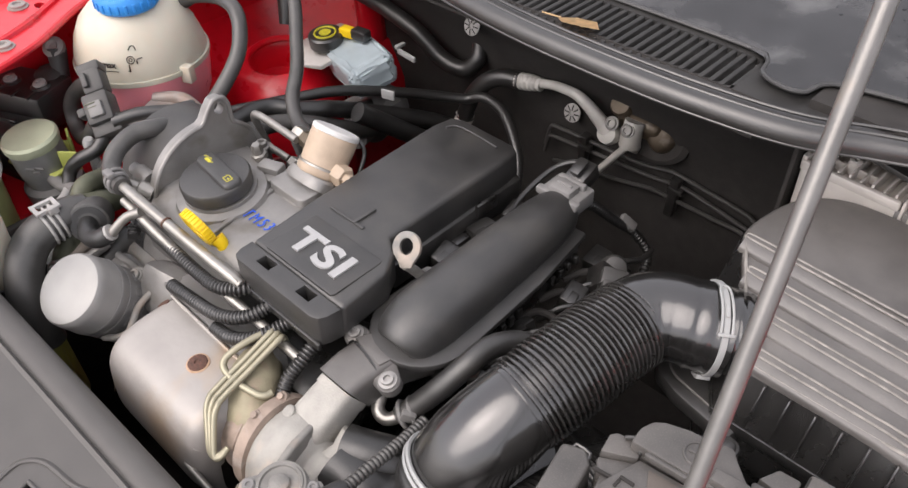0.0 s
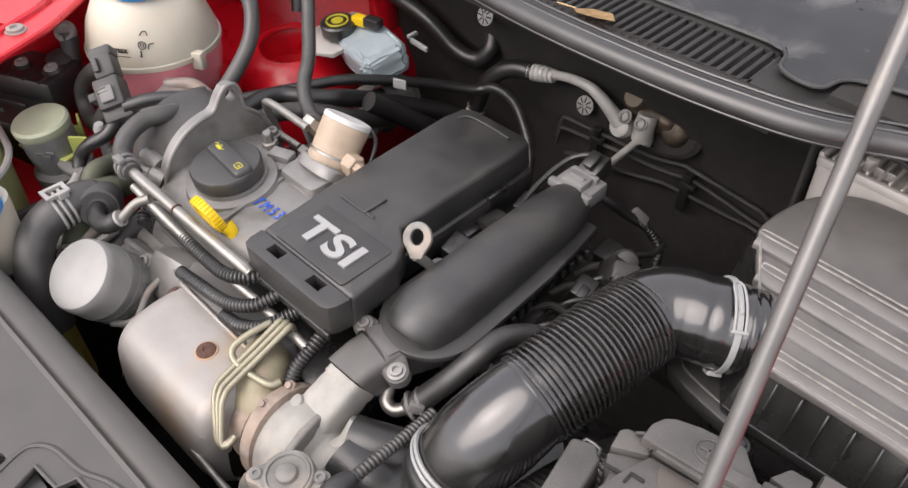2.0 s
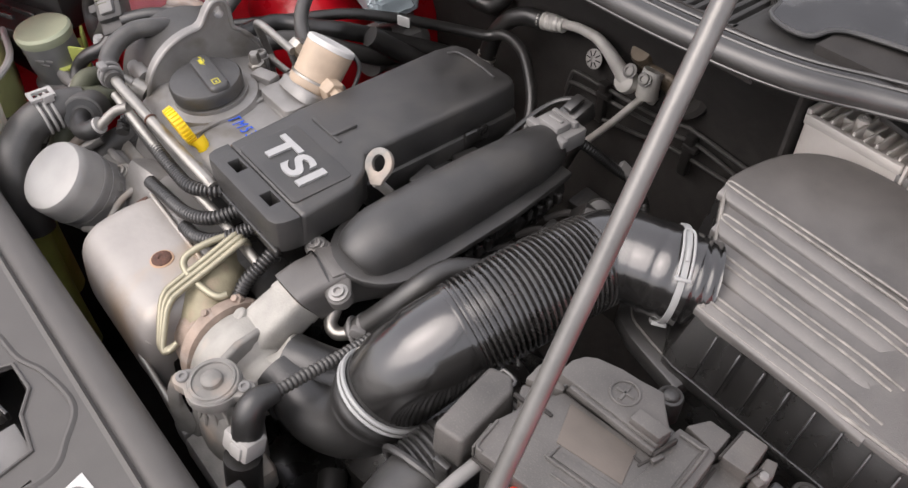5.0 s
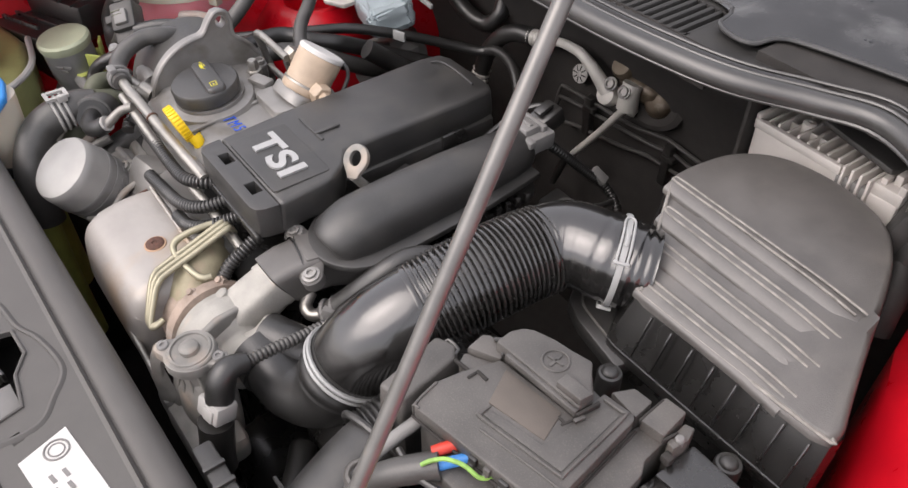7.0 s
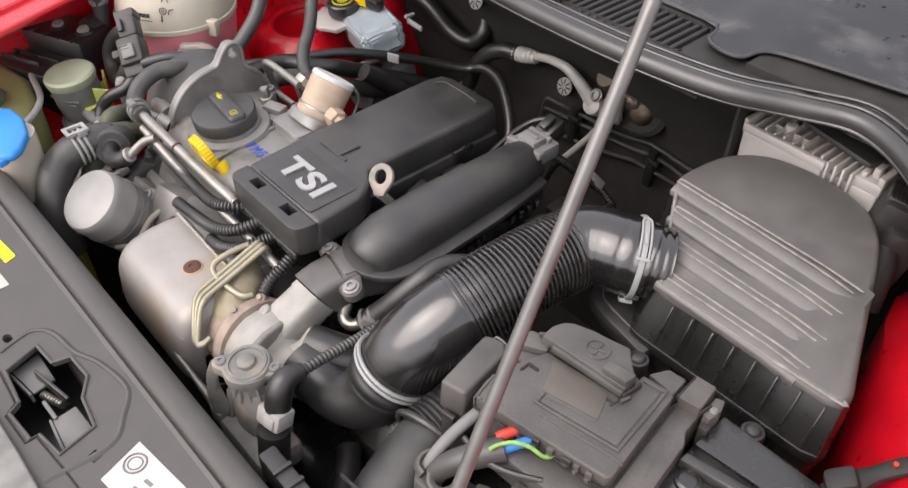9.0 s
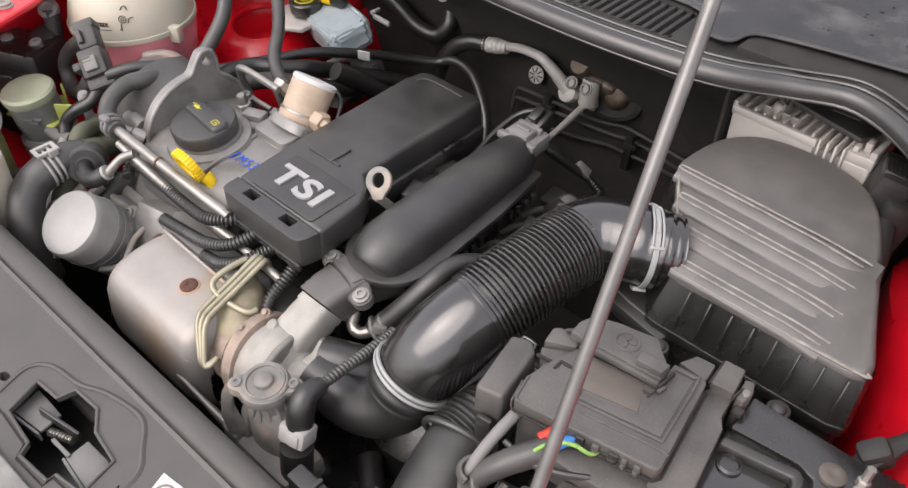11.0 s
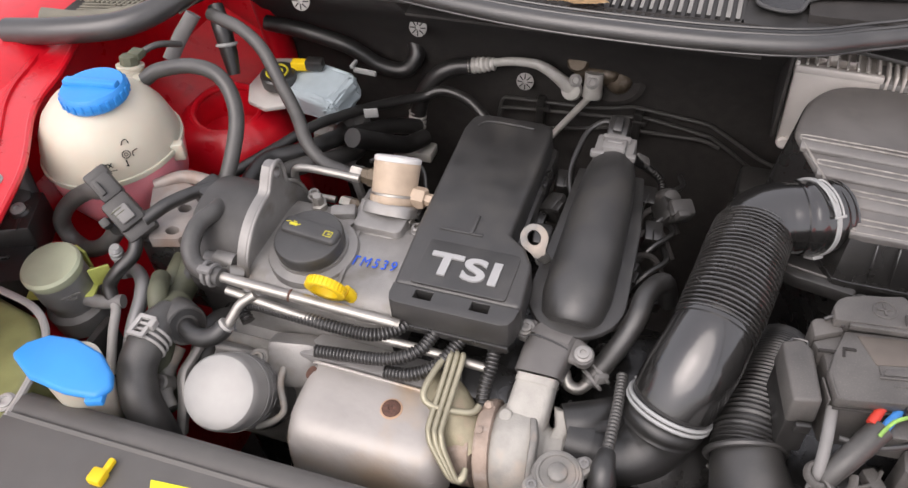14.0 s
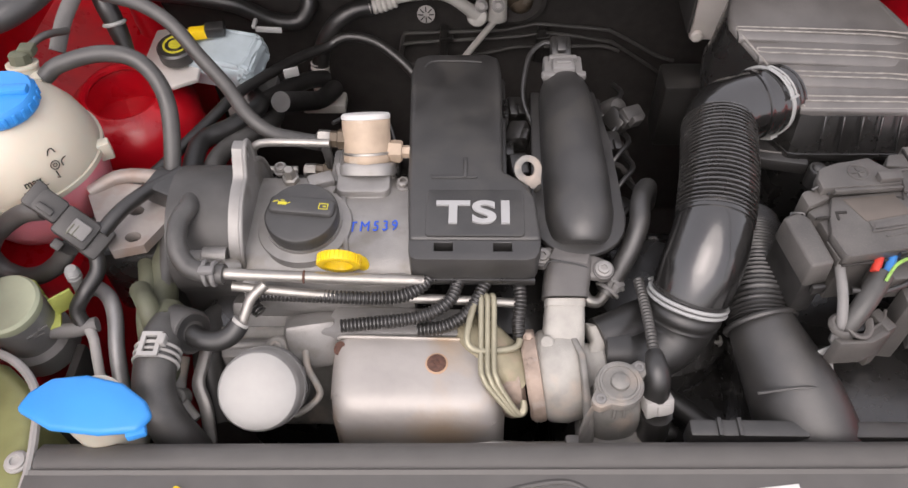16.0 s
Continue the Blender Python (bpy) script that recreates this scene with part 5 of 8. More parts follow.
solo("sensor_cable", tube([(-0.314, 0.548, 0.935), (-0.328, 0.552, 0.935), (-0.343, 0.542, 0.928), (-0.350, 0.52, 0.918), (-0.352, 0.49, 0.905), (-0.342, 0.46, 0.895), (-0.33, 0.44, 0.885)], 0.0028, 8), "black", "thin black cable looping from the sensor", "cable")


# ---- intake hose ----
def intake_hose():
    ih = thing("intake_hose", "glossy black intake hose with a ribbed bellows", "intake hose", (-0.17, 0.35, 0.85))
    part("bellows", tube([(-0.1825, 0.2985, 0.9298), (-0.1775, 0.322, 0.9365), (-0.1725, 0.348, 0.9415), (-0.1685, 0.376, 0.9445), (-0.1640, 0.404, 0.9455)], [0.0362, 0.0368, 0.0368, 0.0366, 0.0362], 44, 8, ring=(0.0042, 0.0046, 1)), "bellows", ih)
    part("bellows_lip", lathe([(0.0330, -0.0030), (0.0358, -0.0026), (0.0362, 0.0), (0.0352, 0.0022), (0.0330, 0.0024)], (-0.1832, 0.2965, 0.9292), (0.22, 0.93, 0.26), 44), "gloss", ih)
    part("rear_bend", tube([(-0.1645, 0.401, 0.9455), (-0.1605, 0.4105, 0.9470), (-0.1525, 0.4195, 0.9490), (-0.1405, 0.4255, 0.9510), (-0.1285, 0.4290, 0.9520), (-0.112, 0.4355, 0.9510)], [0.0345, 0.0352, 0.0350, 0.0342, 0.0335, 0.0330], 40, 7), "gloss", ih)
    part("end_cuff", tube([(-0.1285, 0.4290, 0.9520), (-0.119, 0.4325, 0.9520), (-0.104, 0.4395, 0.9505)], 0.0350, 40, 4, ring=(0.0090, 0.0008)), "gloss", ih)
    part("front_elbow", tube([(-0.1815, 0.3035, 0.9310), (-0.1850, 0.2900, 0.9262), (-0.1905, 0.2740, 0.9155), (-0.1970, 0.2600, 0.9020), (-0.2025, 0.2500, 0.8890), (-0.2055, 0.2445, 0.8800)], [0.0340, 0.0352, 0.0368, 0.0372, 0.0362, 0.0352], 44, 8), "gloss", ih)
    part("elbow_cuff", tube([(-0.2035, 0.2480, 0.8865), (-0.2065, 0.2425, 0.8770), (-0.2090, 0.2375, 0.8680), (-0.2105, 0.2345, 0.8620)], [0.0358, 0.0358, 0.0362, 0.0352], 44, 4, ring=(0.0105, 0.0012)), "hose_satin", ih)
    part("mould_seam", tube([(-0.1790, 0.2930, 0.9622), (-0.1905, 0.2640, 0.9472), (-0.2060, 0.2365, 0.9210), (-0.2145, 0.2220, 0.8960)], 0.0007, 6, 5), "gloss", ih)
    part("lower_bend", tube([(-0.2090, 0.2375, 0.8680), (-0.2130, 0.2280, 0.8545), (-0.2220, 0.2170, 0.8455), (-0.2360, 0.2075, 0.8420), (-0.2520, 0.2030, 0.8430), (-0.2680, 0.2030, 0.8450)], [0.0340, 0.0315, 0.0280, 0.0250, 0.0240, 0.0240], 32, 6), "hose_satin", ih)
    part("collar", tube([(-0.264, 0.203, 0.8445), (-0.286, 0.2030, 0.8465)], 0.0272, 28, 1), "rubber_d", ih)


intake_hose()


def band_point(at, axis, r, angle, along=0.0):
    """A point on a strap: angle from the top, towards the front right; along its axis."""
    a = Vector(axis).normalized()
    up = (Vector((0, 0, 1)) - a * a.z).normalized()
    side = a.cross(up)
    if side.dot(Vector((0.4, -0.8, 0.2))) < 0:
        side = -side
    g = radians(angle)
    return Vector(at) + (up * math.cos(g) + side * math.sin(g)) * r + a * along


def strap_block(at, axis, r, angle, along, size, bevel=0.0008):
    a = Vector(axis).normalized()
    p = band_point(at, axis, r, angle, along)
    out = (band_point(at, axis, r + 0.01, angle, along) - p).normalized()
    turn = Matrix((*zip(out.cross(a), a, out),)).to_4x4()
    turn.translation = p
    bm = box((0, 0, 0), size, bevel)
    bmesh.ops.transform(bm, matrix=turn, verts=bm.verts)
    return bm


def rear_strap():
    at, axis, r = (-0.1165, 0.4335, 0.9520), (0.78, 0.61, -0.12), 0.0352
    ct = thing("cable_tie", "white plastic strap clamp with a looped buckle round the hose", "cable tie", at, "cable ties")
    part("band", lathe([(r, -0.0024), (r + 0.0013, -0.0022), (r + 0.0016, 0), (r + 0.0013, 0.0022), (r, 0.0024), (r, -0.0024)], at, axis, 56), "white", ct)
    loop = [band_point(at, axis, r + 0.0020, g, o) for g, o in ((50, -0.0040), (32, -0.0040), (12, -0.0038), (-8, -0.0034), (-14, 0.0), (-8, 0.0034), (12, 0.0038), (32, 0.0040), (50, 0.0040))]
    part("wire_loop", tube(loop, 0.0010, 8, 5), "white", ct)
    part("cross_bar", strap_block(at, axis, r + 0.0022, 50, 0.0, (0.0026, 0.0120, 0.0028)), "white", ct)
    part("slider", strap_block(at, axis, r + 0.0020, 22, 0.0, (0.0110, 0.0030, 0.0016)), "white", ct)
    part("head", joined(strap_block(at, axis, r + 0.0022, 140, 0.0, (0.0070, 0.0110, 0.0036)), strap_block(at, axis, r + 0.0022, 149, -0.0042, (0.0080, 0.0026, 0.0030)), strap_block(at, axis, r + 0.0022, 149, 0.0042, (0.0080, 0.0026, 0.0030))), "white", ct)


rear_strap()


def elbow_strap():
    at, axis, r = (-0.2062, 0.2430, 0.8790), (0.25, 0.52, 0.82), 0.0366
    ct = thing("cable_tie", "white plastic double-wire clip round the hose elbow", "cable tie", at, "cable ties")
    a = Vector(axis).normalized()
    for o in (-0.0024, 0.0024):
        part("band", ring(Vector(at) + a * o, a, r, 0.0019, 56, 1.0, 6), "white", ct)
    buckle = [band_point(at, axis, r + 0.0018, g, o) for g, o in ((150, -0.0048), (174, -0.0048), (180, 0.0), (174, 0.0048), (150, 0.0048), (144, 0.0), (150, -0.0048))]
    part("buckle", tube(buckle, 0.0011, 8, 4), "white", ct)
    part("head", joined(strap_block(at, axis, r + 0.0020, -118, 0.0, (0.0060, 0.0120, 0.0036)), strap_block(at, axis, r + 0.0026, -104, 0.0040, (0.0110, 0.0024, 0.0024)), strap_block(at, axis, r + 0.0026, -128, -0.0040, (0.0090, 0.0024, 0.0024))), "white", ct)


elbow_strap()


# ---- air box ----
def air_box():
    ab = thing("air_box", "dusty black plastic air filter box with stepped lid", "air box", (0, 0.49, 0.72))
    out = [(-0.081, 0.418), (-0.072, 0.4165), (0.066, 0.4165), (0.077, 0.420), (0.079, 0.430), (0.064, 0.462), (0.047, 0.502), (0.036, 0.530), (0.022, 0.560), (0.003, 0.587), (-0.022, 0.604), (-0.055, 0.613), (-0.088, 0.610), (-0.110, 0.597), (-0.127, 0.573), (-0.136, 0.545), (-0.1395, 0.520), (-0.136, 0.507)]
    curve = spline([(x, y, 0) for x, y in out[4:]], 4)
    out = out[:4] + [(p.x, p.y) for p in curve]
    top = lambda x, y: 0.9565 + 0.31 * min(y - 0.418, 0.085) + 0.08 * max(0, y - 0.503) - 2.2 * max(0, y - 0.55) ** 2 + 0.04 * min(0, x + 0.03) * (y - 0.6) * 10 * (y > 0.45) * 0
    cx, cy = -0.02, 0.50
    wall = [(cx + (x - cx) * 1.012, cy + (y - cy) * 1.012) for x, y in out]
    foot = [(cx + (x - cx) * (1.04 if x > 0 else 1.10), cy + (y - cy) * (1.20 if y < 0.5 else 1.03)) for x, y in out]
    n = len(out)
    verts = [(x, y, 0.912) for x, y in foot] + [(x, y, top(x, y) - 0.006) for x, y in wall]
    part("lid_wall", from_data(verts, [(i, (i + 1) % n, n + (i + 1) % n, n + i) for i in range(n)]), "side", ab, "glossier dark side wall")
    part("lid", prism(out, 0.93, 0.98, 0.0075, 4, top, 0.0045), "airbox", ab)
    for yl, yr, x0, x1 in ((0.4310, 0.4285, -0.0840, 0.0450), (0.4590, 0.4540, -0.1010, 0.0415), (0.4855, 0.4785, -0.1175, 0.0380), (0.5120, 0.5030, -0.1345, 0.0390)):
        drift = lambda x, yl=yl, yr=yr, x0=x0, x1=x1: ((x - x0) / (x1 - x0) * (yr - yl), 0.31 * (x - x0) / (x1 - x0) * (yr - yl) - 0.0030 * max(0.0, (x - x1 + 0.030) / 0.028))
        ys = [(yl - 0.0150, -0.0010), (yl - 0.0138, 0.0004), (yl - 0.0060, 0.0014), (yl + 0.0006, 0.0014), (yl + 0.0030, -0.0010), (yl + 0.0030, -0.005), (yl - 0.0150, -0.005)]
        part("lid_step", bevelled(extrude_x([(yy, top(0, yy) + h) for yy, h in ys], [x0, (x0 + x1) / 2, x1 - 0.030, x1 - 0.002], drift), 0.0007), "airbox", ab)
        pair = []
        for dy, cut in ((0.0, 0.0), (-0.0052, 0.0050)):
            line = []
            for k in range(6):
                x = x0 + 0.004 + (x1 - cut - x0 - 0.004) * k / 5
                yy = yl + dy + drift(x)[0]
                line.append((x, yy, top(0, yy) + 0.0014 - (0.0022 if k == 5 else 0)))
            pair.append(line)
        # light caught by the step edges is put into the bead colour
        part("step_bead", tube([(x0 - 0.001, yl - 0.0010, top(0, yl) + 0.0004)] + pair[0], 0.0010, 6, 3), "lit_edge", ab)
        part("step_bead", tube([(x0 - 0.001, yl - 0.0022, top(0, yl) + 0.0002)] + pair[1], 0.0010, 6, 3), "lit_edge", ab)
    rim = [(x, y, top(x, y) + 0.0004) for x, y in out[:4]]
    # these edge beads carry the same painted highlight
    part("front_bead", tube([(x, y + 0.002, z - 0.0005) for x, y, z in rim], 0.0015, 6, 4), "lit_edge", ab)
    part("side_bead", tube([(-0.080, 0.4195, 0.9575), (-0.107, 0.462, 0.9705), (-0.1355, 0.509, 0.9838)], 0.0013, 6, 4), "lit_edge", ab)
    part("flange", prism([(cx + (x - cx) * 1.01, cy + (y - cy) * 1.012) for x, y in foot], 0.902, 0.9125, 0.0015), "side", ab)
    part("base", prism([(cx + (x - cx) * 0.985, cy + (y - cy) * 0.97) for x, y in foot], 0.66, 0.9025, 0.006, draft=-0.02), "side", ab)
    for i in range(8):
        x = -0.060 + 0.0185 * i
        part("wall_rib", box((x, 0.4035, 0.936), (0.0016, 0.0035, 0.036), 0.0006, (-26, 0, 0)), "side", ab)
    for x, y in ((-0.062, 0.379), (0.038, 0.388)):
        part("screw_tab", lathe([(0.0095, -0.020), (0.0095, 0), (0.0085, 0.0018), (0.0066, 0.0022), (0.0060, 0.0036), (0.0040, 0.0050), (0, 0.0054)], (x, y, 0.911), (0, 0, 1), 22), "cover", ab, "dusty round screw tab")
    part("inlet_stub", tube([(-0.116, 0.4335, 0.950), (-0.108, 0.4395, 0.949), (-0.095, 0.449, 0.947)], [0.0318, 0.0325, 0.0325], 32, 4, ring=(0.007, 0.0009)), "gloss", ab)
    part("snorkel_shelf", prism([(-0.156, 0.440), (-0.138, 0.409), (-0.117, 0.400), (-0.066, 0.390), (-0.058, 0.43), (-0.12, 0.50), (-0.155, 0.49)], 0.890, 0.906, 0.004), "cover", ab)
    part("snorkel_rib", tube([(-0.146, 0.440, 0.9065), (-0.130, 0.418, 0.9065), (-0.112, 0.411, 0.9065), (-0.078, 0.404, 0.9065)], 0.0014, 6, 4), "fuse", ab)


air_box()


# ---- engine control unit ----
def control_unit():
    """A flat cast case standing on edge: smooth front, finned top, clamp plate and plug."""
    cu = thing("control_unit", "finned cast metal engine control unit", "control unit", (-0.09, 0.62, 0.9))
    w = Vector((0.998, -0.055, 0.012)).normalized()
    back = Vector((0.055, 0.99, 0.02))
    back = (back - w * back.dot(w)).normalized()
    up = w.cross(back)
    turn = Matrix((*zip(w, back, up),)).to_4x4()
    turn.translation = (-0.1465, 0.6250, 0.9930)

    def place(bm):
        bmesh.ops.transform(bm, matrix=turn, verts=bm.verts)
        return bm

    def slab(a0, a1, b0, b1, c0, c1, r=0.001):
        return place(box(((a0 + a1) / 2, (b0 + b1) / 2, (c0 + c1) / 2), (a1 - a0, b1 - b0, c1 - c0), r))
    part("case", slab(0, 0.137, 0, 0.050, -0.112, -0.011, 0.003), "ecu", cu)
    part("front_ledge", slab(0, 0.086, -0.002, 0.004, -0.012, -0.003, 0.0018), "ecu", cu)
    part("end_rim", slab(-0.001, 0.004, 0.0, 0.050, -0.014, 0.001, 0.0015), "ecu", cu)
    part("rear_wall", slab(0, 0.137, 0.047, 0.051, -0.014, 0.004, 0.0015), "ecu", cu)
    part("end_block", slab(0.112, 0.138, 0.001, 0.047, -0.013, -0.001, 0.002), "ecu", cu)
    part("end_tab", joined(slab(0.116, 0.121, 0.004, 0.014, -0.002, 0.004), slab(0.123, 0.129, 0.010, 0.022, -0.002, 0.008), slab(0.132, 0.138, 0.002, 0.052, -0.002, 0.006)), "ecu", cu)
    for i in range(8):
        a = 0.010 + 0.0098 * i
        part("fin", slab(a, a + 0.0024, 0.003, 0.048, -0.012, -0.002 + 0.002 * (i % 2), 0.0008), "ecu", cu)
    for i in range(4):
        a = 0.088 + 0.0075 * i
        part("fin", slab(a, a + 0.0026, -0.004, 0.040, -0.026, 0.001, 0.0008), "ecu", cu)
    part("cross_rib", slab(0.018, 0.060, 0.018, 0.0205, -0.012, -0.003, 0.0008), "ecu", cu)
    part("screw_boss", place(lathe([(0.0055, -0.010), (0.0055, 0.002), (0.004, 0.003), (0.002, 0.003), (0.002, 0), (0, 0)], (0.036, 0.022, 0), seg=16)), "ecu", cu)
    part("corner_post", place(lathe([(0.0075, -0.010), (0.0075, 0.002), (0.005, 0.004), (0, 0.004)], (0.008, -0.002, -0.104), (0, -1, 0.2), 18)), "ecu", cu)
    for i in range(6):
        a = 0.028 + 0.0085 * i
        part("foot_fin", slab(a, a + 0.0030, -0.006, 0.004, -0.113, -0.100, 0.0008), "ecu", cu)
    # darker slab paints the shade between the long fins
    part("fin_gap_shade", slab(0.084, 0.112, -0.0012, 0.033, -0.0300, -0.0105, 0.0005), "conn", cu, "darker slab standing for the shade between the fins")
    part("clamp_plate", place(prism([(0.044, 0.0270), (0.0800, 0.0190), (0.1180, 0.0110), (0.1220, 0.0190), (0.1270, 0.0440), (0.1230, 0.0560), (0.044, 0.0620)], 0.0030, 0.0085, 0.0012)), "cover", cu, "dark plastic clamp plate")
    part("clamp_label", slab(0.078, 0.104, 0.036, 0.046, 0.0080, 0.0092, 0.0004), "fuse", cu)
    part("label_line", joined(slab(0.080, 0.102, 0.0380, 0.0390, 0.0092, 0.0096, 0), slab(0.080, 0.102, 0.0425, 0.0435, 0.0092, 0.0096, 0)), "cover", cu)
    part("plug", joined(box((0.008, 0.612, 0.972), (0.030, 0.046, 0.060), 0.006, (0, 12, 16)), box((0.024, 0.594, 0.955), (0.030, 0.030, 0.060), 0.006, (0, 12, 30)), tube([(0.022, 0.585, 0.965), (0.030, 0.566, 0.950), (0.034, 0.556, 0.925)], 0.011, 12, 6)), "cowl_black", cu, "ribbed black plug")
    part("plug_grip", box((0.010, 0.609, 1.000), (0.020, 0.024, 0.008), 0.002, (0, 12, 16)), "cover", cu)
    for i in range(5):
        part("plug_rib", box((0.0030 + 0.0034 * i, 0.6065 + 0.0010 * i, 1.0050 - 0.0007 * i), (0.0014, 0.020, 0.0022), 0.0005, (0, 12, 16)), "cover", cu)


control_unit()


# ---- air conditioning pipes on the bulkhead ----
def ac_lines():
    ac = thing("air_conditioning_pipes", "pale aluminium air conditioning pipes on the bulkhead", "pipes", (-0.4, 0.745, 0.85))
    part("valve_plate", lathe([(0.040, 0), (0.040, 0.006), (0.034, 0.010), (0.030, 0.008), (0.0, 0.008)], (-0.355, 0.764, 0.845), (0, -0.93, 0.37), 32, (1.15, 0.78)), "felt", ac, "black rubber plate")
    part("valve_block", joined(box((-0.375, 0.757, 0.856), (0.062, 0.024, 0.030), 0.010, (20, 0, 0), 3), lathe([(0.015, -0.01), (0.015, 0.014), (0.012, 0.018), (0, 0.019)], (-0.400, 0.757, 0.871), (0, -0.8, 0.6), 24), lathe([(0.018, -0.01), (0.018, 0.004), (0.014, 0.010), (0.009, 0.012), (0, 0.012)], (-0.345, 0.758, 0.850), (0.25, -0.9, 0.35), 24)), "bronze", ac, "brown corroded valve block")
    part("suction_pipe", tube([(-0.512, 0.734, 0.868), (-0.488, 0.730, 0.876), (-0.462, 0.725, 0.881), (-0.447, 0.724, 0.880), (-0.432, 0.726, 0.871), (-0.418, 0.729, 0.858), (-0.4055, 0.732, 0.846)], [0.0058, 0.0060, 0.0062, 0.0068, 0.0076, 0.0086, 0.0105], 16, 6), "ac_pipe", ac, "pale pipe with a bulbous end")
    part("pipe_end", lathe([(0.0135, -0.006), (0.0145, 0), (0.0125, 0.008), (0, 0.012)], (-0.404, 0.733, 0.842), (0, -0.8, 0.4), 20), "ac_pipe", ac)
    part("liquid_fitting", joined(tube([(-0.376, 0.742, 0.868), (-0.376, 0.738, 0.855), (-0.3765, 0.738, 0.836)], [0.0125, 0.0125, 0.0135], 18, 5), lathe([(0.0135, -0.006), (0.0135, 0.002), (0, 0.006)], (-0.377, 0.738, 0.834), (0, -0.6, -0.4), 18)), "ac_pipe", ac)
    for x, z in ((-0.3985, 0.862), (-0.376, 0.862)):
        part("bolt", bolt((x, 0.727, z), (0, -0.85, 0.5), 0.007, 0.005), "alloy", ac)
    part("liquid_pipe", tube([(-0.377, 0.738, 0.836), (-0.391, 0.738, 0.815), (-0.417, 0.740, 0.775), (-0.455, 0.737, 0.72)], 0.0048, 14, 5), "ac_pipe", ac)
    part("crimp", tube([(-0.548, 0.729, 0.860), (-0.53, 0.732, 0.863), (-0.512, 0.734, 0.866)], [0.0115, 0.0115, 0.009], 18, 4, ring=(0.007, 0.0018)), "ac_pipe", ac)
    part("hose", tube([(-0.545, 0.730, 0.860), (-0.568, 0.725, 0.858), (-0.592, 0.718, 0.845), (-0.612, 0.713, 0.818), (-0.622, 0.711, 0.79), (-0.626, 0.71, 0.77)], 0.0118, 16, 6), "rubber_d", ac, "black rubber hose")
    part("lower_crimp", tube([(-0.6255, 0.712, 0.782), (-0.626, 0.704, 0.756), (-0.626, 0.695, 0.733)], [0.0135, 0.0135, 0.0105], 18, 4, ring=(0.008, 0.0025)), "ac_pipe", ac)
    part("lower_flange", box((-0.618, 0.672, 0.742), (0.06, 0.03, 0.016), 0.003), "ac_pipe", ac)
    part("liquid_hose", tube([(-0.455, 0.737, 0.722), (-0.468, 0.736, 0.70), (-0.48, 0.73, 0.66)], 0.0055, 12, 6), "rubber_d", ac)


ac_lines()


def wire(pts, r=0.0026, label="thin grey brake pipe clipped to the bulkhead"):
    return solo("brake_pipe", tube(pts, r, 8, 5), "rubber", label, "brake pipe", "bulkhead pipes")


wire([(-0.516, 0.757, 0.762), (-0.511, 0.757, 0.787), (-0.507, 0.757, 0.795), (-0.498, 0.757, 0.797), (-0.44, 0.757, 0.799), (-0.381, 0.757, 0.801), (-0.352, 0.757, 0.805), (-0.327, 0.757, 0.811), (-0.31, 0.757, 0.811), (-0.228, 0.757, 0.802), (-0.212, 0.757, 0.797), (-0.178, 0.755, 0.778), (-0.146, 0.752, 0.760), (-0.12, 0.75, 0.752)])
wire([(-0.516, 0.757, 0.75), (-0.511, 0.757, 0.772), (-0.504, 0.757, 0.779), (-0.444, 0.757, 0.784), (-0.354, 0.757, 0.790), (-0.32, 0.757, 0.795), (-0.299, 0.757, 0.796), (-0.225, 0.757, 0.783), (-0.208, 0.757, 0.777), (-0.165, 0.755, 0.748), (-0.125, 0.752, 0.720)])
wire([(-0.50, 0.757, 0.742), (-0.47, 0.757, 0.75), (-0.446, 0.757, 0.753), (-0.388, 0.757, 0.763), (-0.355, 0.757, 0.771), (-0.335, 0.757, 0.773), (-0.26, 0.757, 0.773), (-0.224, 0.757, 0.773), (-0.20, 0.756, 0.765)])
for x in (-0.452, -0.315):
    solo("pipe_clip", joined(box((x, 0.756, 0.778), (0.012, 0.012, 0.062), 0.002, (6, 4, 0)), box((x + 0.004, 0.752, 0.792), (0.02, 0.010, 0.008), 0.002)), "black", "black plastic clip holding brake pipes", "clip", "pipe clips")


# ---- hoses at the rear and the side ----
def hose(pts, r, label, mat="rubber", name="rubber_hose", seg=14):
    return solo(name, tube(pts, r, seg, 8), mat, label, "hose", "engine bay hoses")


vent = hose([(-0.565, 0.412, 0.915), (-0.595, 0.424, 0.910), (-0.622, 0.434, 0.909), (-0.648, 0.450, 0.920), (-0.672, 0.478, 0.935), (-0.703, 0.505, 0.955), (-0.733, 0.530, 0.978), (-0.765, 0.545, 0.992), (-0.800, 0.556, 0.996), (-0.825, 0.572, 0.99)], 0.0080, "grey rubber vent hose running back from the pump")
hose([(-0.696, 0.335, 0.83), (-0.694, 0.362, 0.860), (-0.693, 0.389, 0.871), (-0.689, 0.430, 0.872), (-0.680, 0.455, 0.869), (-0.662, 0.482, 0.862), (-0.656, 0.515, 0.843), (-0.656, 0.560, 0.818), (-0.668, 0.605, 0.802), (-0.690, 0.632, 0.798), (-0.716, 0.638, 0.803), (-0.765, 0.675, 0.785), (-0.820, 0.720, 0.752), (-0.87, 0.745, 0.72)], 0.0108, "grey rubber heater hose bending round the head")
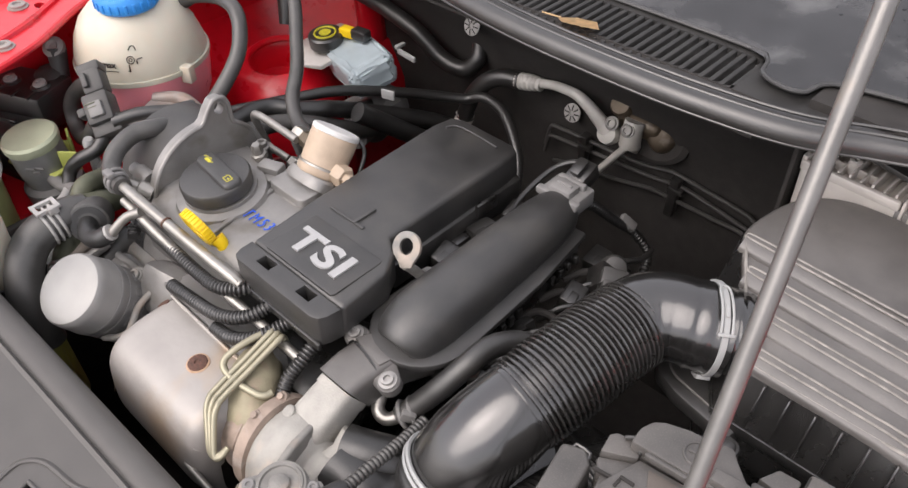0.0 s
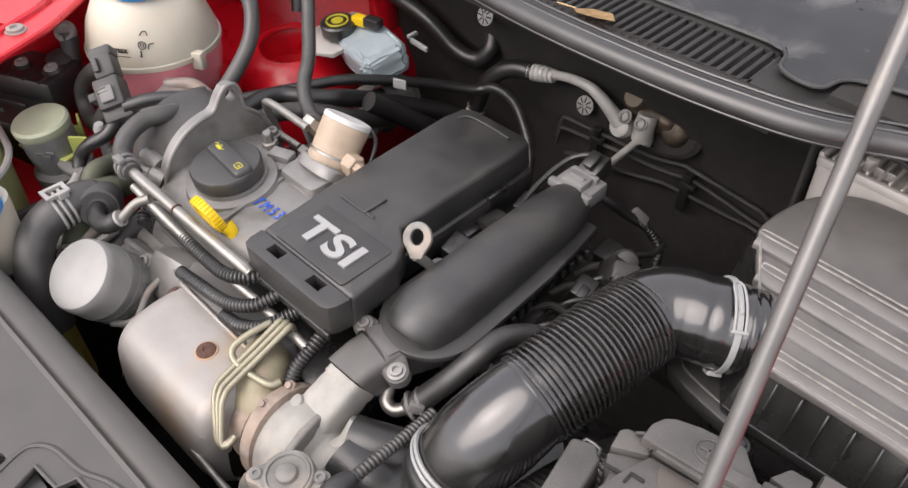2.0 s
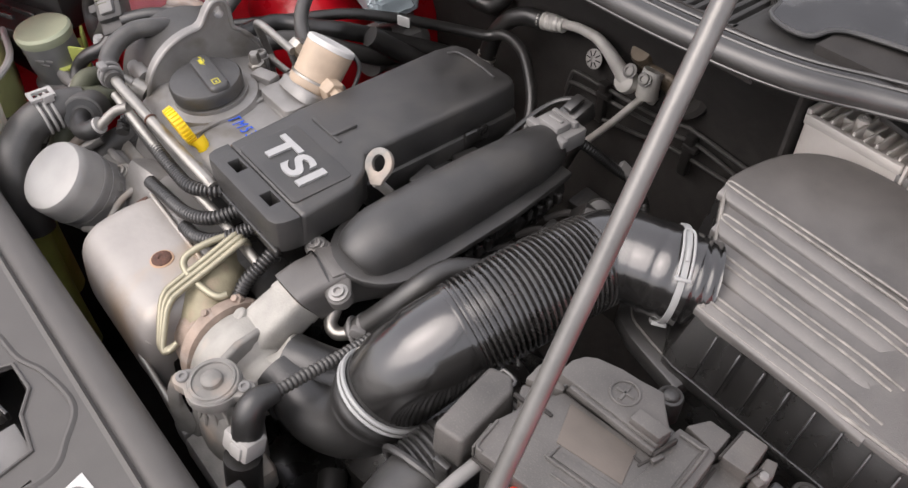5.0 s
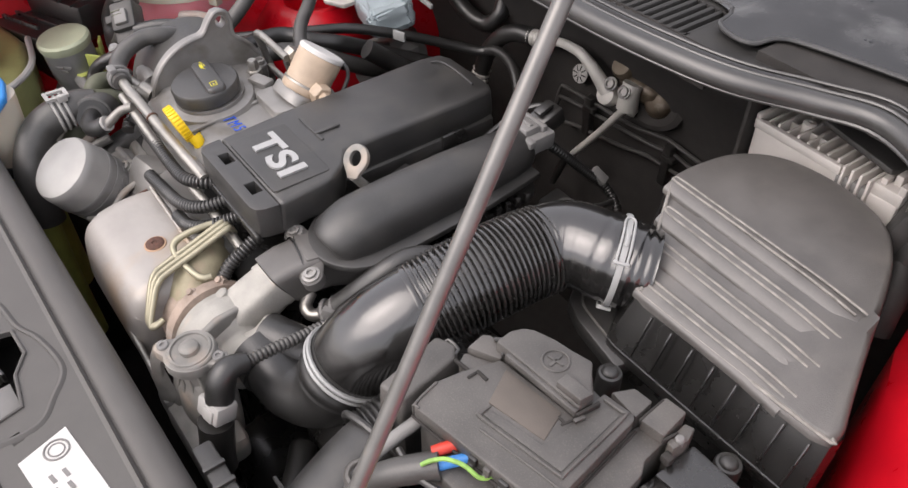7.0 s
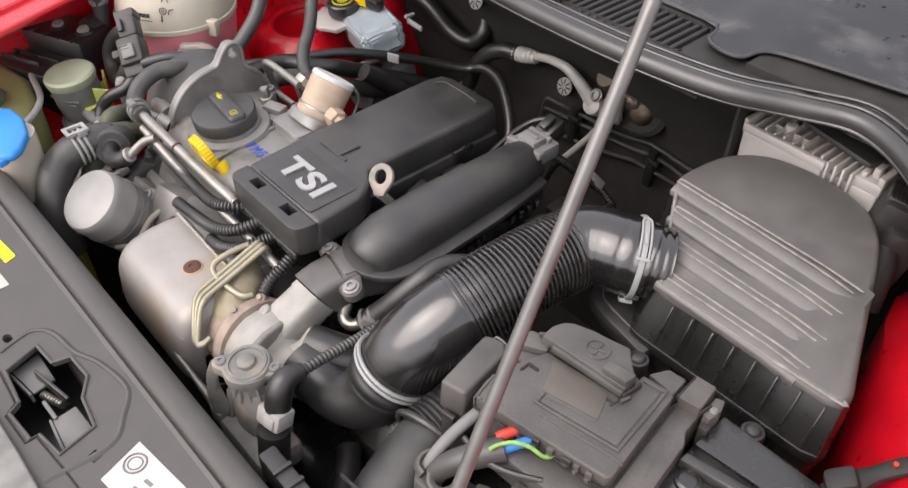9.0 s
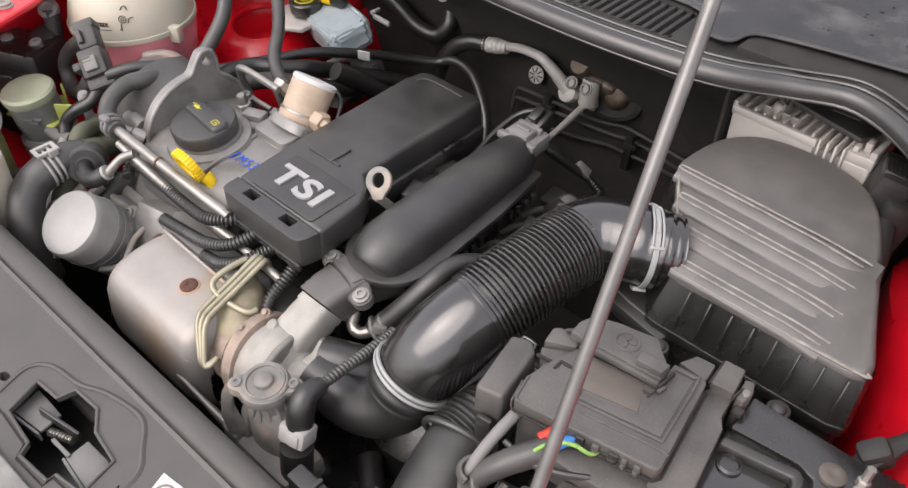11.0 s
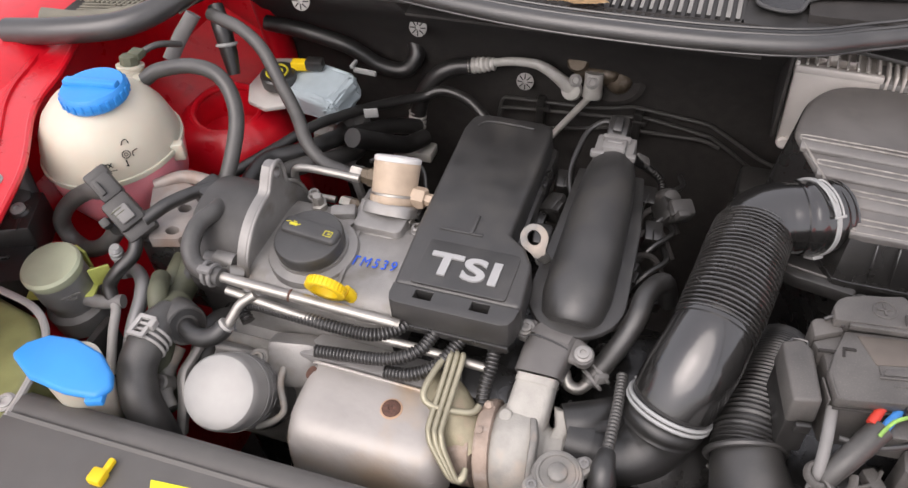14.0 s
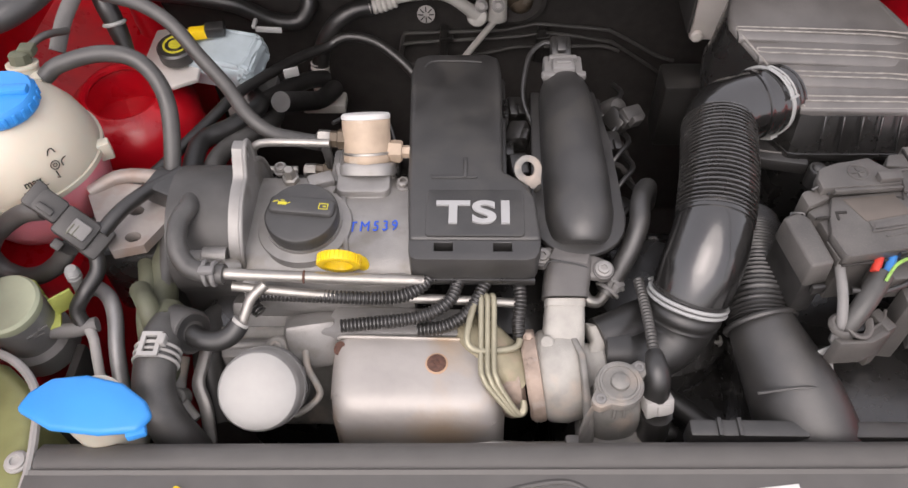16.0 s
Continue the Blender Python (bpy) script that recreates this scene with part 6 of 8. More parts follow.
hose([(-0.712, 0.335, 0.84), (-0.708, 0.362, 0.868), (-0.707, 0.390, 0.880), (-0.710, 0.430, 0.882), (-0.705, 0.455, 0.880), (-0.682, 0.478, 0.876), (-0.665, 0.512, 0.868), (-0.668, 0.555, 0.845), (-0.690, 0.600, 0.82), (-0.70, 0.65, 0.79)], 0.0108, "grey rubber heater hose behind the timing cover", "rubber_d")
hose([(-0.846, 0.448, 0.972), (-0.83, 0.458, 0.981), (-0.79, 0.465, 0.989), (-0.755, 0.462, 0.987), (-0.732, 0.450, 0.972), (-0.720, 0.43, 0.947), (-0.716, 0.39, 0.914), (-0.715, 0.34, 0.885), (-0.708, 0.29, 0.875), (-0.70, 0.24, 0.868), (-0.69, 0.20, 0.87)], 0.0088, "grey overflow hose arching from the coolant tank")
hose([(-0.625, 0.230, 0.931), (-0.643, 0.232, 0.931), (-0.660, 0.238, 0.933), (-0.670, 0.252, 0.941), (-0.672, 0.275, 0.948), (-0.668, 0.30, 0.945), (-0.69, 0.34, 0.92), (-0.70, 0.38, 0.90)], 0.0092, "grey rubber hose joining the long coolant pipe")
solo("hose_clip", joined(ring((-0.634, 0.2305, 0.931), (1, 0, 0), 0.0098, 0.0022, 20), ring((-0.642, 0.2315, 0.931), (1, 0.1, 0), 0.0102, 0.0022, 20), box((-0.638, 0.226, 0.942), (0.014, 0.008, 0.006), 0.002)), "conn", "grey spring clip on the coolant hose", "clip")
hose([(-0.83, 0.33, 0.85), (-0.79, 0.36, 0.865), (-0.75, 0.42, 0.87), (-0.715, 0.485, 0.872), (-0.69, 0.54, 0.87), (-0.66, 0.60, 0.855), (-0.635, 0.655, 0.835), (-0.607, 0.69, 0.825), (-0.585, 0.70, 0.832), (-0.56, 0.70, 0.832), (-0.53, 0.69, 0.825), (-0.49, 0.665, 0.80), (-0.47, 0.64, 0.77)], 0.0068, "thin black vacuum pipe crossing behind the head", "rubber_d")
hose([(-0.668, 0.556, 0.842), (-0.655, 0.600, 0.822), (-0.635, 0.655, 0.795), (-0.615, 0.685, 0.775)], 0.0115, "thick black hose by the brake fluid tank", "rubber_d")
hose([(-0.635, 0.53, 0.868), (-0.622, 0.575, 0.83), (-0.612, 0.63, 0.785), (-0.60, 0.67, 0.77)], 0.0125, "thick black hose behind the pump", "rubber_d")
hose([(-0.640, 0.760, 0.870), (-0.634, 0.748, 0.852), (-0.646, 0.738, 0.835), (-0.666, 0.732, 0.834), (-0.690, 0.728, 0.843), (-0.712, 0.724, 0.860), (-0.735, 0.720, 0.874), (-0.793, 0.716, 0.889), (-0.85, 0.715, 0.895)], 0.0115, "thick black hose below the bulkhead clips", "rubber_d")
hose([(-0.278, 0.262, 0.861), (-0.268, 0.275, 0.876), (-0.256, 0.290, 0.895), (-0.248, 0.308, 0.910), (-0.245, 0.33, 0.914), (-0.238, 0.352, 0.908), (-0.230, 0.368, 0.895), (-0.225, 0.378, 0.86)], 0.0098, "grey rubber hose below the charge pipe", "cover")
stub = thing("coolant_stub", "short steel coolant stub with a spring clip", "pipe", (-0.285, 0.255, 0.86))
part("pipe", tube([(-0.302, 0.262, 0.868), (-0.296, 0.253, 0.862), (-0.286, 0.253, 0.859), (-0.278, 0.262, 0.862)], 0.0058, 12, 6), "steel", stub)
part("clip", joined(ring((-0.2765, 0.2635, 0.863), (0.6, 0.7, 0.4), 0.0112, 0.002, 20), ring((-0.271, 0.27, 0.867), (0.6, 0.7, 0.4), 0.0115, 0.002, 20), box((-0.268, 0.2605, 0.872), (0.012, 0.006, 0.010), 0.001, (0, 20, 40))), "conn", stub)
hose([(-0.290, 0.213, 0.858), (-0.27, 0.222, 0.858), (-0.245, 0.24, 0.85), (-0.22, 0.26, 0.83)], 0.019, "thick black rubber hose from the turbocharger", "rubber_d", seg=20)
hose([(-0.225, 0.20, 0.78), (-0.20, 0.18, 0.78), (-0.175, 0.155, 0.785), (-0.14, 0.135, 0.80)], 0.012, "dark hose low down behind the radiator", "rubber_d")

# front left: radiator hose and disc valve
rh = thing("radiator_hose", "thick grey radiator hose with a pale spring clip", "hose", (-0.68, 0.15, 0.8))
part("hose", tube([(-0.683, 0.205, 0.883), (-0.684, 0.185, 0.888), (-0.685, 0.165, 0.884), (-0.684, 0.145, 0.874), (-0.676, 0.128, 0.855), (-0.664, 0.118, 0.83), (-0.655, 0.115, 0.78)], 0.0185, 20, 7), "rubber", rh)
for o in (0.0, 0.006, 0.012):
    part("clip_band", ring((-0.6845, 0.178 - o, 0.887 - 0.15 * o), (0, 1, 0.1), 0.0192, 0.0016, 28), "grey_l", rh)
part("clip_ear", holed_plate([(-0.693, 0.160), (-0.675, 0.160), (-0.675, 0.184), (-0.693, 0.184)], [[(-0.689, 0.164), (-0.679, 0.164), (-0.679, 0.180), (-0.689, 0.180)]], 0.9065, 0.9095), "grey_l", rh)
part("clip_tab", box((-0.674, 0.176, 0.908), (0.006, 0.010, 0.008), 0.001), "grey_l", rh)
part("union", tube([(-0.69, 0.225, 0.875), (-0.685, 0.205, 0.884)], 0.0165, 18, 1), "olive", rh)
dv = thing("check_valve", "black round check valve with an angled hose", "valve", (-0.665, 0.2, 0.87))
part("drum", lathe([(0.018, -0.022), (0.0208, -0.019), (0.0208, 0.010), (0.0195, 0.012), (0.0175, 0.0125)], (-0.668, 0.203, 0.882), (0.80, -0.45, 0.35), 32), "rubber", dv)
part("face", lathe([(0.0178, 0.010), (0.0172, 0.0132), (0.011, 0.0130), (0.0105, 0.009), (0, 0.009)], (-0.668, 0.203, 0.882), (0.80, -0.45, 0.35), 32), "rubber_d", dv, "dark ribbed face")
part("angled_hose", tube([(-0.662, 0.199, 0.885), (-0.648, 0.190, 0.886), (-0.632, 0.188, 0.888), (-0.620, 0.192, 0.893), (-0.613, 0.199, 0.899)], 0.0092, 14, 6), "rubber_d", dv)
part("collar", tube([(-0.618, 0.194, 0.895), (-0.611, 0.201, 0.901)], 0.0082, 14, 1), "grey_l", dv, "pale hose collar")
# greenish bounce light is part of the colour of these three hoses
hose([(-0.712, 0.33, 0.872), (-0.712, 0.29, 0.868), (-0.704, 0.25, 0.866), (-0.697, 0.22, 0.872), (-0.69, 0.19, 0.865), (-0.685, 0.15, 0.80)], 0.0135, "coolant hose beside the timing cover with greenish bounce light painted in", "olive")
hose([(-0.735, 0.30, 0.862), (-0.72, 0.26, 0.87), (-0.712, 0.22, 0.868), (-0.706, 0.19, 0.84), (-0.70, 0.16, 0.78)], 0.010, "grey hose dropping behind the blue cap with greenish bounce light painted in", "olive")
hose([(-0.72, 0.245, 0.885), (-0.70, 0.215, 0.895), (-0.70, 0.20, 0.85)], 0.010, "small hose stub with greenish bounce light painted in", "olive")
hose([(-0.635, 0.285, 0.80), (-0.66, 0.24, 0.84), (-0.66, 0.20, 0.83), (-0.65, 0.16, 0.79)], 0.014, "grey hose under the disc valve")


# ---- coolant tank ----
def coolant_tank():
    ct = thing("coolant_tank", "round milky coolant tank holding pink coolant", "coolant tank", (-0.866, 0.40, 0.85))
    c = (-0.872, 0.392, 0.917)
    part("upper_shell", lathe([(0.0785, 0), (0.0785, 0.004), (0.0765, 0.016), (0.071, 0.034), (0.061, 0.052), (0.047, 0.066), (0.036, 0.072), (0.032, 0.075), (0.0, 0.075)], c, seg=48), "milky", ct)
    part("lower_shell", lathe([(0.0, -0.095), (0.04, -0.090), (0.062, -0.072), (0.0735, -0.048), (0.0775, -0.022), (0.0783, -0.004), (0.0784, 0.0)], c, seg=48), "pink", ct, "lower half pink with coolant")
    part("seam", lathe([(0.078, -0.003), (0.0812, -0.003), (0.0812, 0.003), (0.078, 0.003)], c, seg=48), "milky", ct)
    part("tab", box((-0.791, 0.404, 0.914), (0.014, 0.012, 0.022), 0.002, (0, 0, 25)), "milky", ct)
    part("neck", lathe([(0.034, 0.074), (0.033, 0.084), (0.031, 0.09)], (-0.858, 0.386, 0.915), seg=32), "milky", ct)
    cap = part("cap", joined(lathe([(0.034, 0.072), (0.036, 0.075), (0.036, 0.086), (0.033, 0.090), (0, 0.092)], (-0.858, 0.386, 0.915), (0, 0, 1), 36), box((-0.858, 0.386, 1.0065), (0.064, 0.012, 0.009), 0.003, (0, 0, 8))), "blue", ct, "blue ribbed screw cap")
    part("cap_rib", joined(*[box((-0.858 + 0.0362 * math.cos(a), 0.386 + 0.0362 * math.sin(a), 0.9955), (0.002, 0.004, 0.010), 0.0008, (0, 0, math.degrees(a))) for a in np.linspace(0, 6.2832, 25)[:-1]]), "blue", cap)
    part("outlet", tube([(-0.868, 0.44, 0.965), (-0.858, 0.446, 0.969), (-0.846, 0.449, 0.972)], [0.010, 0.0085, 0.0085], 14, 4), "milky", ct)
    part("rear_neck", lathe([(0.016, 0), (0.015, 0.018), (0.016, 0.019), (0.016, 0.022), (0, 0.022)], (-0.868, 0.452, 0.962), (0, 0.3, 1), 22), "milky", ct)
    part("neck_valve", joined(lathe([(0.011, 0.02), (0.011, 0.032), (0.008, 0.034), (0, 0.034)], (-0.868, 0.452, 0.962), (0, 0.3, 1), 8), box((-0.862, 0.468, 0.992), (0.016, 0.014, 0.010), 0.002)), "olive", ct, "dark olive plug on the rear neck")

    def on_tank(az, z):
        r = float(np.interp(z - 0.915, [0, 0.004, 0.016, 0.034, 0.052], [0.0785, 0.0785, 0.0765, 0.071, 0.061])) + 0.0016
        n = Vector((math.cos(radians(az)), math.sin(radians(az)), 0.32)).normalized()
        p = Vector((c[0] + r * math.cos(radians(az)), c[1] + r * math.sin(radians(az)), z))
        return Matrix.Translation(p) @ n.to_track_quat("Z", "Y").to_matrix().to_4x4()
    part("level_word", writing("max", 0.010, on_tank(-55, 0.941), 0.0003, 0, 0.0002), "black_ink", ct, "black level word")
    under = box((0, -0.006, 0), (0.024, 0.0008, 0.0004), 0)
    bmesh.ops.transform(under, matrix=on_tank(-55, 0.940), verts=under.verts)
    part("level_line", under, "black_ink", ct)
    for shape, az, z in ((ring((0, 0, 0), (0, 0, 1), 0.0042, 0.0005, 20), -35, 0.946), (ring((0, 0, 0), (0, 0, 1), 0.0018, 0.0004, 12), -35, 0.946), (tube([(-0.003, 0, 0), (0, 0.004, 0), (0.004, 0.004, 0), (0.005, -0.001, 0)], 0.0006, 6, 2), -33, 0.956),
                         (tube([(0, 0.005, 0), (0, -0.003, 0), (-0.002, -0.001, 0)], 0.0007, 6, 1), -37, 0.936), (tube([(-0.004, -0.004, 0), (-0.003, 0.001, 0), (0.003, 0.002, 0)], 0.0006, 6, 2), -27, 0.945)):
        bmesh.ops.transform(shape, matrix=on_tank(az, z), verts=shape.verts)
        part("pictogram_stroke", shape, "black_ink", ct)


coolant_tank()


# ---- left side: valves, canister, boxes, caps ----
can = thing("valve_canister", "zinc plated valve canister on a grey bracket", "canister", (-0.838, 0.225, 0.82))
part("lid", lathe([(0.030, -0.012), (0.0315, -0.008), (0.0315, -0.002), (0.029, 0.001), (0, 0.002)], (-0.838, 0.222, 0.895), (0, -0.1, 1), 32), "can", can)
part("drum", lathe([(0.026, -0.07), (0.0295, -0.04), (0.0295, -0.012)], (-0.838, 0.222, 0.895), (0, -0.1, 1), 32), "filter_b", can, "grey metal drum with a label")
part("print_bar", joined(*[box((-0.816 + 0.003 * i, 0.204 + 0.004 * i, 0.868 - 0.005 * (i % 2)), (0.010, 0.0012, 0.0025), 0, (0, 0, 40)) for i in range(3)]), "conn", can)
part("foot", lathe([(0.02, -0.10), (0.034, -0.09), (0.034, -0.065), (0.027, -0.06)], (-0.838, 0.222, 0.895), (0, -0.1, 1), 28), "conn", can, "grey plastic foot")
part("bracket", joined(prism([(-0.858, 0.268), (-0.832, 0.262), (-0.806, 0.240), (-0.800, 0.222), (-0.83, 0.212), (-0.870, 0.198), (-0.882, 0.228)], 0.853, 0.857, 0.001), box((-0.838, 0.262, 0.866), (0.02, 0.003, 0.026), 0.001, (0, 0, -20)), box((-0.80, 0.243, 0.868), (0.022, 0.003, 0.024), 0.001, (0, 0, 40))), "lime_plate_light", can, "lime green plated bracket")
part("spout", tube([(-0.812, 0.222, 0.848), (-0.79, 0.222, 0.85), (-0.768, 0.228, 0.852)], 0.0075, 12, 5), "conn", can)

vv = thing("solenoid_valve", "dark grey solenoid valve with a plug", "valve", (-0.785, 0.30, 0.88))
part("plug", joined(box((-0.802, 0.300, 0.943), (0.030, 0.024, 0.024), 0.004, (20, 38, -20)), box((-0.812, 0.304, 0.953), (0.012, 0.026, 0.022), 0.003, (20, 38, -20)), box((-0.798, 0.288, 0.952), (0.016, 0.006, 0.006), 0.001, (20, 38, -20))), "timing", vv, "dark grey cable plug")
part("body", joined(box((-0.781, 0.290, 0.921), (0.036, 0.030, 0.028), 0.004, (20, 38, -20)), box((-0.768, 0.288, 0.905), (0.022, 0.034, 0.024), 0.004, (20, 38, -20))), "timing", vv)
part("window", box((-0.772, 0.281, 0.930), (0.018, 0.016, 0.008), 0.002, (20, 38, -20)), "conn", vv, "ribbed translucent block")
for k in range(4):
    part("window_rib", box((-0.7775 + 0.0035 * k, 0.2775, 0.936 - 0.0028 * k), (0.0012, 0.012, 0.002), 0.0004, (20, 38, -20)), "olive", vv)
part("latch", box((-0.798, 0.276, 0.914), (0.010, 0.010, 0.018), 0.002, (20, 38, -20)), "timing", vv)
hose([(-0.815, 0.305, 0.930), (-0.838, 0.305, 0.925), (-0.868, 0.300, 0.905), (-0.885, 0.293, 0.882), (-0.880, 0.288, 0.862), (-0.860, 0.283, 0.854), (-0.836, 0.280, 0.862), (-0.812, 0.280, 0.880), (-0.795, 0.284, 0.90)], 0.0095, "grey hose looping round the solenoid valve")
hose([(-0.77, 0.285, 0.905), (-0.765, 0.265, 0.89), (-0.775, 0.245, 0.88), (-0.785, 0.235, 0.865), (-0.78, 0.225, 0.85)], 0.0075, "black hose from the solenoid valve to the canister", "rubber_d")
hose([(-0.76, 0.29, 0.915), (-0.745, 0.315, 0.92), (-0.725, 0.345, 0.918), (-0.70, 0.37, 0.915)], 0.0075, "short dark hose from the solenoid valve", "rubber_d")
solo("pressure_nipple", joined(lathe([(0.006, -0.03), (0.006, 0), (0.0075, 0.001), (0.0075, 0.004), (0.006, 0.005), (0.0075, 0.006), (0.0075, 0.009), (0.006, 0.010), (0.007, 0.012), (0.005, 0.016), (0, 0.016)], (-0.795, 0.268, 0.872), (0.1, 0, 1), 14)), "white", "white ribbed plastic nipple", "nipple")
mount = thing("engine_mount", "bare steel engine mount bracket with holes", "engine mount", (-0.745, 0.32, 0.88))
part("plate", holed_plate([(-0.80, 0.355), (-0.77, 0.372), (-0.715, 0.365), (-0.70, 0.34), (-0.725, 0.29), (-0.755, 0.282), (-0.775, 0.31)], [oval(-0.744, 0.334, 0.008, 0.0065, 14), oval(-0.738, 0.300, 0.008, 0.0065, 14)], 0.885, 0.897), "steel_mount", mount)
part("block", box((-0.745, 0.325, 0.83), (0.08, 0.07, 0.10), 0.01), "side", mount)
part("rib", tube([(-0.80, 0.36, 0.895), (-0.77, 0.378, 0.90), (-0.72, 0.376, 0.90)], 0.008, 10, 5), "steel_mount", mount)

wash = thing("washer_filler", "blue flip lid on the washer filler neck", "washer filler", (-0.715, 0.115, 0.86))
lid_out = [(-0.772, 0.103), (-0.766, 0.118), (-0.750, 0.131), (-0.722, 0.134), (-0.690, 0.127), (-0.668, 0.112), (-0.660, 0.100), (-0.668, 0.086), (-0.70, 0.083), (-0.74, 0.087)]
part("lid", prism(lid_out, 0.911, 0.926, 0.005, 3, lambda x, y: 0.921 + 0.07 * (y - 0.10)), "blue", wash)
part("lid_tab", box((-0.672, 0.089, 0.912), (0.016, 0.012, 0.008), 0.002, (0, 0, 20)), "blue", wash)
part("neck", lathe([(0.024, -0.066), (0.025, -0.02), (0.026, 0.0), (0.026, 0.012)], (-0.716, 0.113, 0.900), (0, 0, 1), 28), "milky", wash, "milky plastic neck")
part("neck_band", lathe([(0.0235, -0.08), (0.0255, -0.078), (0.0255, -0.066), (0.0235, -0.064)], (-0.716, 0.113, 0.900), (0, 0, 1), 28), "rubber_d", wash, "dark rubber band")
# lime light through the neck is painted as its colour
part("lower_neck", lathe([(0.030, -0.26), (0.027, -0.12), (0.0235, -0.08)], (-0.716, 0.113, 0.900), (0, 0, 1), 28), "lime_plate_light", wash, "lower neck with lime light painted in")

relay = thing("relay_box", "black relay boxes beside the coolant tank", "relay box", (-0.93, 0.25, 0.88))
part("upper_box", box((-0.978, 0.258, 0.872), (0.15, 0.062, 0.05), 0.004, (0, 0, 24)), "black", relay)
part("lower_box", box((-0.955, 0.208, 0.835), (0.14, 0.055, 0.07), 0.004, (0, 0, 24)), "black", relay)
for k in range(5):
    part("box_rib", box((-1.0 + 0.022 * k, 0.222 + 0.0098 * k, 0.897), (0.004, 0.018, 0.003), 0.001, (0, 0, 24)), "black", relay)
for k in range(2):
    part("lid_plate", box((-0.965 - 0.012 * k, 0.212 - 0.022 * k, 0.872), (0.11, 0.004, 0.006), 0.001, (0, 0, 24)), "side", relay)
for x, y in ((-0.963, 0.260), (-0.924, 0.279)):
    part("screw_boss", lathe([(0.012, -0.006), (0.012, 0.0), (0.010, 0.002), (0, 0.002)], (x, y, 0.898), seg=20), "black", relay)
    part("screw", lathe([(0.008, 0), (0.008, 0.003), (0.0035, 0.004), (0.003, 0.002), (0, 0.002)], (x, y, 0.900), (0.1, -0.2, 1), 20), "grey_l", relay)
part("side_knob", lathe([(0.017, -0.02), (0.017, 0.004), (0.012, 0.008), (0, 0.009)], (-0.945, 0.298, 0.895), (0.2, -0.3, 1), 18), "timing", relay)
part("post", tube([(-0.925, 0.300, 0.85), (-0.940, 0.312, 0.895), (-0.950, 0.320, 0.922)], [0.010, 0.010, 0.012], 12, 4), "timing", relay, "dark bent stay")
part("post_head", lathe([(0.0135, -0.003), (0.0135, 0.003), (0.008, 0.006), (0.005, 0.003), (0, 0.003)], (-0.950, 0.318, 0.924), (0.35, -0.5, 0.8), 22), "grey_l", relay, "round pale rivet head")

# lamp housing: greenish bounce light is put into its colour
head_lamp = thing("headlamp_housing", "grey rear of a headlamp beside the front panel, greenish bounce light painted in", "headlamp", (-0.85, 0.08, 0.85))
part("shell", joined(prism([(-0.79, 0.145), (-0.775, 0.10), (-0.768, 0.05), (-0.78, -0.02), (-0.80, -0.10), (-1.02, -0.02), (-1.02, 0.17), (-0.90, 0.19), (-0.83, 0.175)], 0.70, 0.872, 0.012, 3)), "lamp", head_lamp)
part("edge_trim", tube([(-0.90, 0.192, 0.875), (-0.83, 0.178, 0.877), (-0.79, 0.146, 0.877), (-0.774, 0.10, 0.876), (-0.768, 0.05, 0.875), (-0.78, -0.02, 0.87), (-0.80, -0.09, 0.86)], 0.004, 8, 6), "grey_l", head_lamp)
part("screw", bolt((-0.782, 0.078, 0.874), (0, 0, 1), 0.008, 0.004), "grey_l", head_lamp)
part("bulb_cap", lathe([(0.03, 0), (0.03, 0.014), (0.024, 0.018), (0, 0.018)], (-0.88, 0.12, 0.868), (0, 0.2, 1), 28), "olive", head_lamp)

# ---- brake fluid tank ----
bt = thing("brake_fluid_tank", "pale blue wrapped brake fluid tank with black cap", "fluid tank", (-0.74, 0.60, 0.85))
bag_rng = random.Random(11)
bag = box((0, 0, 0), (0.088, 0.066, 0.046), 0.014, seg=3)
bmesh.ops.subdivide_edges(bag, edges=bag.edges[:], cuts=2, use_grid_fill=True)
for v in bag.verts:
    v.co += Vector((bag_rng.uniform(-1, 1), bag_rng.uniform(-1, 1), bag_rng.uniform(-1, 1))) * 0.0017
bmesh.ops.transform(bag, matrix=pose(-0.712, 0.606, 0.872, 12, 0, -15), verts=bag.verts)
part("tank", bag, "paleblue", bt, "tank wrapped in crumpled pale film", angle=24)
part("cap", lathe([(0.021, -0.012), (0.0235, -0.010), (0.0235, 0.004), (0.021, 0.006), (0, 0.006)], (-0.766, 0.594, 0.897), (0, -0.1, 1), 28), "black", bt)
part("cap_print", joined(ring((-0.766, 0.593, 0.9035), (0, -0.1, 1), 0.014, 0.0015, 24, 1, 6), lathe([(0.008, 0), (0.008, 0.0008), (0, 0.0008)], (-0.766, 0.593, 0.9033), (0, -0.1, 1), 16)), "mark", bt, "yellow printed ring")
part("plug", joined(box((-0.742, 0.613, 0.905), (0.022, 0.014, 0.012), 0.002, (0, 0, 10))), "yellow", bt, "yellow sensor plug")
part("plug_body", box((-0.722, 0.617, 0.907), (0.024, 0.016, 0.014), 0.003, (0, 0, 10)), "black", bt)
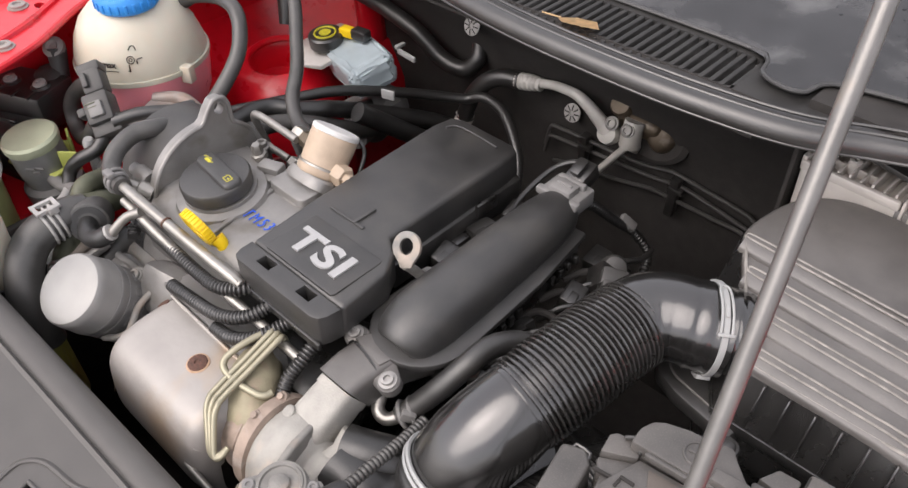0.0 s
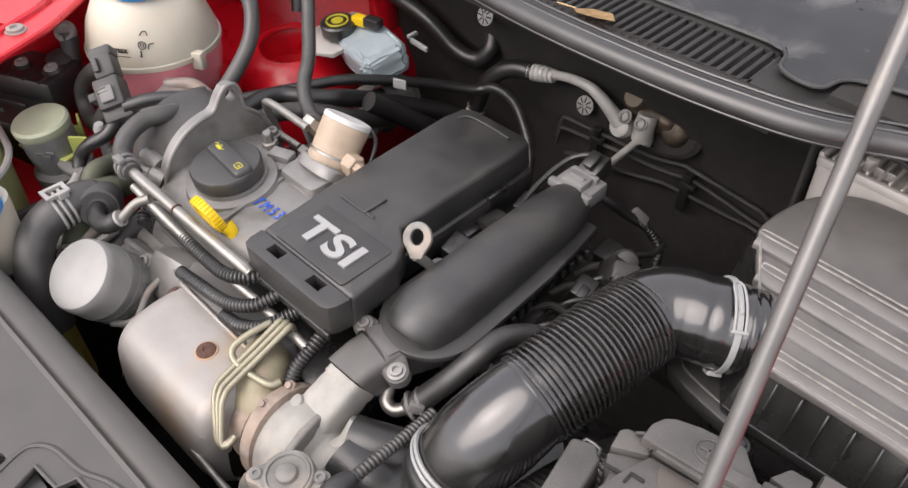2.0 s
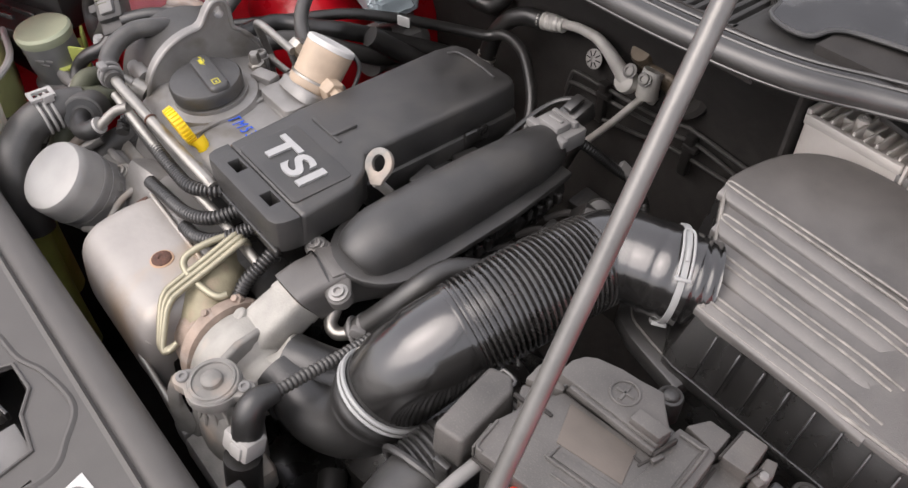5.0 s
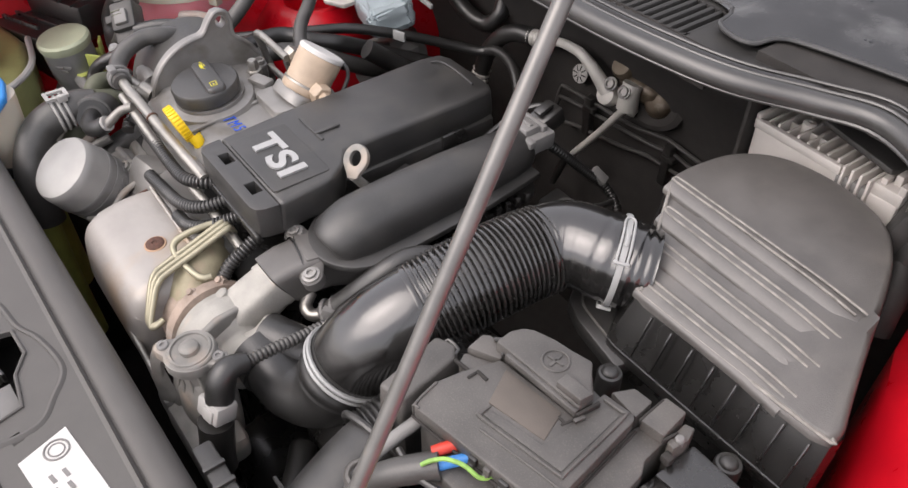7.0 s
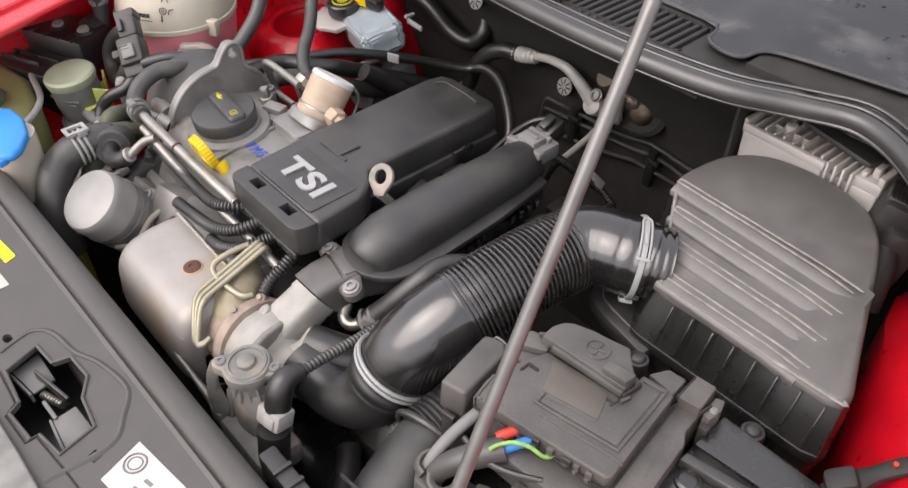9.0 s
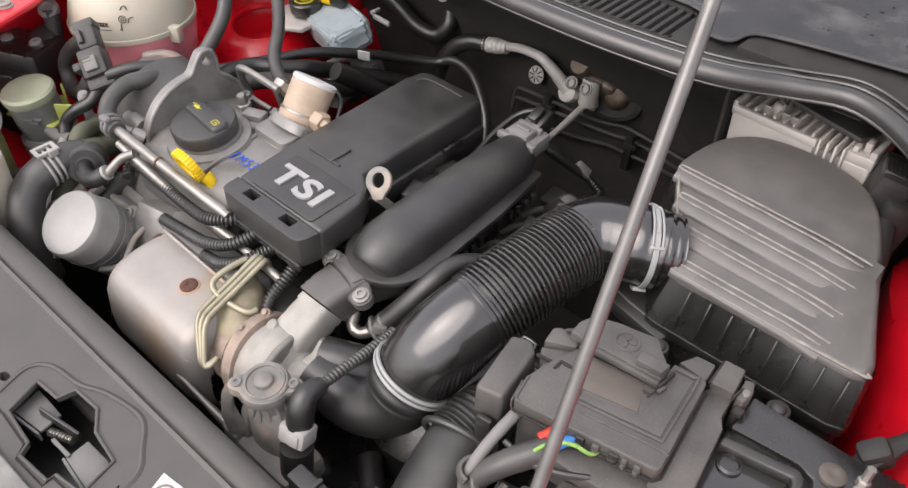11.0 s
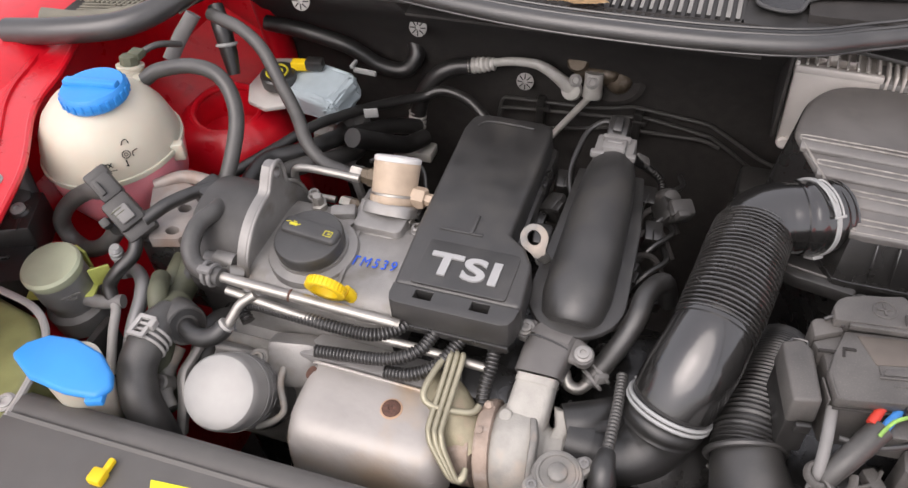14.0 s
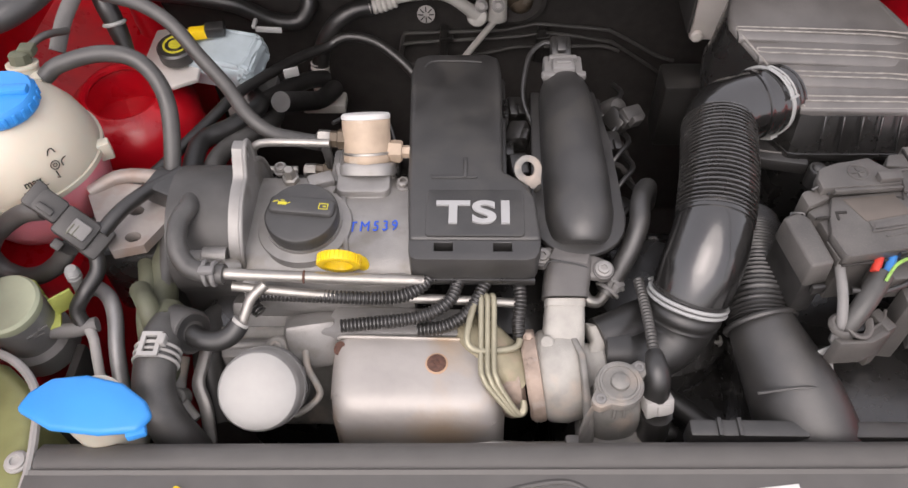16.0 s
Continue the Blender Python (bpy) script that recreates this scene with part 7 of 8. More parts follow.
part("cylinder", joined(lathe([(0.03, 0), (0.03, 0.06), (0.02, 0.07), (0.02, 0.10), (0, 0.10)], (-0.70, 0.64, 0.80), (0.3, -0.9, 0.1), 24), box((-0.69, 0.60, 0.81), (0.06, 0.06, 0.04), 0.006)), "conn", bt, "grey master cylinder")
part("clip", joined(box((-0.664, 0.642, 0.888), (0.034, 0.004, 0.007), 0.001, (0, 0, -5)), box((-0.682, 0.648, 0.893), (0.005, 0.016, 0.005), 0.001)), "white", bt, "white plastic clip")
part("label_tab", box((-0.628, 0.575, 0.875), (0.018, 0.003, 0.013), 0.001, (0, 0, 20)), "white", bt, "white label tab")
part("collar_plate", prism([(-0.812, 0.588), (-0.812, 0.655), (-0.782, 0.662), (-0.745, 0.64), (-0.738, 0.56), (-0.765, 0.545), (-0.795, 0.555)], 0.872, 0.879, 0.002), "ecu", bt, "dusty beige plate under the cap")
solo("hose_bracket", joined(box((-0.703, 0.348, 0.908), (0.056, 0.030, 0.026), 0.004, (0, 10, -20)), box((-0.690, 0.346, 0.922), (0.020, 0.020, 0.010), 0.003, (0, 10, -20))), "black", "black plastic bracket clamping three hoses", "bracket")
conn_l = thing("wing_connector", "black plug with a white ring by the strut tower", "connector", (-0.83, 0.58, 0.92))
part("plug", tube([(-0.838, 0.60, 0.985), (-0.826, 0.585, 0.965), (-0.818, 0.575, 0.935), (-0.812, 0.565, 0.91)], [0.010, 0.012, 0.011, 0.008], 14, 5), "black", conn_l)
part("ring", ring((-0.8205, 0.578, 0.945), (-0.2, 0.4, 1), 0.0115, 0.0025, 20), "white", conn_l)
part("stay", tube([(-0.842, 0.560, 0.995), (-0.858, 0.545, 0.972), (-0.866, 0.52, 0.95)], 0.010, 10, 5, flat=0.5), "conn", conn_l)
hose([(-0.90, 0.50, 0.95), (-0.88, 0.485, 0.975), (-0.86, 0.50, 0.985), (-0.85, 0.53, 0.97)], 0.004, "thin grey cable behind the coolant tank")
# the hose takes its lime from light put into the colour
hose([(-0.672, 0.122, 0.82), (-0.664, 0.114, 0.78), (-0.660, 0.112, 0.74), (-0.655, 0.112, 0.68), (-0.65, 0.115, 0.60)], 0.0135, "hose low beside the radiator with lime light painted in", "lime_plate_light")
solo("washer_pump_tube", tube([(-0.795, 0.272, 0.845), (-0.781, 0.270, 0.852), (-0.765, 0.258, 0.853), (-0.755, 0.238, 0.848), (-0.748, 0.205, 0.835), (-0.740, 0.165, 0.80)], 0.0078, 12, 6), "filter_b", "pale plastic tube before the red wing", "tube")
solo("washer_pump_tube", tube([(-0.782, 0.228, 0.852), (-0.770, 0.216, 0.850), (-0.762, 0.195, 0.842), (-0.757, 0.165, 0.81)], 0.0050, 12, 6), "grey_l", "white plastic tube before the red wing", "tube")

# ---- dark clutter between head and bulkhead ----
cl = thing("injector_wiring", "dark plugs and wiring below the charge pipe", "wiring", (-0.27, 0.43, 0.84))
for x, y, z, a in ((-0.262, 0.345, 0.85, 20), (-0.268, 0.40, 0.86, -15), (-0.255, 0.46, 0.865, 10), (-0.245, 0.49, 0.875, 40), (-0.27, 0.52, 0.86, 0), (-0.36, 0.40, 0.89, 10), (-0.358, 0.45, 0.89, -20), (-0.36, 0.50, 0.88, 10)):
    part("plug", joined(box((x, y, z), (0.02, 0.026, 0.022), 0.003, (10, a, a)), box((x + 0.006, y - 0.01, z + 0.011), (0.008, 0.014, 0.005), 0.001, (10, a, a))), "black", cl)
for k in range(5):
    y = 0.34 + 0.04 * k
    part("cable", tube([(-0.265, y, 0.86), (-0.25, y + 0.015, 0.875), (-0.235, y + 0.04, 0.872), (-0.24, y + 0.07, 0.86)], 0.003, 8, 5), "rubber_d", cl)
part("steel_plug", lathe([(0.008, 0), (0.008, 0.02), (0.006, 0.022), (0, 0.022)], (-0.275, 0.33, 0.865), (0.8, -0.2, 0.6), 12), "steel", cl, "bright steel plug")
part("clip", box((-0.243, 0.395, 0.835), (0.018, 0.02, 0.015), 0.003, (0, 20, 30)), "black", cl)
part("pale_plug", joined(box((-0.232, 0.488, 0.882), (0.026, 0.02, 0.022), 0.004, (20, 10, 30)), box((-0.228, 0.475, 0.888), (0.014, 0.008, 0.014), 0.002, (20, 10, 30))), "timing", cl, "dark grey plug")
part("round_plug", lathe([(0.008, -0.012), (0.0125, -0.010), (0.0135, 0.004), (0.011, 0.010), (0.006, 0.012), (0, 0.012)], (-0.247, 0.512, 0.872), (0.5, -0.5, 0.7), 16), "timing", cl, "round grey plug")
part("pale_wedge", box((-0.256, 0.466, 0.868), (0.018, 0.014, 0.012), 0.003, (20, 30, 10)), "conn", cl, "grey plug")
part("brown_plug", box((-0.284, 0.415, 0.858), (0.022, 0.022, 0.018), 0.004, (0, 20, 30)), "rust", cl, "reddish brown plug")
for k in range(3):
    part("cable", tube([(-0.275, 0.40 + 0.035 * k, 0.868), (-0.264, 0.42 + 0.035 * k, 0.872), (-0.246, 0.425 + 0.04 * k, 0.866), (-0.230, 0.41 + 0.04 * k, 0.846)], 0.0034, 8, 5), "felt", cl)
part("bellows_cable", tube([(-0.302, 0.535, 0.910), (-0.295, 0.552, 0.893), (-0.291, 0.585, 0.858), (-0.282, 0.608, 0.834), (-0.262, 0.608, 0.816), (-0.256, 0.590, 0.795), (-0.262, 0.56, 0.775)], 0.0052, 10, 6, ring=(0.004, 0.001)), "rubber_d", cl)
part("pale_tag", box((-0.287, 0.600, 0.850), (0.020, 0.012, 0.008), 0.002, (20, 40, 30)), "conn", cl, "pale grey cable clip")
part("bracket", box((-0.145, 0.60, 0.80), (0.06, 0.05, 0.10), 0.006), "black", cl)


# ---- battery tray, fuse box ----
def fuse_box():
    fb = thing("fuse_box", "dusty grey plastic fuse box on the battery", "fuse box", (-0.04, 0.29, 0.9))

    def block(name, outline, z0, z1, r=0.0015, label="", mat="fuse", **more):
        return part(name, prism(outline, z0, z1, r, 2, **more), mat, fb, label)
    lid = [(-0.0999, 0.2504), (-0.0945, 0.2300), (-0.0900, 0.2290), (-0.0627, 0.2345), (0.0075, 0.2474), (0.0098, 0.2510), (-0.0028, 0.3310), (-0.0060, 0.3346), (-0.0288, 0.3312), (-0.0268, 0.3040), (-0.0885, 0.2960), (-0.0966, 0.2697)]
    block("base", [(-0.1080, 0.2980), (-0.0975, 0.2504), (-0.0920, 0.2320), (-0.0627, 0.2365), (0.0065, 0.2500), (-0.0035, 0.3310), (-0.0420, 0.3330), (-0.0900, 0.3180)], 0.895, 0.955, 0.003)
    block("main_lid", lid, 0.9505, 0.9620, 0.0016)
    # black strip paints the shade in the gap round the main lid
    part("lid_gap_shade", tube([(-0.0940, 0.2285, 0.9505), (-0.0630, 0.2330, 0.9505), (0.0085, 0.2465, 0.9505), (0.0112, 0.2515, 0.9505), (-0.0012, 0.3330, 0.9505)], 0.0012, 6, 1), "felt", fb)
    block("raised_field", [(-0.0620, 0.2590), (-0.0030, 0.2705), (-0.0105, 0.3260), (-0.0250, 0.3240), (-0.0225, 0.2900), (-0.0235, 0.2745), (-0.0600, 0.2660)], 0.9610, 0.9628, 0.0006)
    part("lid_bead", tube([(-0.0640, 0.2670, 0.9622), (-0.0625, 0.2590, 0.9626), (-0.0590, 0.2572, 0.9628), (-0.0050, 0.2676, 0.9628), (-0.0005, 0.2690, 0.9628), (-0.0008, 0.2730, 0.9628), (-0.0080, 0.3270, 0.9628), (-0.0120, 0.3290, 0.9626), (-0.0250, 0.3272, 0.9624)], 0.0011, 8, 5), "fuse", fb)
    part("lid_bead", tube([(-0.0545, 0.2512, 0.9622), (0.0040, 0.2627, 0.9622), (0.0050, 0.2580, 0.9610)], 0.0008, 8, 3), "fuse", fb)
    block("terminal_lid", [(-0.0980, 0.2985), (-0.0993, 0.3120), (-0.0960, 0.3210), (-0.0901, 0.3260), (-0.0751, 0.3316), (-0.0629, 0.3339), (-0.0474, 0.3382), (-0.0407, 0.3310), (-0.0268, 0.3190), (-0.0262, 0.3055), (-0.0873, 0.2998)], 0.9540, 0.9700, 0.0022)
    part("lid_mark", ring((-0.0618, 0.3188, 0.9702), (0, 0, 1), 0.0088, 0.0009, 28), "fuse", fb)
    part("lid_cross", joined(box((-0.0618, 0.3188, 0.9703), (0.0120, 0.0022, 0.0016), 0.0004, (0, 0, 10)), box((-0.0618, 0.3188, 0.9703), (0.0022, 0.0120, 0.0016), 0.0004, (0, 0, 10))), "fuse", fb)
    block("hinge_block", [(-0.0271, 0.3070), (-0.0260, 0.3175), (-0.0480, 0.3150), (-0.0470, 0.3050)], 0.9680, 0.9755, 0.0014)
    part("lid_strip", box((-0.0565, 0.3015, 0.9655), (0.061, 0.0042, 0.006), 0.0014, (0, 0, 5)), "fuse", fb)
    # black boxes stand for shade in the gap at the hinge
    part("hinge_gap_shade", joined(box((-0.0243, 0.3120, 0.9640), (0.0022, 0.018, 0.006), 0.0006, (0, 0, -6)), box((-0.0262, 0.2975, 0.9622), (0.0016, 0.010, 0.0016), 0.0004, (0, 0, -12)), box((-0.0300, 0.2955, 0.9622), (0.0060, 0.0018, 0.0014), 0.0004)), "felt", fb, "dark strips painting the shaded gap beside the hinge")
    part("snap_hook", box((-0.0228, 0.3035, 0.9640), (0.0030, 0.0080, 0.0030), 0.0008, (0, 0, -12)), "fuse", fb)
    block("print_panel", [(-0.0800, 0.2930), (-0.0335, 0.2990), (-0.0250, 0.2770), (-0.0665, 0.2676)], 0.9600, 0.9628, 0.0004, "brown unreadable print panel", "brown")
    block("side_block", [(-0.1107, 0.2845), (-0.1137, 0.3000), (-0.1100, 0.3040), (-0.0930, 0.3075), (-0.0892, 0.2960)], 0.90, 0.9615, 0.0018)
    part("side_arch", tube([(-0.1040, 0.3035, 0.9625), (-0.0980, 0.3055, 0.9650), (-0.0915, 0.3040, 0.9645), (-0.0905, 0.2985, 0.9625)], 0.0016, 8, 5), "black", fb)
    block("side_block", [(-0.1055, 0.2735), (-0.1110, 0.2830), (-0.0890, 0.2945), (-0.0790, 0.2785)], 0.90, 0.9575, 0.0018)
    # shade behind the lid drawn as black strips
    part("side_gap_shade", joined(box((-0.0985, 0.2735, 0.9600), (0.018, 0.0022, 0.0030), 0.0006, (0, 0, 8)), box((-0.0855, 0.2775, 0.9620), (0.010, 0.0026, 0.0024), 0.0006, (0, 0, 4)), box((-0.0895, 0.2725, 0.9622), (0.0020, 0.0070, 0.0020), 0.0005)), "felt", fb, "dark strips painting the shaded gap behind the lid")
    part("edge_bead", tube([(-0.0985, 0.2510, 0.9622), (-0.0935, 0.2315, 0.9622), (-0.0890, 0.2305, 0.9620)], 0.0010, 8, 3), "fuse", fb)
    for x in (-0.0960, -0.0920):
        part("edge_ledge", box((x - 0.0035, 0.2405, 0.951), (0.0016, 0.020, 0.010), 0.0005, (0, 0, 15)), "fuse", fb)
    for x, w in ((-0.0430, 0.006), (-0.0320, 0.005), (-0.0195, 0.007), (-0.0120, 0.004), (-0.0030, 0.005)):
        y = 0.2474 + (x - 0.0075) * 0.184
        part("snap_hook", joined(box((x, y - 0.0008, 0.9555), (w, 0.0034, 0.0070), 0.0008, (0, 0, 10)), box((x, y - 0.0026, 0.9520), (w * 0.7, 0.0024, 0.0040), 0.0006, (0, 0, 10))), "black" if w > 0.0055 else "fuse", fb)
    block("ramp", [(0.0060, 0.2440), (-0.0040, 0.3340), (-0.0020, 0.3420), (0.0145, 0.3420), (0.0165, 0.3225), (0.0222, 0.3140), (0.0311, 0.2590), (0.0290, 0.2480)], 0.890, 0.9505, 0.0014)
    block("rear_block", [(-0.0279, 0.3364), (-0.0211, 0.3512), (-0.0067, 0.3526), (-0.0047, 0.3345)], 0.90, 0.9600, 0.0018)
    block("rear_block", [(-0.0022, 0.3363), (-0.0050, 0.3626), (0.0113, 0.3642), (0.0148, 0.3391)], 0.90, 0.9590, 0.0018)
    block("rear_catch", [(0.0165, 0.3410), (0.0140, 0.3600), (0.0205, 0.3625), (0.0240, 0.3520), (0.0225, 0.3400)], 0.90, 0.9540, 0.0012)
    # the rear slots' shade is drawn as black blocks
    part("rear_gap_shade", joined(box((0.0160, 0.3440, 0.9545), (0.0018, 0.012, 0.004), 0.0004, (0, 0, -8)), box((-0.0034, 0.3480, 0.9570), (0.0016, 0.024, 0.004), 0.0004, (0, 0, 4)), box((0.0225, 0.3365, 0.9470), (0.0070, 0.0060, 0.006), 0.001)), "felt", fb, "dark blocks painting the shade in the rear slots")
    part("screw", lathe([(0.0032, -0.004), (0.0032, 0.001), (0.0022, 0.0022), (0, 0.0022)], (0.0205, 0.3480, 0.9545), seg=12), "conn", fb)
    block("apron", [(-0.0660, 0.2190), (-0.0300, 0.2215), (0.0114, 0.2275), (0.0200, 0.2295), (0.0270, 0.2340), (0.0312, 0.2410), (0.0322, 0.2500), (0.0308, 0.2620), (0.0000, 0.2620), (-0.0640, 0.2400)], 0.915, 0.9430, 0.0022)


fuse_box()


def relay_cap():
    rc = thing("relay_housing", "grey plastic relay housing with a smooth cap", "relay housing", (-0.117, 0.25, 0.9))
    o = [(-0.1226, 0.222), (-0.102, 0.227), (-0.110, 0.274), (-0.119, 0.2827), (-0.1336, 0.276)]
    part("cap", prism(o, 0.930, 0.958, 0.003, 3, draft=0.002), "fuse", rc)
    part("body", prism(o, 0.885, 0.936, 0.002), "black", rc)
    part("latch", box((-0.110, 0.219, 0.930), (0.012, 0.005, 0.010), 0.0015, (0, 0, 8)), "black", rc)
    part("catch", tube([(-0.126, 0.276, 0.955), (-0.126, 0.281, 0.957), (-0.115, 0.281, 0.957), (-0.115, 0.276, 0.955)], 0.0012, 6, 2), "black", rc)


relay_cap()


def battery():
    b = thing("battery", "black car battery with gold and blue label", "battery", (0.13, 0.27, 0.74))
    part("case", box((0.139, 0.275, 0.835), (0.24, 0.175, 0.19), 0.005), "side", b)
    part("top_lid", prism(rounded(0.022, 0.19, 0.259, 0.362, 0.006), 0.925, 0.936, 0.003), "side", b)
    part("rear_step", prism([(0.024, 0.3245), (0.072, 0.3290), (0.084, 0.3250), (0.090, 0.3080), (0.20, 0.3180), (0.20, 0.36), (0.024, 0.36)], 0.93, 0.943, 0.002), "side", b)
    part("handle_frame", prism([(0.0250, 0.3140), (0.0745, 0.3240), (0.0795, 0.3200), (0.0815, 0.3120), (0.0855, 0.2720), (0.0795, 0.2715), (0.0755, 0.3100), (0.0730, 0.3155), (0.0250, 0.3060)], 0.934, 0.9450, 0.0014), "cover", b, "grey folding carry handle")
    part("handle_floor", prism([(0.0260, 0.2660), (0.0260, 0.3050), (0.0720, 0.3140), (0.0745, 0.3090), (0.0785, 0.2700)], 0.9350, 0.9375, 0.0008), "gloss", b, "dark shiny panel under the handle")
    part("vent_plug", lathe([(0.009, 0), (0.009, 0.002), (0.007, 0.003), (0.006, 0.001), (0, 0.001)], (0.0370, 0.3010, 0.9372), seg=24), "side", b)
    part("lid_seam", box((0.1380, 0.2960, 0.9363), (0.100, 0.0016, 0.0012), 0, (0, 0, 7)), "felt", b)
    part("vent_plug", lathe([(0.009, 0), (0.009, 0.003), (0.007, 0.004), (0.003, 0.004), (0, 0.002)], (0.092, 0.335, 0.943), seg=20), "brown", b, "brown stained vent plug")
    lb = part("label", prism([(0.008, 0.192), (0.010, 0.260), (0.0322, 0.2633), (0.0876, 0.2690), (0.0910, 0.192)], 0.9355, 0.9378, 0), "gold", b, "gold label with a blue mark")
    part("blue_field", prism([(0.0880, 0.2691), (0.1500, 0.2775), (0.1500, 0.200), (0.0914, 0.192)], 0.9357, 0.9376, 0), "navy", lb, "blue half of the label")
    for x, w, h in ((0.0345, 0.0080, 0.0095), (0.0435, 0.0078, 0.0105), (0.0522, 0.0066, 0.0075), (0.0590, 0.0038, 0.0105), (0.0655, 0.0066, 0.0072), (0.0737, 0.0068, 0.0072)):
        part("brand_shape", prism(rounded(x - w / 2, 0.2560 + 0.06 * (x - 0.05) - h / 2, x + w / 2, 0.2560 + 0.06 * (x - 0.05) + h / 2, 0.0022), 0.9377, 0.9381, 0), "navy", lb)
    part("red_stripe", box((0.0460, 0.2480, 0.9379), (0.034, 0.0012, 0.0004), 0, (0, 0, 8)), "orange_red", lb)
    part("print_bar", box((0.0500, 0.2425, 0.9379), (0.032, 0.0034, 0.0004), 0, (0, 0, 6)), "black_ink", lb)
    part("print_bar", box((0.1120, 0.2645, 0.9378), (0.034, 0.0060, 0.0004), 0, (0, 0, 7)), "paper", lb)
    for k in range(3):
        part("print_bar", box((0.1000, 0.2540 - 0.009 * k, 0.9378), (0.012, 0.0042, 0.0004), 0, (0, 0, 7)), "paper", lb)
        part("print_bar", box((0.1300, 0.2575 - 0.009 * k, 0.9378), (0.010, 0.0042, 0.0004), 0, (0, 0, 7)), "paper", lb)
    part("terminal", lathe([(0.0090, 0), (0.0072, 0.02), (0.0062, 0.021), (0, 0.021)], (0.130, 0.326, 0.936), seg=24), "alloy", b)


battery()
bc = thing("battery_clamp", "dull lead battery terminal clamp", "clamp", (0.125, 0.327, 0.94))
part("collar", joined(lathe([(0.0070, 0), (0.0098, 0.001), (0.0098, 0.008), (0.0070, 0.009), (0.0070, 0)], (0.130, 0.326, 0.944), seg=24), box((0.114, 0.327, 0.949), (0.018, 0.011, 0.009), 0.002)), "steel", bc)
part("bolt", lathe([(0.0045, 0), (0.0045, 0.006), (0.003, 0.007), (0.003, 0.018), (0, 0.018)], (0.109, 0.335, 0.951), (0, 0.1, 1), 6), "steel", bc)
part("bolt", lathe([(0.005, -0.005), (0.005, 0.003), (0, 0.003)], (0.106, 0.322, 0.949), (-1, -0.2, 0), 6), "steel", bc)
cover_part = part("cable_cover", box((0.170, 0.33, 0.948), (0.045, 0.05, 0.024), 0.004), "cover", bc, "ribbed black cover")
for i in range(5):
    part("rib", box((0.152 + 0.009 * i, 0.33, 0.9605), (0.003, 0.04, 0.003), 0.001), "cover", cover_part)

# cables at the front of the fuse box
cb = thing("battery_cables", "battery cables with red and blue sleeves", "cables", (-0.07, 0.22, 0.9))
part("trunk", tube([(-0.092, 0.184, 0.90), (-0.088, 0.190, 0.918), (-0.0785, 0.1995, 0.931), (-0.066, 0.215, 0.939), (-0.058, 0.225, 0.943)], [0.0085, 0.0085, 0.009, 0.0095, 0.0095], 14, 6), "rubber", cb)
part("grey_cable", tube([(-0.0965, 0.183, 0.905), (-0.0955, 0.1905, 0.924), (-0.094, 0.2087, 0.937), (-0.0925, 0.233, 0.944)], 0.0045, 12, 6), "conn", cb, "pale grey cable")
part("red_sleeve", tube([(-0.0665, 0.2246, 0.947), (-0.062, 0.234, 0.950), (-0.0575, 0.2425, 0.951)], 0.0040, 12, 5), "orange_red", cb, "red sleeve")
part("blue_sleeve", tube([(-0.058, 0.2226, 0.945), (-0.0515, 0.233, 0.949), (-0.0448, 0.244, 0.951)], 0.0037, 12, 5), "sky_blue", cb, "blue sleeve")
part("green_wire", tube([(-0.0620, 0.213, 0.950), (-0.0585, 0.218, 0.954), (-0.0528, 0.2243, 0.957), (-0.0428, 0.2305, 0.957), (-0.0325, 0.2345, 0.953), (-0.0295, 0.2434, 0.950)], 0.0015, 8, 5), "green_wire", cb, "green and yellow wire")
part("dark_wire", tube([(-0.086, 0.212, 0.938), (-0.065, 0.210, 0.938), (-0.045, 0.215, 0.94), (-0.025, 0.226, 0.942)], 0.0024, 8, 5), "black", cb)
br = thing("cable_bracket", "grey plastic cable bracket in front of the fuse box", "bracket", (-0.10, 0.19, 0.88))
part("loop", tube([(-0.0905, 0.1935, 0.922), (-0.0960, 0.1965, 0.923), (-0.1020, 0.1930, 0.922), (-0.1030, 0.1855, 0.921), (-0.0985, 0.1800, 0.920), (-0.0920, 0.1790, 0.919)], 0.0022, 8, 6, flat=1.6), "fuse", br)
part("loop", tube([(-0.0925, 0.1925, 0.922), (-0.0900, 0.1860, 0.920), (-0.0840, 0.1800, 0.918), (-0.0765, 0.1800, 0.917), (-0.0715, 0.1860, 0.918), (-0.0705, 0.1950, 0.920)], 0.0022, 8, 6, flat=1.6), "fuse", br)
part("yoke", prism([(-0.1010, 0.1800), (-0.0960, 0.1740), (-0.0700, 0.1760), (-0.0520, 0.1850), (-0.0500, 0.1930), (-0.0560, 0.1960), (-0.0700, 0.1880), (-0.0760, 0.1800), (-0.0840, 0.1795), (-0.0920, 0.1830)], 0.880, 0.9130, 0.0016), "fuse", br)
part("leg", box((-0.0545, 0.1985, 0.885), (0.011, 0.022, 0.060), 0.002, (0, 0, 28)), "fuse", br)
part("rim", tube([(-0.0700, 0.1880, 0.9135), (-0.0560, 0.1965, 0.9135), (-0.0500, 0.2080, 0.9145)], 0.0016, 8, 4), "fuse", br)
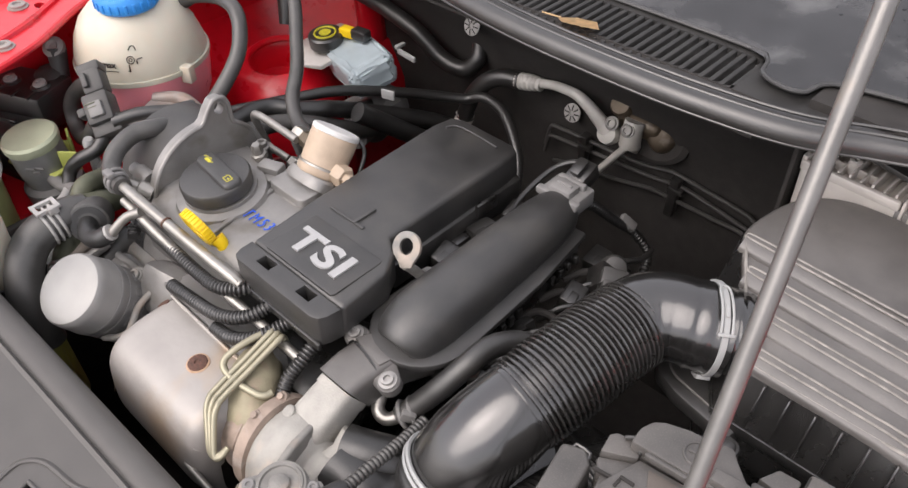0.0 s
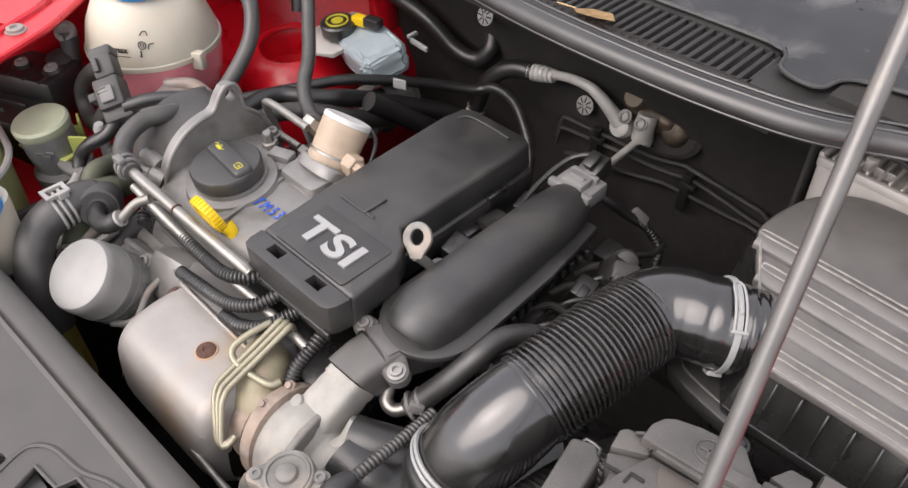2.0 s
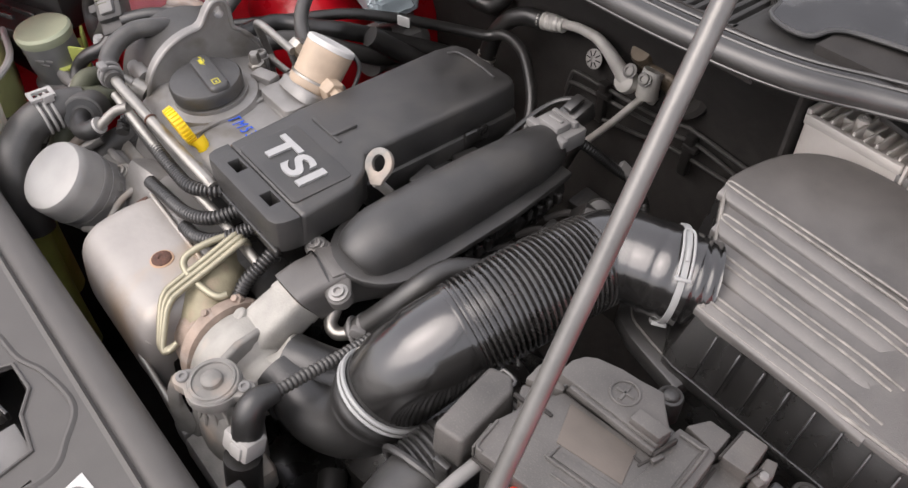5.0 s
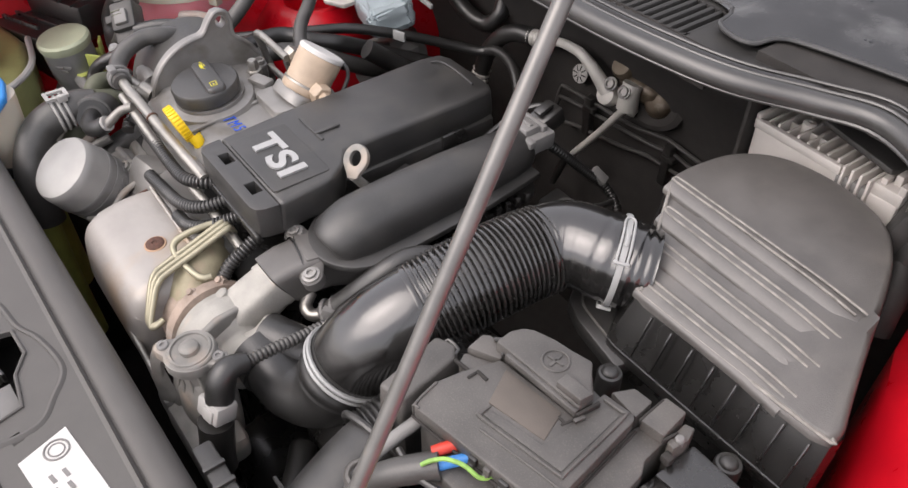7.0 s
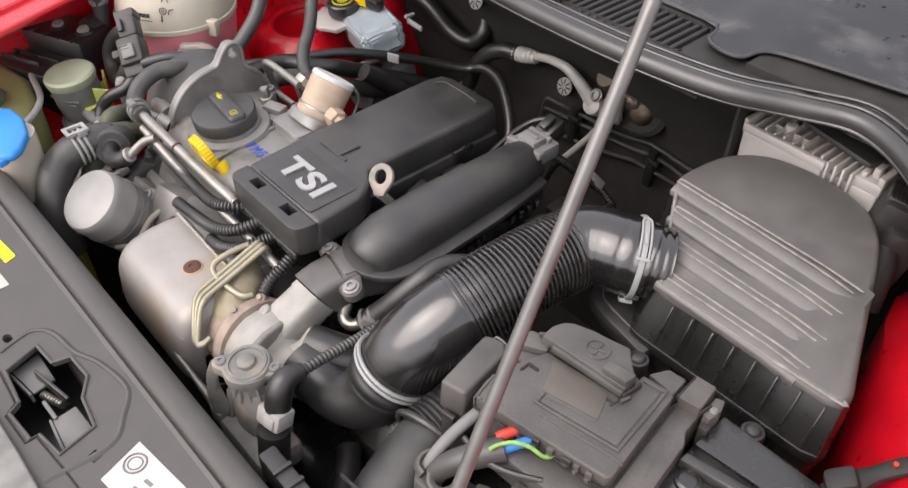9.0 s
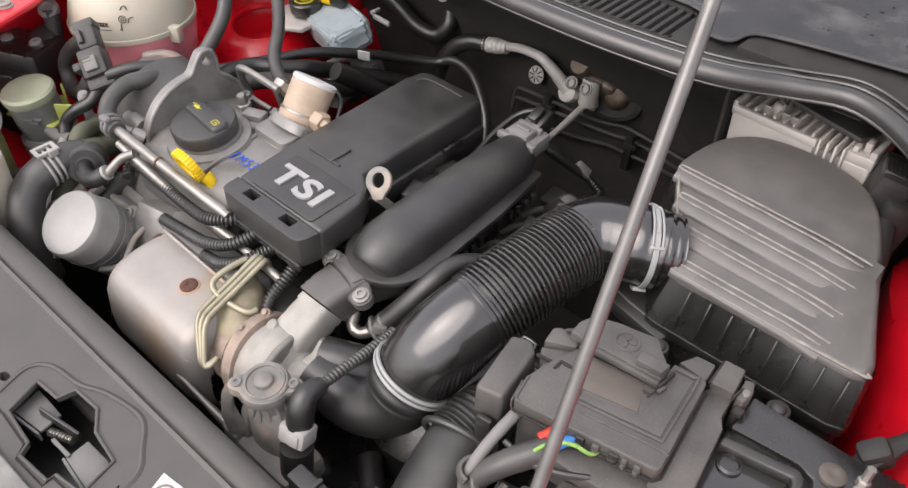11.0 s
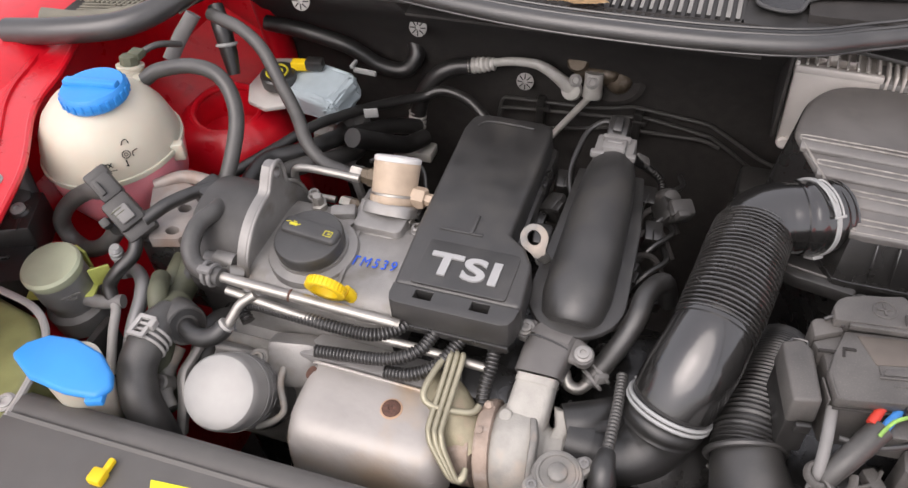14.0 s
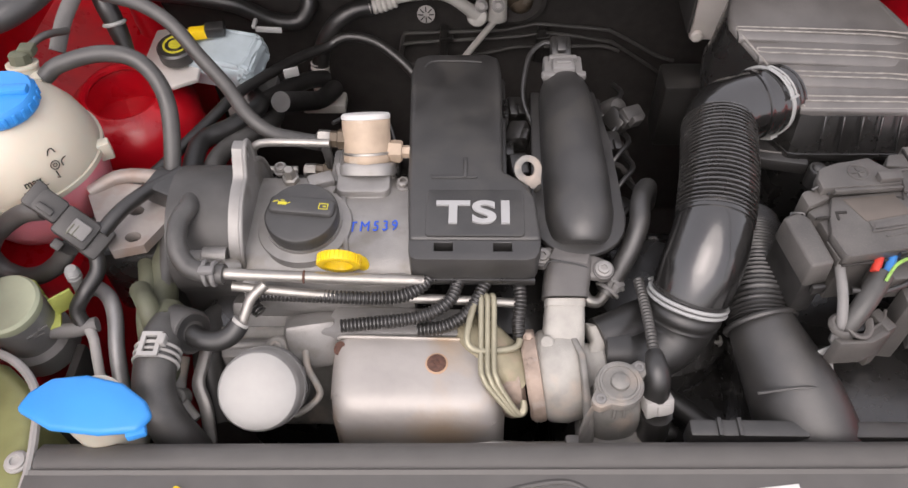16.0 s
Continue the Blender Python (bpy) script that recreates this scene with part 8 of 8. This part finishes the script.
# solid black block stands for the shade inside a recess
part("recess_shade", box((-0.0700, 0.2000, 0.888), (0.022, 0.014, 0.034), 0.002, (0, 0, 14)), "black", br)
part("tower", prism([(-0.0400, 0.2010), (-0.0400, 0.2195), (-0.0240, 0.2225), (-0.0160, 0.2080), (-0.0240, 0.1990)], 0.850, 0.9320, 0.0016), "fuse", br)
part("rail", joined(box((-0.0090, 0.2185, 0.9320), (0.034, 0.0030, 0.012), 0.0008, (0, 0, 11)), box((-0.0080, 0.2120, 0.9270), (0.034, 0.0030, 0.012), 0.0008, (0, 0, 11)), box((-0.0200, 0.2130, 0.9280), (0.0024, 0.012, 0.012), 0.0006), box((0.0040, 0.2165, 0.9290), (0.0024, 0.012, 0.012), 0.0006)), "fuse", br)
part("shelf", prism([(-0.0200, 0.1960), (-0.0180, 0.2140), (0.0080, 0.2190), (0.0110, 0.2010)], 0.870, 0.9200, 0.0014), "fuse", br)
part("clip", joined(box((-0.0040, 0.2030, 0.9215), (0.016, 0.010, 0.004), 0.0008, (0, 0, 10)), box((-0.0105, 0.2020, 0.9225), (0.003, 0.012, 0.006), 0.0006, (0, 0, 10))), "conn", br, "pale clip")
# black chip painted for the shade in the clip's slot
part("slot", box((-0.0035, 0.2028, 0.9238), (0.006, 0.004, 0.0016), 0.0003, (0, 0, 20)), "felt", br)
solo("white_tag", box((-0.090, 0.176, 0.858), (0.014, 0.003, 0.062), 0.001, (-24, -8, 20)), "white", "white plastic tag beside the air duct", "tag")
tray = thing("battery_tray", "black plastic tray under the battery", "tray", (0.02, 0.24, 0.73))
part("base", box((0.02, 0.24, 0.78), (0.34, 0.24, 0.10), 0.008), "side", tray)
part("front_rim", box((0.02, 0.122, 0.828), (0.34, 0.006, 0.012), 0.002), "side", tray)
for k in range(6):
    part("rim_rib", box((-0.12 + 0.05 * k, 0.118, 0.80), (0.004, 0.006, 0.06), 0.001), "side", tray)


# ---- air duct to the box ----
def air_duct():
    ad = thing("air_duct", "grey-black plastic cold air duct behind the radiator", "air duct", (-0.13, 0.2, 0.8))
    part("mouth", tube([(-0.106, 0.128, 0.826), (-0.110, 0.138, 0.834), (-0.118, 0.160, 0.846), (-0.128, 0.185, 0.856), (-0.137, 0.212, 0.864), (-0.140, 0.226, 0.866)], [0.046, 0.045, 0.043, 0.038, 0.033, 0.031], 28, 6, flat=0.8), "cover", ad)
    part("duct_ring", ring((-0.1395, 0.226, 0.866), (-0.2, 0.9, 0.25), 0.032, 0.003, 32), "cover", ad)
    part("bellows", tube([(-0.139, 0.222, 0.866), (-0.137, 0.25, 0.870), (-0.131, 0.285, 0.868), (-0.122, 0.325, 0.858), (-0.115, 0.36, 0.84)], 0.0305, 28, 10, ring=(0.0044, 0.0022)), "rubber_d", ad)
    part("seam", tube([(-0.158, 0.152, 0.868), (-0.12, 0.150, 0.883), (-0.085, 0.150, 0.872)], 0.0016, 6, 6), "cover", ad)


air_duct()


# ---- prop rod ----
rod = thing("hood_prop_rod", "long galvanised steel hood prop rod", "prop rod", (0.009, 0.037, 0.886))
part("shaft", tube([(0.0085, 0.0375, 0.89), (-0.0135, 0.1415, 1.045), (-0.0640, 0.379, 1.40), (-0.1344, 0.7145, 1.90)], 0.0039, 14, 1), "rod", rod)
part("pivot_grommet", lathe([(0.010, -0.004), (0.010, 0.003), (0.006, 0.006), (0, 0.006)], (0.009, 0.037, 0.887), (-0.1, 0.4, 0.9), 18), "rubber_d", rod)

# ---- right wing fittings ----
hinge = thing("wing_bracket", "black plastic bracket with a red cap on the wing", "bracket", (0.12, 0.40, 0.93))
part("arm", tube([(0.102, 0.366, 0.930), (0.110, 0.380, 0.938), (0.118, 0.394, 0.944), (0.128, 0.408, 0.950), (0.140, 0.420, 0.955)], [0.009, 0.011, 0.0075, 0.0085, 0.008], 12, 6, flat=0.7), "cowl_black", hinge)
part("body", box((0.107, 0.376, 0.938), (0.022, 0.018, 0.02), 0.005, (0, -30, 40)), "cowl_black", hinge)
part("red_dot", lathe([(0.0017, 0), (0.0017, 0.003), (0, 0.003)], (0.124, 0.400, 0.9555), (0, -0.3, 1), 12), "orange_red", hinge, "small red pin")
part("washer", lathe([(0.014, 0), (0.014, 0.003), (0.009, 0.004), (0, 0.004)], (0.143, 0.424, 0.955), (-0.3, -0.4, 0.9), 24), "rubber_d", hinge)
part("red_cap", lathe([(0.0085, 0), (0.0085, 0.008), (0.005, 0.011), (0, 0.011)], (0.1425, 0.422, 0.957), (-0.3, -0.4, 0.9), 18), "orange_red", hinge, "red plastic cap")
cable = thing("earth_cable", "black battery cable on the wing", "cable", (0.15, 0.39, 0.94))
part("upper_lead", tube([(0.145, 0.415, 0.957), (0.150, 0.40, 0.955), (0.158, 0.375, 0.950), (0.170, 0.345, 0.955)], 0.005, 10, 6), "black", cable)
part("lower_lead", tube([(0.108, 0.366, 0.928), (0.122, 0.362, 0.930), (0.145, 0.36, 0.935), (0.165, 0.35, 0.945)], 0.0085, 12, 6, ring=(0.006, 0.0015)), "rubber_d", cable)
part("end_fitting", box((0.147, 0.411, 0.957), (0.006, 0.014, 0.004), 0.001, (0, 0, 15)), "ecu", cable, "bright crimped end")
